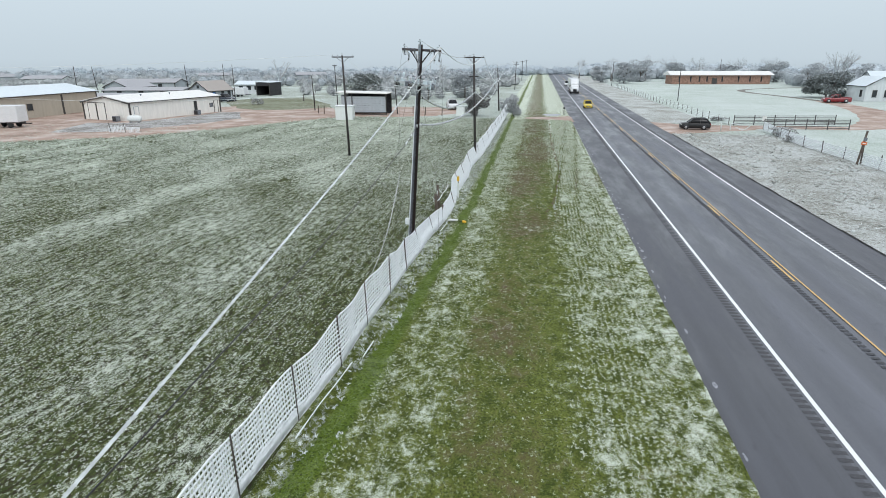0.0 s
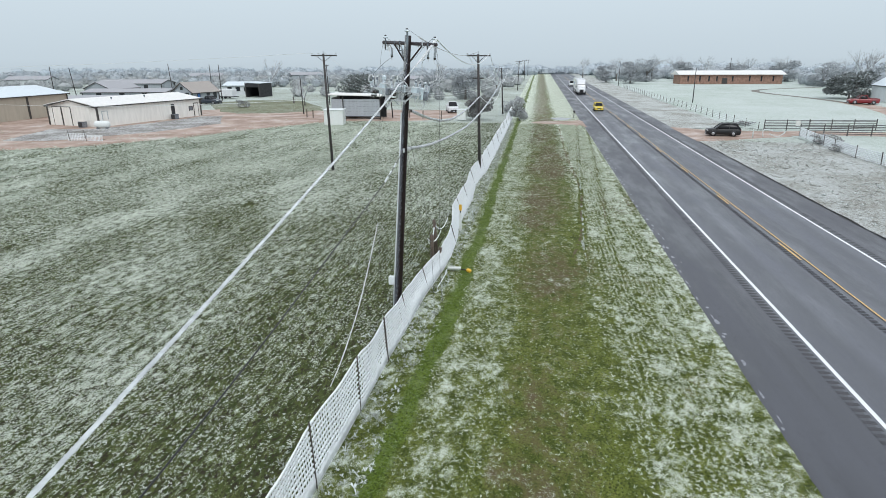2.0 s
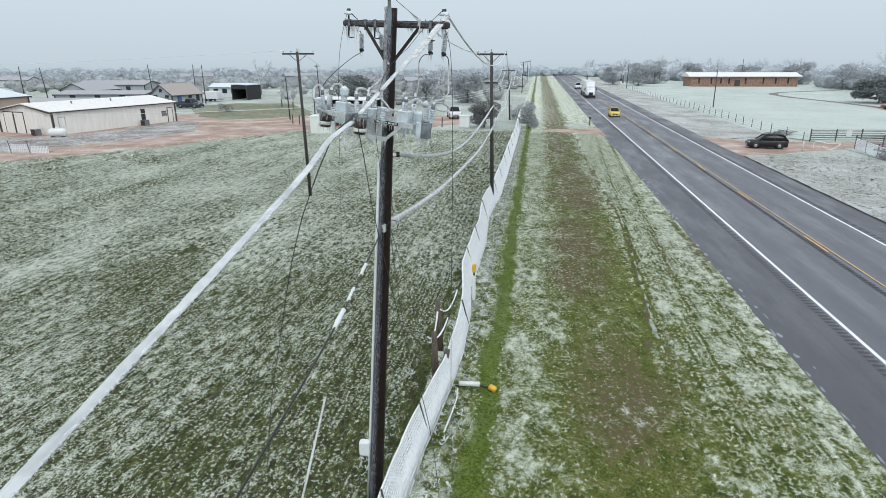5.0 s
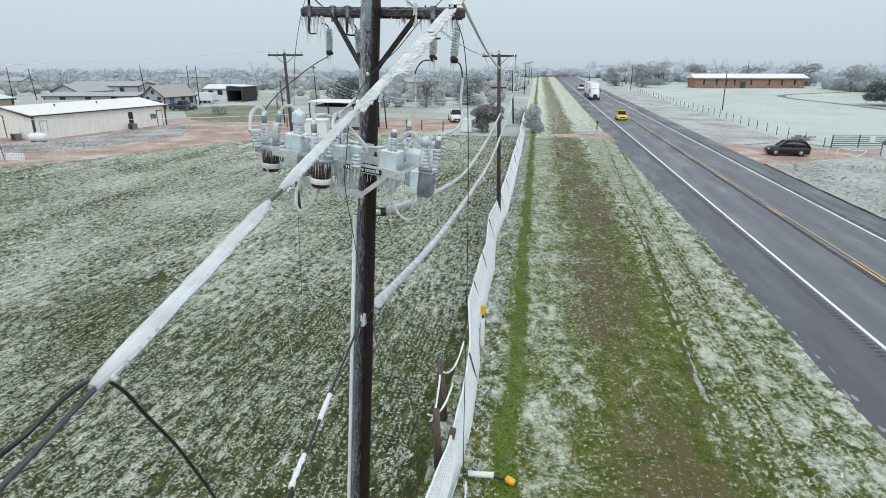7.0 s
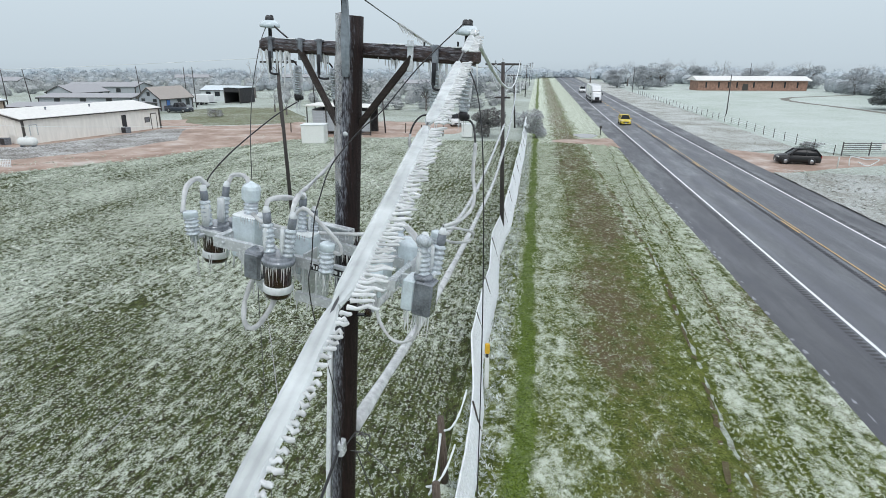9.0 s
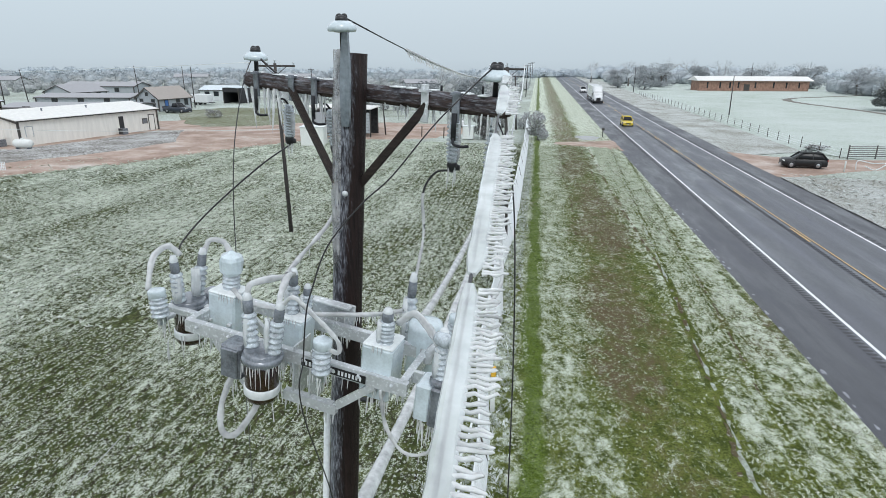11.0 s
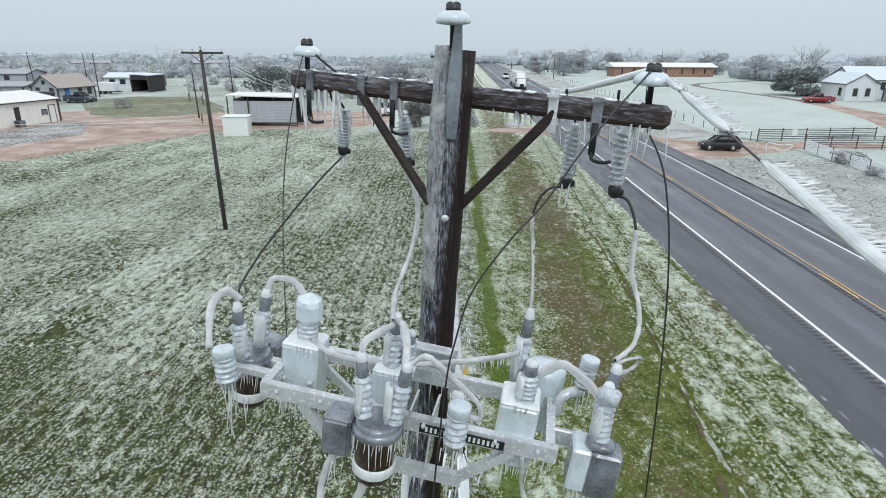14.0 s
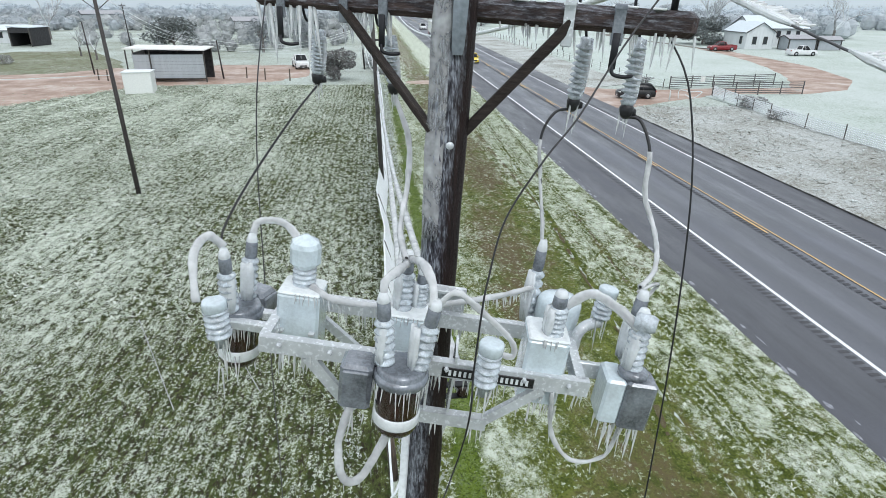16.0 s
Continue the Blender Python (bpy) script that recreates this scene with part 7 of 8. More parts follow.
    if kind == "pickup":
        part("bed_floor", Shape().box((0, 1.75, belt + 0.006), (w * 1.62, 1.9, 0.01)), M_dark, t, "dark open load bed")
        for sx in (-1, 1):
            part("bed_rail", Shape().box((sx * w * 0.90, 1.75, belt + 0.05), (0.13, 2.1, 0.12), None, 0.02), paint, t)
        part("tailgate", Shape().box((0, a - 0.12, belt + 0.04), (w * 1.75, 0.1, 0.12), None, 0.02), paint, t)
    if rack_:
        for sx in (-1, 1):
            part("roof_rail", Shape().tube(bend([(sx * w * 0.6, c1 + 0.1, ht + 0.02), (sx * w * 0.6, c1 + 0.3, ht + 0.09), (sx * w * 0.6, c2 - 0.3, ht + 0.09), (sx * w * 0.6, c2, ht + 0.02)], 4), 0.025, 6), M_black, t)
        for y in (c1 + 0.4, (c1 + c2) / 2, c2 - 0.35):
            part("cross_bar", Shape().box((0, y, ht + 0.11), (w * 1.4, 0.08, 0.05), None, 0.01), M_black, t)
    return t


def carpaint(name, c):
    return plain(name, c, 0.3, 0.0, 0.06, 3, 0.0, 0.35)


M_cblack, M_cyel, M_cred, M_cwhite, M_cdk = plain("black_car_paint", (0.008, 0.0085, 0.0095), 0.45, 0.0, 0.06, 3, 0.0, 0.08), carpaint("yellow_car_paint", (0.74, 0.56, 0.05)), carpaint("red_car_paint", (0.22, 0.015, 0.02)), carpaint("white_car_paint", (0.72, 0.73, 0.74)), carpaint("dark_blue_car_paint", (0.03, 0.04, 0.055))
car(pose(22.2, 92.2, -0.01, 0, 0, -96) @ Matrix.Diagonal((0.95, 0.92, 0.98, 1)), M_cblack, "suv", "black sport utility car with roof rack on the side road", "suv", True)
LANE = (XL + XC) / 2
car(pose(LANE - 0.1, 130.0, road_z(LANE) + 0.002), M_cyel, "hatch", "small yellow hatchback in the oncoming lane", "car")
car(pose(LANE, 205.0, road_z(LANE) + 0.002), M_cred, "hatch", "dark red hatchback in the oncoming lane", "car")
car(pose(LANE, 235.0, road_z(LANE) + 0.002), M_cwhite, "pickup", "white pickup truck in the oncoming lane", "pickup")
car(pose(-76.0, 137.0, 0.0, 0, 0, 80), M_cdk, "pickup", "dark pickup parked beside the shop", "pickup")
car(pose(-17.9, 122.0, 0.14, 0, 0, 14), M_cwhite, "pickup", "white pickup parked on the dirt yard", "pickup")
car(pose(68.0, 153.6, -0.01, 0, 0, -95), M_cred, "pickup", "red pickup parked under the tree", "pickup")
car(pose(78.6, 142.6, -0.03, 0, 0, 90), M_cwhite, "pickup", "silver pickup parked by the farm track", "pickup")


def lorry(m):
    """A white tractor unit with a box trailer, facing -y."""
    t = thing("articulated_lorry", m, "white lorry with a long box trailer in the oncoming lane", "lorry", "vehicles")
    part("trailer", Shape().box((0, 9.6, 2.62), (2.55, 14.6, 2.85), None, 0.05), M_cwhite, t, "white box trailer")
    part("trailer_rail", Shape().box((0, 9.6, 1.16), (2.5, 14.4, 0.16)), M_greybox, t)
    part("side_skirt", Shape().box((-1.2, 10.0, 0.75), (0.04, 5.0, 0.7)), M_greybox, t)
    part("side_skirt", Shape().box((1.2, 10.0, 0.75), (0.04, 5.0, 0.7)), M_greybox, t)
    for x in (-0.45, 0.0, 0.45):
        part("logo_bar", Shape().box((-1.279, 11.2 + x * 1.6, 2.7), (0.006, 0.5, 0.5)), M_blue, t, "blue emblem bar")
    part("cab", loft([(-1.1, 0.9, 2.1, 1.15, 1.10, 0.06), (-0.55, 0.8, 3.0, 1.2, 1.05, 0.12), (0.0, 0.8, 3.75, 1.22, 1.02, 0.2), (1.2, 0.8, 3.95, 1.22, 1.1, 0.12), (1.7, 0.8, 3.95, 1.22, 1.15, 0.08)]), M_cwhite, t, "white sleeper cab", True)
    part("bonnet", loft([(-2.75, 0.55, 1.45, 0.80, 0.70, 0.12), (-2.5, 0.5, 1.68, 1.0, 0.82, 0.16), (-1.7, 0.5, 1.90, 1.16, 0.95, 0.14), (-1.0, 0.5, 2.08, 1.18, 1.05, 0.10)]), M_cwhite, t, "", True)
    part("windscreen", Shape().box((0, -0.86, 2.42), (2.0, 0.05, 0.75), pose(0, 0, 0, -28).to_3x3(), 0.02), M_glass, t, "dark windscreen")
    part("grille", Shape().box((0, -2.74, 1.05), (1.05, 0.10, 0.75), None, 0.05), M_black, t, "black grille")
    part("bumper", Shape().box((0, -2.72, 0.5), (2.3, 0.25, 0.36), None, 0.06), M_black, t, "black bumper")
    for sx in (-1, 1):
        part("headlight", Shape().box((sx * 0.88, -2.6, 0.98), (0.36, 0.24, 0.3), None, 0.06), M_lamp, t, "clear headlight")
        part("mirror", Shape().box((sx * 1.45, -0.75, 2.1), (0.2, 0.14, 0.6), None, 0.04), M_black, t)
        part("side_window", Shape().box((sx * 1.19, -0.1, 2.35), (0.04, 0.9, 0.7)), M_glass, t)
        part("tank", Shape().lathe([(0.3, -0.8), (0.3, 0.8)], (sx * 0.95, 1.4, 0.65), (0, 1, 0), 12), M_chrome, t, "", True)
        for y in (-1.7, 2.9, 4.2, 14.6, 15.8):
            wheel(t, sx * 1.05, y, 0.50, 0.32)
    return t


lorry(pose(LANE, 184.0, road_z(LANE) + 0.002))
tr_ = thing("box_trailer", pose(-80.6, 78.6, 0.12, 0, 0, 12), "white box trailer parked in the yard", "trailer")
part("box", Shape().box((0, 0, 2.05), (7.2, 2.5, 2.4), None, 0.06), M_cwhite, tr_)
part("chassis", Shape().box((0, 0, 0.75), (7.0, 1.2, 0.2)), M_black, tr_)
part("hitch", Shape().box((4.0, 0, 0.6), (1.4, 0.25, 0.15)), M_black, tr_)
for x in (-1.2, 0.0, 2.2):
    for sy in (-1, 1):
        part("wheel", Shape().lathe([(0.2, -0.13), (0.40, -0.12), (0.42, 0), (0.40, 0.12), (0.2, 0.13)], (x, sy * 1.0, 0.42), (0, 1, 0), 14), M_tyre, tr_, "", True)
tr2 = thing("box_trailer", pose(-82.8, 157.2, 0.0, 0, 0, -6), "low white trailer by the houses", "trailer")
part("box", Shape().box((0, 0, 1.5), (5.2, 2.2, 1.8), None, 0.06), M_cwhite, tr2)
for x in (-0.6, 0.4):
    for sy in (-1, 1):
        part("wheel", Shape().lathe([(0.2, -0.1), (0.33, -0.1), (0.35, 0), (0.33, 0.1), (0.2, 0.1)], (x, sy * 0.95, 0.35), (0, 1, 0), 12), M_tyre, tr2, "", True)
part("chassis", Shape().box((0.6, 0, 0.55), (6.0, 0.9, 0.16)), M_black, tr2)

# ---------------------------------------------------------------- trees
def leafy(name, a, b, frost, amount):
    """Leaves or twigs with frost on some of them."""
    m, n, l, bs = mat(name)
    geo = n.new("ShaderNodeNewGeometry")
    rnd = geo.outputs["Random Per Island"]
    col = mix_node(n, l, rnd, a, b)
    f = step_node(n, l, rnd, 1.0 - amount, 1.0 - amount + 0.25)
    col = mix_node(n, l, f, col, frost)
    tex = noise_node(n, l, 3.0, 3)
    col = mix_node(n, l, step_node(n, l, tex, 0.3, 0.7), col, mix_node(n, l, 0.35, col, frost))
    l.new(col, bs.inputs["Base Color"])
    bs.inputs["Roughness"].default_value = 0.7
    return m


M_oak = leafy("evergreen_leaf", (0.065, 0.075, 0.068), (0.15, 0.165, 0.155), (0.40, 0.44, 0.45), 0.34)
M_twig = leafy("frosted_twig", (0.20, 0.19, 0.19), (0.36, 0.36, 0.37), (0.62, 0.66, 0.68), 0.55)
M_bush = leafy("frosted_bush", (0.12, 0.11, 0.10), (0.26, 0.25, 0.24), (0.60, 0.63, 0.64), 0.45)
M_bark = plain("frosted_bark", (0.16, 0.145, 0.135), 0.8, 0, 0.3, 6, 0.4)


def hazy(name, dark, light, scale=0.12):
    """Far frosted foliage with haze put into its colour: soft changes from tree to tree, little between leaves."""
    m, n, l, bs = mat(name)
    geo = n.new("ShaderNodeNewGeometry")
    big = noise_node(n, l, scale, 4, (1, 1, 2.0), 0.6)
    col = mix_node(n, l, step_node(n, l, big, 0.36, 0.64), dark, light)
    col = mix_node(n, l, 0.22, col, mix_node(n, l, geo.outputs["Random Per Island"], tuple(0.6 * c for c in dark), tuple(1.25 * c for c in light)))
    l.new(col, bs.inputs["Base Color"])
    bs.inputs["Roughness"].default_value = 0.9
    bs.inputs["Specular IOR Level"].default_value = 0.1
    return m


def grow(s, p, d, ln, r, depth, rng, spread, droop, tips):
    """One limb and what grows from it."""
    q = p + d * ln * 0.5 + Vector((rng.uniform(-1, 1), rng.uniform(-1, 1), 0)) * ln * 0.06
    e = p + d * ln + Vector((0, 0, -droop * ln))
    s.tube([p, q, e], [r, r * 0.8, r * 0.6], 5 if depth > 1 else 3, False)
    tips.append(e)
    if depth == 0:
        return
    for _ in range(rng.choice((2, 3, 3))):
        nd = (d + Vector((rng.uniform(-1, 1), rng.uniform(-1, 1), rng.uniform(-0.35, 0.7))) * spread).normalized()
        grow(s, e if rng.random() < 0.7 else q, nd, ln * rng.uniform(0.62, 0.82), r * 0.58, depth - 1, rng, spread, droop * 1.5, tips)


# frosted grey, with low leaf contrast painting some haze over these trees
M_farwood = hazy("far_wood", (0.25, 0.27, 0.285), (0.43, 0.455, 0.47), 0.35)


def bare_tree(x, y, h, seed, label, spread=0.75, depth=5, r=None):
    rng = random.Random(seed)
    t = thing("bare_tree", pose(x, y, 0), label, "tree")
    s, tips = Shape(), []
    r = r or h * 0.022
    s.tube([(0, 0, -0.2), (0.05, 0, h * 0.13), (0, 0, h * 0.26)], [r * 1.5, r * 1.15, r], 8, False)
    tw = Shape()
    for _ in range(4):
        d = Vector((rng.uniform(-1, 1), rng.uniform(-1, 1), rng.uniform(0.8, 1.6))).normalized()
        grow(tw, Vector((0, 0, h * 0.25)), d, h * 0.24, r * 0.62, depth - 1, rng, spread, 0.02, tips)
    part("trunk", s, M_bark, t, "", True)
    part("crown", tw, M_twig, t, "frosted bare twigs")
    return t


def leaf_cloud(lobes, n, size, rng):
    """Many small leaf clumps filling lobes (centre, radius x, y, z)."""
    g = np.random.default_rng(rng.randrange(1 << 30))
    c = np.array([lobe[0] for lobe in lobes], float)
    r = np.array([lobe[1:] for lobe in lobes], float)
    k = g.integers(0, len(lobes), n)
    u = g.normal(0, 1, (n, 3))
    u *= (g.uniform(0.02, 1.0, n) ** (1 / 3 * 0.55) / np.linalg.norm(u, axis=1))[:, None]
    p = c[k] + u * r[k]
    v = p[:, None, :] + g.normal(0, 1, (n, 3, 3)) * np.array((1.0, 1.0, 0.7)) * size
    me = bpy.data.meshes.new("leaves")
    me.from_pydata(v.reshape(-1, 3).tolist(), [], np.arange(3 * n).reshape(-1, 3).tolist())
    return me


def round_tree(x, y, h, wide, seed, label, mt=None, n=2600, name="evergreen_tree", low=0.12, size=None):
    rng = random.Random(seed)
    t = thing(name, pose(x, y, 0), label, "tree" if h > 3 else "bush")
    s, tips = Shape(), []
    s.tube([(0, 0, -0.2), (0.1, 0, h * 0.2), (0.0, 0.1, h * 0.45)], [h * 0.035, h * 0.028, h * 0.02], 7, False)
    for _ in range(5):
        d = Vector((rng.uniform(-1, 1), rng.uniform(-1, 1), rng.uniform(0.4, 1.2))).normalized()
        grow(s, Vector((0, 0, h * 0.3)), d, h * 0.25, h * 0.014, 1, rng, 0.7, 0.0, tips)
    part("trunk", s, M_bark, t)
    lobes = []
    for _ in range(16):
        a, q = rng.uniform(0, 6.28), math.sqrt(rng.random())
        z = rng.uniform(low + 0.15, 0.84)
        lim = math.sqrt(max(0.05, 1 - ((z - 0.45) / 0.55) ** 2))
        lobes.append(((q * wide * 0.36 * lim * math.cos(a), q * wide * 0.36 * lim * math.sin(a), h * z), wide * rng.uniform(0.12, 0.2), wide * rng.uniform(0.12, 0.2), h * rng.uniform(0.10, 0.17)))
    part("crown", leaf_cloud(lobes, n, size or wide * 0.022, rng), mt or M_oak, t, "frosted leaves")
    return t


round_tree(73.5, 172, 7.2, 13.5, 3, "dark evergreen oak with frosted drooping leaves", None, 11000, low=-0.12, size=0.20)
bare_tree(78.5, 180, 12.5, 5, "tall bare frosted tree behind the oak", 0.62, 6, 0.42)
bare_tree(100, 185, 11, 6, "bare frosted tree by the farmhouse")
bare_tree(108, 172, 13, 26, "bare frosted tree by the farmhouse", 0.7, 6)
round_tree(-41.8, 141.5, 7.0, 9.5, 8, "dark round evergreen tree behind the open shed", None, 4500)
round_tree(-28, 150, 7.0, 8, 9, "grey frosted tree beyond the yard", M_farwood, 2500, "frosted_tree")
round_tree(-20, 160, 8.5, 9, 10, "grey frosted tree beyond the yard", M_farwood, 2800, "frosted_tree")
M_dusk = leafy("dark_bush", (0.065, 0.058, 0.052), (0.16, 0.15, 0.14), (0.50, 0.53, 0.54), 0.22)
round_tree(-11.6, 109.5, 4.5, 5.2, 11, "dark grey frosted bush beside the white box", M_dusk, 6500, "frosted_bush", 0.02)
round_tree(-62.8, 127.2, 1.9, 3.6, 12, "low dark round bush at the yard edge", M_bush, 1500, "round_bush", 0.0)
round_tree(-4.9, 108.6, 4.0, 3.8, 13, "tangled white frosted bush at the end of the fence", M_twig, 5200, "frosted_bush", 0.0)
round_tree(-7.2, 122, 2.6, 3.4, 14, "tangled frosted bush on the fence line", M_twig, 2400, "frosted_bush", 0.0)
round_tree(-6.3, 128, 2.4, 3.0, 15, "tangled frosted bush on the fence line", M_twig, 2000, "frosted_bush", 0.0)
round_tree(29.4, 106, 0.6, 3.5, 16, "frosted brush at the fence corner", M_bush, 1800, "frosted_brush", 0.0)
round_tree(31.6, 85, 1.2, 4.0, 17, "frosted brush along the netting fence", M_bush, 1500, "frosted_brush", 0.0)
round_tree(30.8, 79, 0.9, 3.0, 18, "frosted brush along the netting fence", M_bush, 1000, "frosted_brush", 0.0)
bare_tree(-52, 134, 6.5, 21, "bare frosted tree by the dirt track", 0.8, 5)
bare_tree(-57, 140, 6.5, 22, "bare frosted tree by the dirt track", 0.8, 5)
bare_tree(-83, 185, 11.5, 23, "bare upright tree behind the pale house", 0.45, 5)
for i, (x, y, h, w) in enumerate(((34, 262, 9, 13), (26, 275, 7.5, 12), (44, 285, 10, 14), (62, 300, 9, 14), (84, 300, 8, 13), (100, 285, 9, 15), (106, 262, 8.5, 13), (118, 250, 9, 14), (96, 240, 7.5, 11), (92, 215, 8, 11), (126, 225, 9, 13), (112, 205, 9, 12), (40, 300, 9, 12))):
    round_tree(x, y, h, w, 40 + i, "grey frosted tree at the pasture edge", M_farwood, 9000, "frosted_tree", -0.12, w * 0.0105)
for i, (x, y, h) in enumerate(((48, 296, 13), (72, 302, 12), (90, 305, 12), (32, 290, 12), (112, 268, 11), (20, 330, 11), (64, 320, 13), (104, 300, 12), (-30, 175, 10), (-14, 185, 10))):
    bare_tree(x, y, h, 60 + i, "bare frosted tree at the pasture edge", 0.7, 5)


def far_woods(name, spans, label, n, mt, leaf=0.5):
    """A distant belt of frosted woodland."""
    rng = random.Random(name)
    lobes = []
    for x0, y0, x1, y1, h, k in spans:
        for i in range(k):
            f = (i + rng.random()) / k
            hh = h * rng.uniform(0.55, 1.15)
            lobes.append(((x0 + (x1 - x0) * f, y0 + (y1 - y0) * f + rng.uniform(-12, 12), hh * 0.5), hh * rng.uniform(0.5, 0.9), hh * 0.6, hh * 0.55))
    s = Shape()
    for c, rx, ry, rz in lobes:
        prof = [(0.3, -1.0), (0.65, -0.6), (0.72, 0.0), (0.5, 0.4), (0.15, 0.6)]
        o = len(s.v)
        s.lathe([(r * rx * rng.uniform(0.85, 1.1), h * rz) for r, h in prof], c, (0, 0, 1), 7)
        s.v[o:] = [(x + rng.uniform(-0.3, 0.3), y + rng.uniform(-0.3, 0.3), z + rng.uniform(-0.35, 0.35)) for x, y, z in s.v[o:]]
    wood = solid(name, leaf_cloud(lobes, n, leaf, rng), mt, label, "woodland", kind="stuff")
    part("crown_mass", s, mt, wood, "", False, "stuff")
    return wood


# base colours carry painted haze: grey on scrub and near belt, bluer beyond
M_haze1 = hazy("haze_painted_wood", (0.36, 0.395, 0.425), (0.48, 0.515, 0.54))
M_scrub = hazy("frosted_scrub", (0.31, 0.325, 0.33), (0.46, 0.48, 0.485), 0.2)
M_haze2 = hazy("haze_painted_wood_far", (0.44, 0.495, 0.54), (0.52, 0.575, 0.62))
far_woods("far_woods", [(-300, 280, -150, 330, 4.0, 130), (-150, 320, -16, 330, 4.2, 120), (-310, 262, -40, 300, 3.2, 110), (28, 330, 120, 330, 6.5, 70), (96, 250, 130, 200, 6.5, 40), (125, 260, 300, 230, 6.5, 60), (-330, 240, -160, 250, 4.2, 40), (-140, 230, -60, 235, 3.6, 24)], "distant belt of frosted woodland, greyed with painted haze", 220000, M_haze1, 0.20)
far_woods("frosted_scrub", [(-330, 175, -150, 185, 2.6, 60), (-320, 205, -120, 210, 3.0, 70), (-300, 225, -30, 230, 2.8, 90), (-260, 255, -30, 262, 3.2, 90), (-130, 195, -92, 200, 2.6, 16), (-74, 178, -40, 176, 2.6, 16), (-60, 196, -14, 205, 3.2, 26), (-42, 158, -13, 166, 2.4, 16), (-34, 228, -10, 240, 3.4, 18)], "low frosted scrub beyond the yard, haze in its colour", 130000, M_scrub, 0.15)
far_woods("farther_woods", [(-34, 392, -1, 402, 6.0, 22), (24, 392, 60, 398, 6.8, 22), (-3, 418, 26, 418, 4.6, 18), (-300, 330, -20, 412, 4.8, 160), (30, 405, 260, 330, 7.0, 120)], "far belt of frosted woodland, paled with painted haze", 110000, M_haze2, 0.26)
# glowing wall closing the distance in place of fog, coloured as the low sky
m_fog, n_fog, l_fog, b_fog = mat("fog_backdrop_glow")
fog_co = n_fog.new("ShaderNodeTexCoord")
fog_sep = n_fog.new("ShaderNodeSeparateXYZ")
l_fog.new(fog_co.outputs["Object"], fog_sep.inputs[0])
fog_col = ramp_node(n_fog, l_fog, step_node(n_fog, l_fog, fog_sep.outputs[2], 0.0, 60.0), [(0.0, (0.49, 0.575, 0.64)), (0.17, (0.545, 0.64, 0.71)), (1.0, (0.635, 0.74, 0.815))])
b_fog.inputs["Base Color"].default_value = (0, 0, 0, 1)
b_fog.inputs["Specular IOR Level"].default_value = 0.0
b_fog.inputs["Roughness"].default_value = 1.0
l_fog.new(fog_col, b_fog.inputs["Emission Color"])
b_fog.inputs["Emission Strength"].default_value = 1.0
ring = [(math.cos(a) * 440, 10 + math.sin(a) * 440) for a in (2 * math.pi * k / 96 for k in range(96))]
me = mesh_from([(x, y, z) for z in (-0.5, 60.0) for x, y in ring], [(k, (k + 1) % 96, 96 + (k + 1) % 96, 96 + k) for k in range(96)], "fog_backdrop_glow")
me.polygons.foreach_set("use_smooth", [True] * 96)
solid("backdrop", me, m_fog, "pale glowing wall standing in for distant fog", "backdrop", kind="structure")
rng_h = random.Random(5)
for i in range(6):
    x, y = -330 + i * 42 + rng_h.uniform(-6, 6), rng_h.uniform(205, 300)
    gable_house("far_house", (x, y), -rng_h.uniform(60, 110), 9, rng_h.uniform(10, 16), 2.4, 3.5, rng_h.choice((M_wall_g, M_wall_b)), M_roof_g, "distant house with a frosted roof", 0.3, "house")

# ---------------------------------------------------------------- grass, last because it is many
def mops(name, pts, size, blades, material, label, seed, rise=0.55, wide=0.12):
    """Tufts of grass as stuff: each tuft is a mop of drooping leaves that share its root."""
    g = np.random.default_rng(seed)
    n = len(pts)
    size = np.broadcast_to(np.asarray(size, float), (n,)) * g.uniform(0.65, 1.35, n)
    ang = (np.arange(blades)[None, :] * (2 * np.pi / blades) + g.uniform(0, 2 * np.pi, (n, 1)) + g.normal(0, 0.45, (n, blades)))
    ln = size[:, None] * g.uniform(0.35, 1.3, (n, blades))
    up = g.uniform(0.35, 1.0, (n, blades)) * rise
    out = np.stack([np.cos(ang), np.sin(ang)], -1)
    side = np.stack([-np.sin(ang), np.cos(ang)], -1)
    w = ln * wide * g.uniform(0.7, 1.3, (n, blades))
    v = np.empty((n, 1 + 3 * blades, 3))
    v[:, 0] = pts
    root = pts[:, None, :]
    mid = np.concatenate([out * (ln * 0.45)[..., None], (ln * up)[..., None]], -1) + root
    wid = np.concatenate([side * w[..., None], np.zeros((n, blades, 1))], -1)
    v[:, 1::3], v[:, 2::3] = mid - wid, mid + wid
    v[:, 3::3] = np.concatenate([out * (ln * 0.85)[..., None], (ln * up * g.uniform(0.5, 1.5, (n, blades)))[..., None]], -1) + root
    b0 = np.arange(n)[:, None] * (1 + 3 * blades)
    k = np.arange(blades)[None, :] * 3
    quads = np.stack([np.broadcast_to(b0, (n, blades)), b0 + 1 + k, b0 + 3 + k, b0 + 2 + k], -1).reshape(-1)
    me = bpy.data.meshes.new(name)
    me.vertices.add(v.shape[0] * v.shape[1])
    me.vertices.foreach_set("co", v.ravel())
    me.loops.add(len(quads))
    me.loops.foreach_set("vertex_index", quads.astype(np.int32))
    me.polygons.add(len(quads) // 4)
    me.polygons.foreach_set("loop_start", np.arange(0, len(quads), 4, dtype=np.int32))
    me.update(calc_edges=True)
    return solid(name, me, material, label, "grass", kind="stuff")


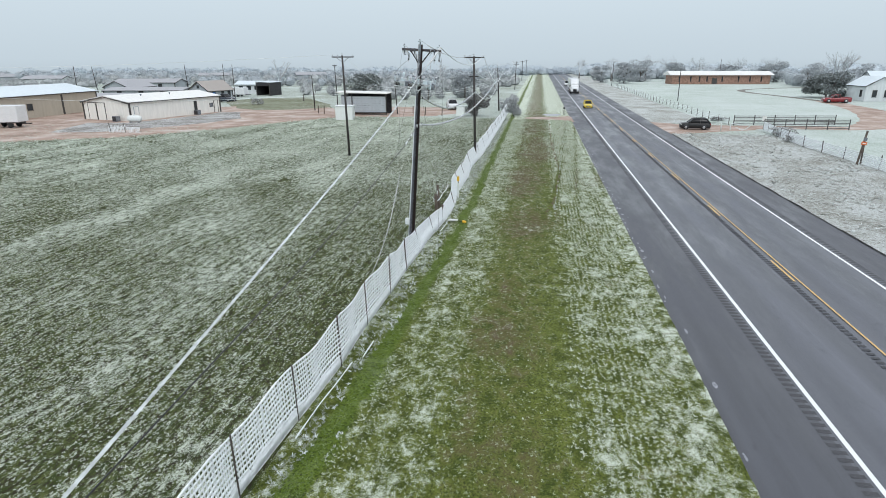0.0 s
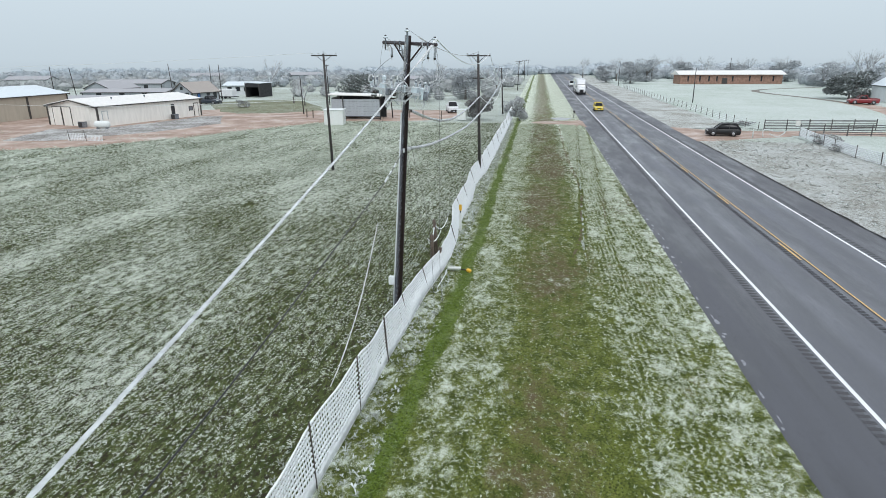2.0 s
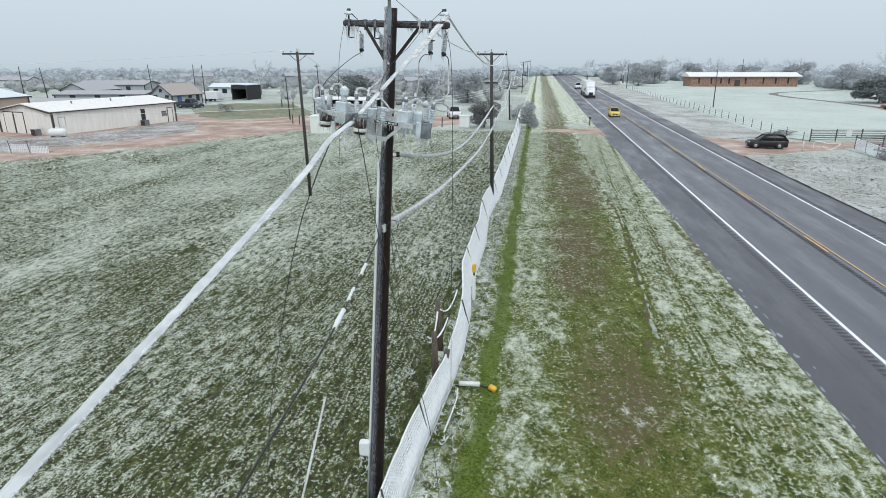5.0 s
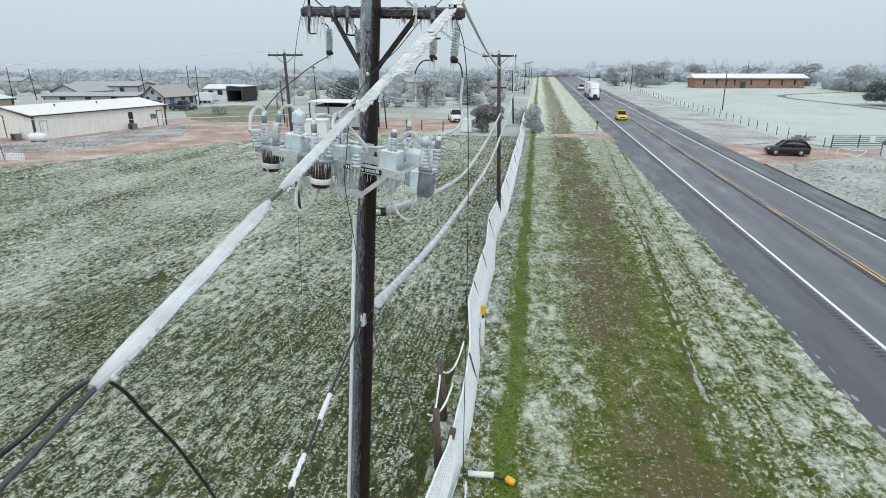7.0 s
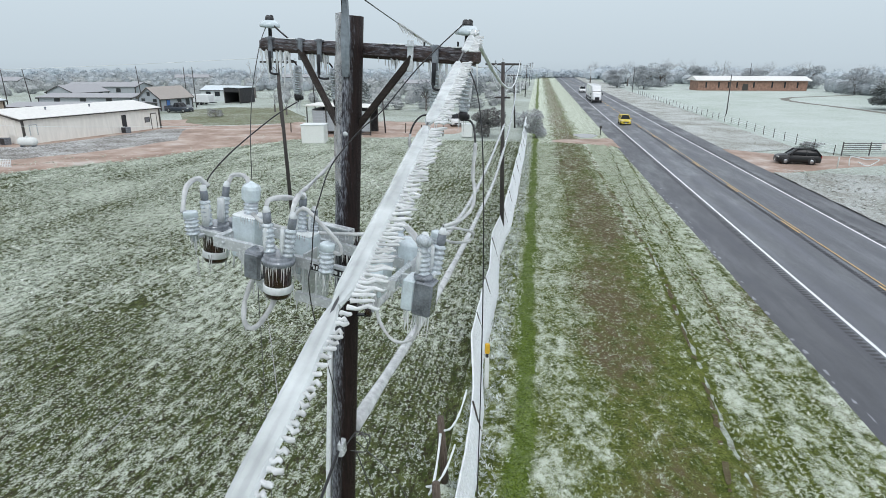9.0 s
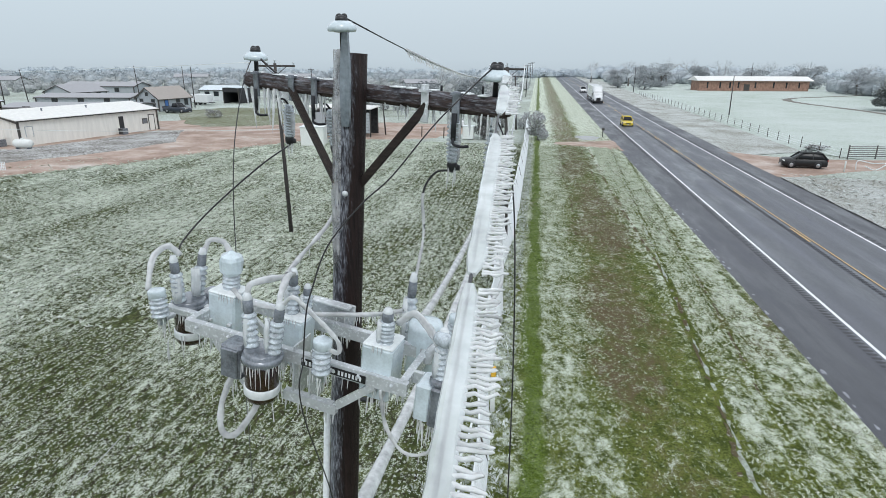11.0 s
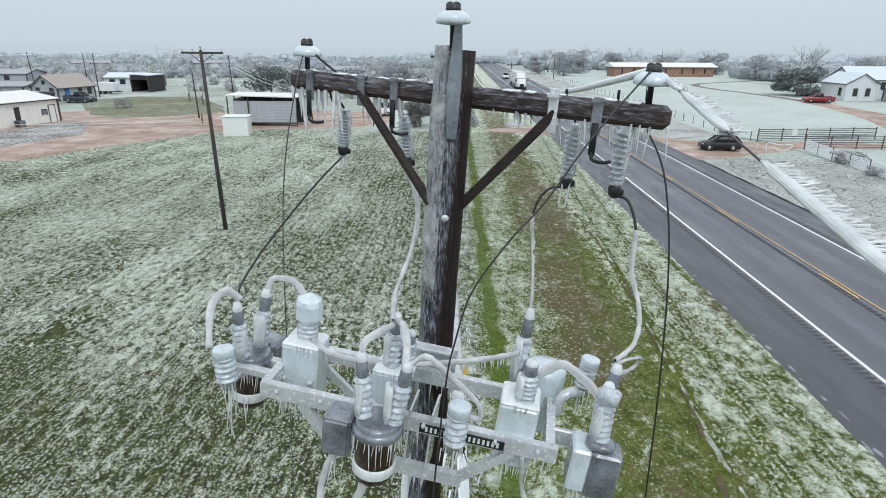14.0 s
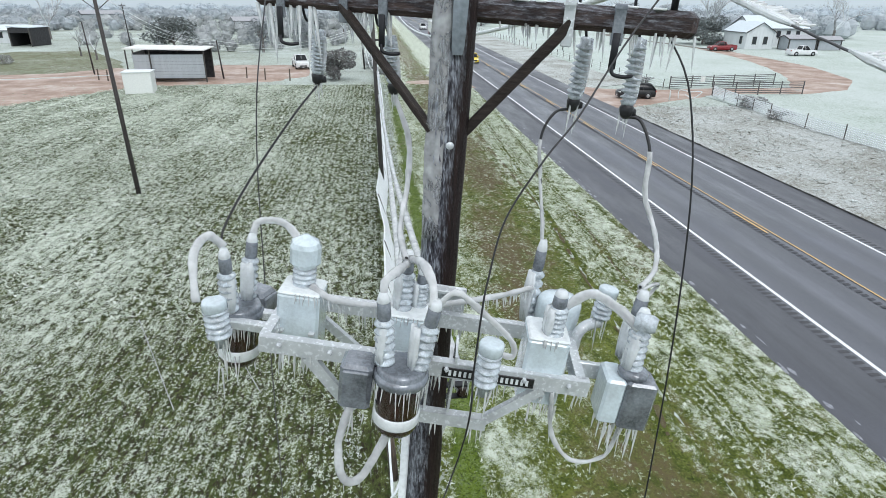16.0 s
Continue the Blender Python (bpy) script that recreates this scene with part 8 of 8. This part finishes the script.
def rows_of(g, x0, x1, y0, y1, pitch, step, loose=0.22):
    """Places along drilled rows that run beside the road."""
    nx, ny = int((x1 - x0) / pitch), int((y1 - y0) / step)
    x = x0 + pitch * (np.repeat(np.arange(nx), ny) + 0.5) + g.normal(0, pitch * loose, nx * ny)
    y = y0 + step * (np.tile(np.arange(ny), nx) + g.random(nx * ny))
    return np.clip(x, x0, x1), y


def rise_of(fn, x, y):
    return np.c_[x, y, np.array([fn(a, b) for a, b in zip(x.tolist(), y.tolist())])]


def blotch(x, y, fx, fy, seed):
    return np.array([noise.noise((a * fx, b * fy, seed)) for a, b in zip(x.tolist(), y.tolist())])


M_gfrost = leafy("frosted_blade", (0.30, 0.35, 0.25), (0.56, 0.61, 0.52), (0.70, 0.74, 0.68), 0.25)
M_ggreen = leafy("green_blade", (0.065, 0.100, 0.014), (0.19, 0.235, 0.060), (0.38, 0.43, 0.32), 0.14)
M_gverge = leafy("frosted_verge_blade", (0.28, 0.34, 0.20), (0.53, 0.59, 0.46), (0.68, 0.72, 0.62), 0.30)
M_gdull = leafy("dull_blade", (0.10, 0.125, 0.045), (0.24, 0.275, 0.135), (0.46, 0.51, 0.38), 0.25)
M_glush = leafy("lush_blade", (0.060, 0.105, 0.006), (0.14, 0.20, 0.022), (0.30, 0.38, 0.22), 0.06)
M_gweed = leafy("frosted_weed", (0.16, 0.18, 0.13), (0.42, 0.47, 0.42), (0.68, 0.73, 0.71), 0.45)
M_gpale = leafy("pale_dead_grass", (0.20, 0.185, 0.15), (0.36, 0.36, 0.31), (0.60, 0.64, 0.63), 0.55)

gr = np.random.default_rng(1)
frosted, shoots, sz_f, sz_s = [], [], [], []
for x0, x1, y0, y1, pitch, step, size in ((-30, -7.3, 4, 46, 0.165, 0.105, 0.064), (-46, -30, 4, 46, 0.23, 0.17, 0.10), (-46, -7.0, 46, 72, 0.26, 0.24, 0.15), (-46, -7.0, 72, 104, 0.38, 0.40, 0.22), (-84, -46, 22, 84, 0.38, 0.42, 0.24)):
    x, y = rows_of(gr, x0, x1, y0, y1, pitch, step, 0.16)
    big = blotch(x, y, 0.09, 0.05, 3.0)
    mid = 0.40 * blotch(x, y, 0.8, 0.35, 8.0) + 1.0 * blotch(x, y, 3.6, 0.8, 5.0)
    head = np.clip((x + 19) / 11, 0, 1)                 # the headland beside the fence keeps less frost
    far = np.clip((y - 20) / 50, 0, 1)
    level = 0.86 + 0.26 * far - 0.26 * head + 0.30 * big + 0.60 * mid
    roll = 0.24 + 0.52 * gr.random(len(x))
    stand = mid + 0.6 * big + gr.normal(0, 0.18, len(x)) > -0.50   # gaps of bare soil
    p = rise_of(field_z, x, y)
    is_f = (roll < level) & stand
    is_s = (roll >= level) & stand & (gr.random(len(x)) < 0.75)
    frosted.append(p[is_f]), sz_f.append(np.full(is_f.sum(), size)), shoots.append(p[is_s]), sz_s.append(np.full(is_s.sum(), size * 0.9))
mops("wheat_tufts", np.concatenate(frosted), np.concatenate(sz_f), 8, M_gfrost, "frosted tufts of winter wheat", 2, 0.5, 0.16)
mops("wheat_shoots", np.concatenate(shoots), np.concatenate(sz_s), 6, M_ggreen, "green shoots of winter wheat", 3, 0.5, 0.16)

def run_x(y):
    """The winding bright green run between fence and mown strip."""
    return -6.05 + 1.25 * np.interp(y, (8, 11.8, 19.5, 29.6, 39.2, 56), (0.0, 0.15, 0.52, 0.80, 0.93, 0.85)) + 0.30 * blotch(np.zeros(len(y)), y, 1.0, 0.33, 2.0)


# the verge: a thick frosted band beside the road, a mown strip with thin tufts, a frosted band and weeds by the fence
def verge_tufts(name, x0, x1, y0, y1, pitch, step, keep, size, blades, material, label, seed, wander=0.0, rise=0.55, loose=0.30):
    g = np.random.default_rng(seed)
    x, y = rows_of(g, x0, x1, y0, y1, pitch, step, loose)
    if wander:
        x = np.clip(x + wander * blotch(np.full(len(x), 2.0), y, 1.0, 0.16, 7.0), -6.85, 4.9)
    share = keep(x, y) - 1.2 * (np.abs(x - run_x(y)) < 0.30 + 0.28 * blotch(x, y, 0.6, 0.7, 9.0)) * (material is not M_ggreen) + 0.5 * blotch(x, y, 1.1, 0.6, float(seed)) + 0.18 * blotch(x, y, 0.25, 0.12, 40.0 + seed)
    ok = g.random(len(x)) < share
    p = rise_of(verge_z, x[ok], y[ok])
    return mops(name, p, size * (0.8 + 0.5 * np.clip((p[:, 1] - 20) / 80, 0, 1)), blades, material, label, seed, rise)


def rutless(x, y):
    """No tufts stand in the wheel ruts."""
    a = np.interp(y, (38.5, 42.1, 48.9, 54.5, 63, 75, 101), (0.2, 0.8, 1.26, 1.64, 1.5, 1.25, 1.3))
    return np.where((y > 37) & (np.abs(x - a) < 0.2), -1.0, 0.0)


verge_tufts("verge_frost_grass", 0.7, 4.78, 2, 103, 0.215, 0.125, lambda x, y: 0.95 - 0.7 * np.clip((1.7 - x) / 0.8, 0, 1) + rutless(x, y), 0.105, 10, M_gverge, "frosted grass tufts on the verge", 4, 0.12, 0.55, 0.17)
verge_tufts("verge_frost_band", -5.6, -2.2, 2, 103, 0.13, 0.15, lambda x, y: 0.72 - 0.70 * np.clip((x + 3.3) / 1.1, 0, 1) + 0.2 * np.clip((y - 25) / 20, 0, 1), 0.078, 8, M_gverge, "frosted grass beside the mown strip", 5, 0.5)
verge_tufts("verge_grass", -2.6, 1.2, 2, 103, 0.19, 0.21, lambda x, y: 0.22 + 0 * x + rutless(x, y), 0.075, 7, M_gverge, "short frosted grass on the mown strip", 6, 0.0, 0.35)
verge_tufts("verge_dull_grass", -5.4, 1.3, 2, 103, 0.15, 0.18, lambda x, y: 0.60 + rutless(x, y), 0.075, 7, M_gdull, "short dull frosted grass on the mown strip", 14, 0.0, 0.4)
verge_tufts("verge_green", -4.9, 4.6, 2, 103, 0.20, 0.22, lambda x, y: 0.40 - 0.25 * np.clip((x - 1.0) / 0.6, 0, 1) + rutless(x, y), 0.08, 7, M_ggreen, "short green grass on the mown strip", 7, 0.0, 0.35)
gr = np.random.default_rng(8)
x, y = rows_of(gr, -0.30, 0.30, 4, 100, 0.10, 0.14, 0.3)
x = x * (1 + 0.9 * blotch(np.zeros(len(y)), y, 1.0, 0.7, 9.0)) + run_x(y)
mops("bright_green_grass", rise_of(verge_z, x, y), 0.07, 6, M_glush, "bright green grass in the wheel hollow", 8, 0.4)
verge_tufts("road_lip_grass", 4.74, 4.98, 2, 103, 0.10, 0.14, lambda x, y: 0.65 + 0 * x, 0.11, 6, M_gdull, "green grass lip along the asphalt", 9)
verge_tufts("fence_weeds", -6.7, -5.5, 2, 105, 0.15, 0.18, lambda x, y: 0.66 + 0 * x, 0.13, 10, M_gweed, "frosted tall weeds along the fence", 10, 0.2, 0.8)
gr = np.random.default_rng(11)
x, y = rows_of(gr, -8.0, -7.1, 8, 100, 0.24, 0.3)
ok = blotch(x, y, 0.7, 0.5, 4.0) > 0.0
mops("field_edge_weeds", rise_of(field_z, x[ok], y[ok]), 0.13, 9, M_gweed, "frosted weeds on the field side of the fence", 11, 0.8)
x, y = rows_of(gr, 18.2, 30.5, 25, 88, 0.42, 0.46, 0.4)
ok = gr.random(len(x)) < 0.5 + 0.7 * blotch(x, y, 0.5, 0.35, 6.0)
mops("right_verge_grass", rise_of(lambda a, b: 0.06 * noise.noise((a * 0.5, b * 0.4, 5)) - 0.03 * math.exp(-((a - 21.5) / 2.2) ** 2) + 0.04, x[ok], y[ok]), 0.22, 7, M_gpale, "frosted dead grass on the far verge", 12, 0.4)
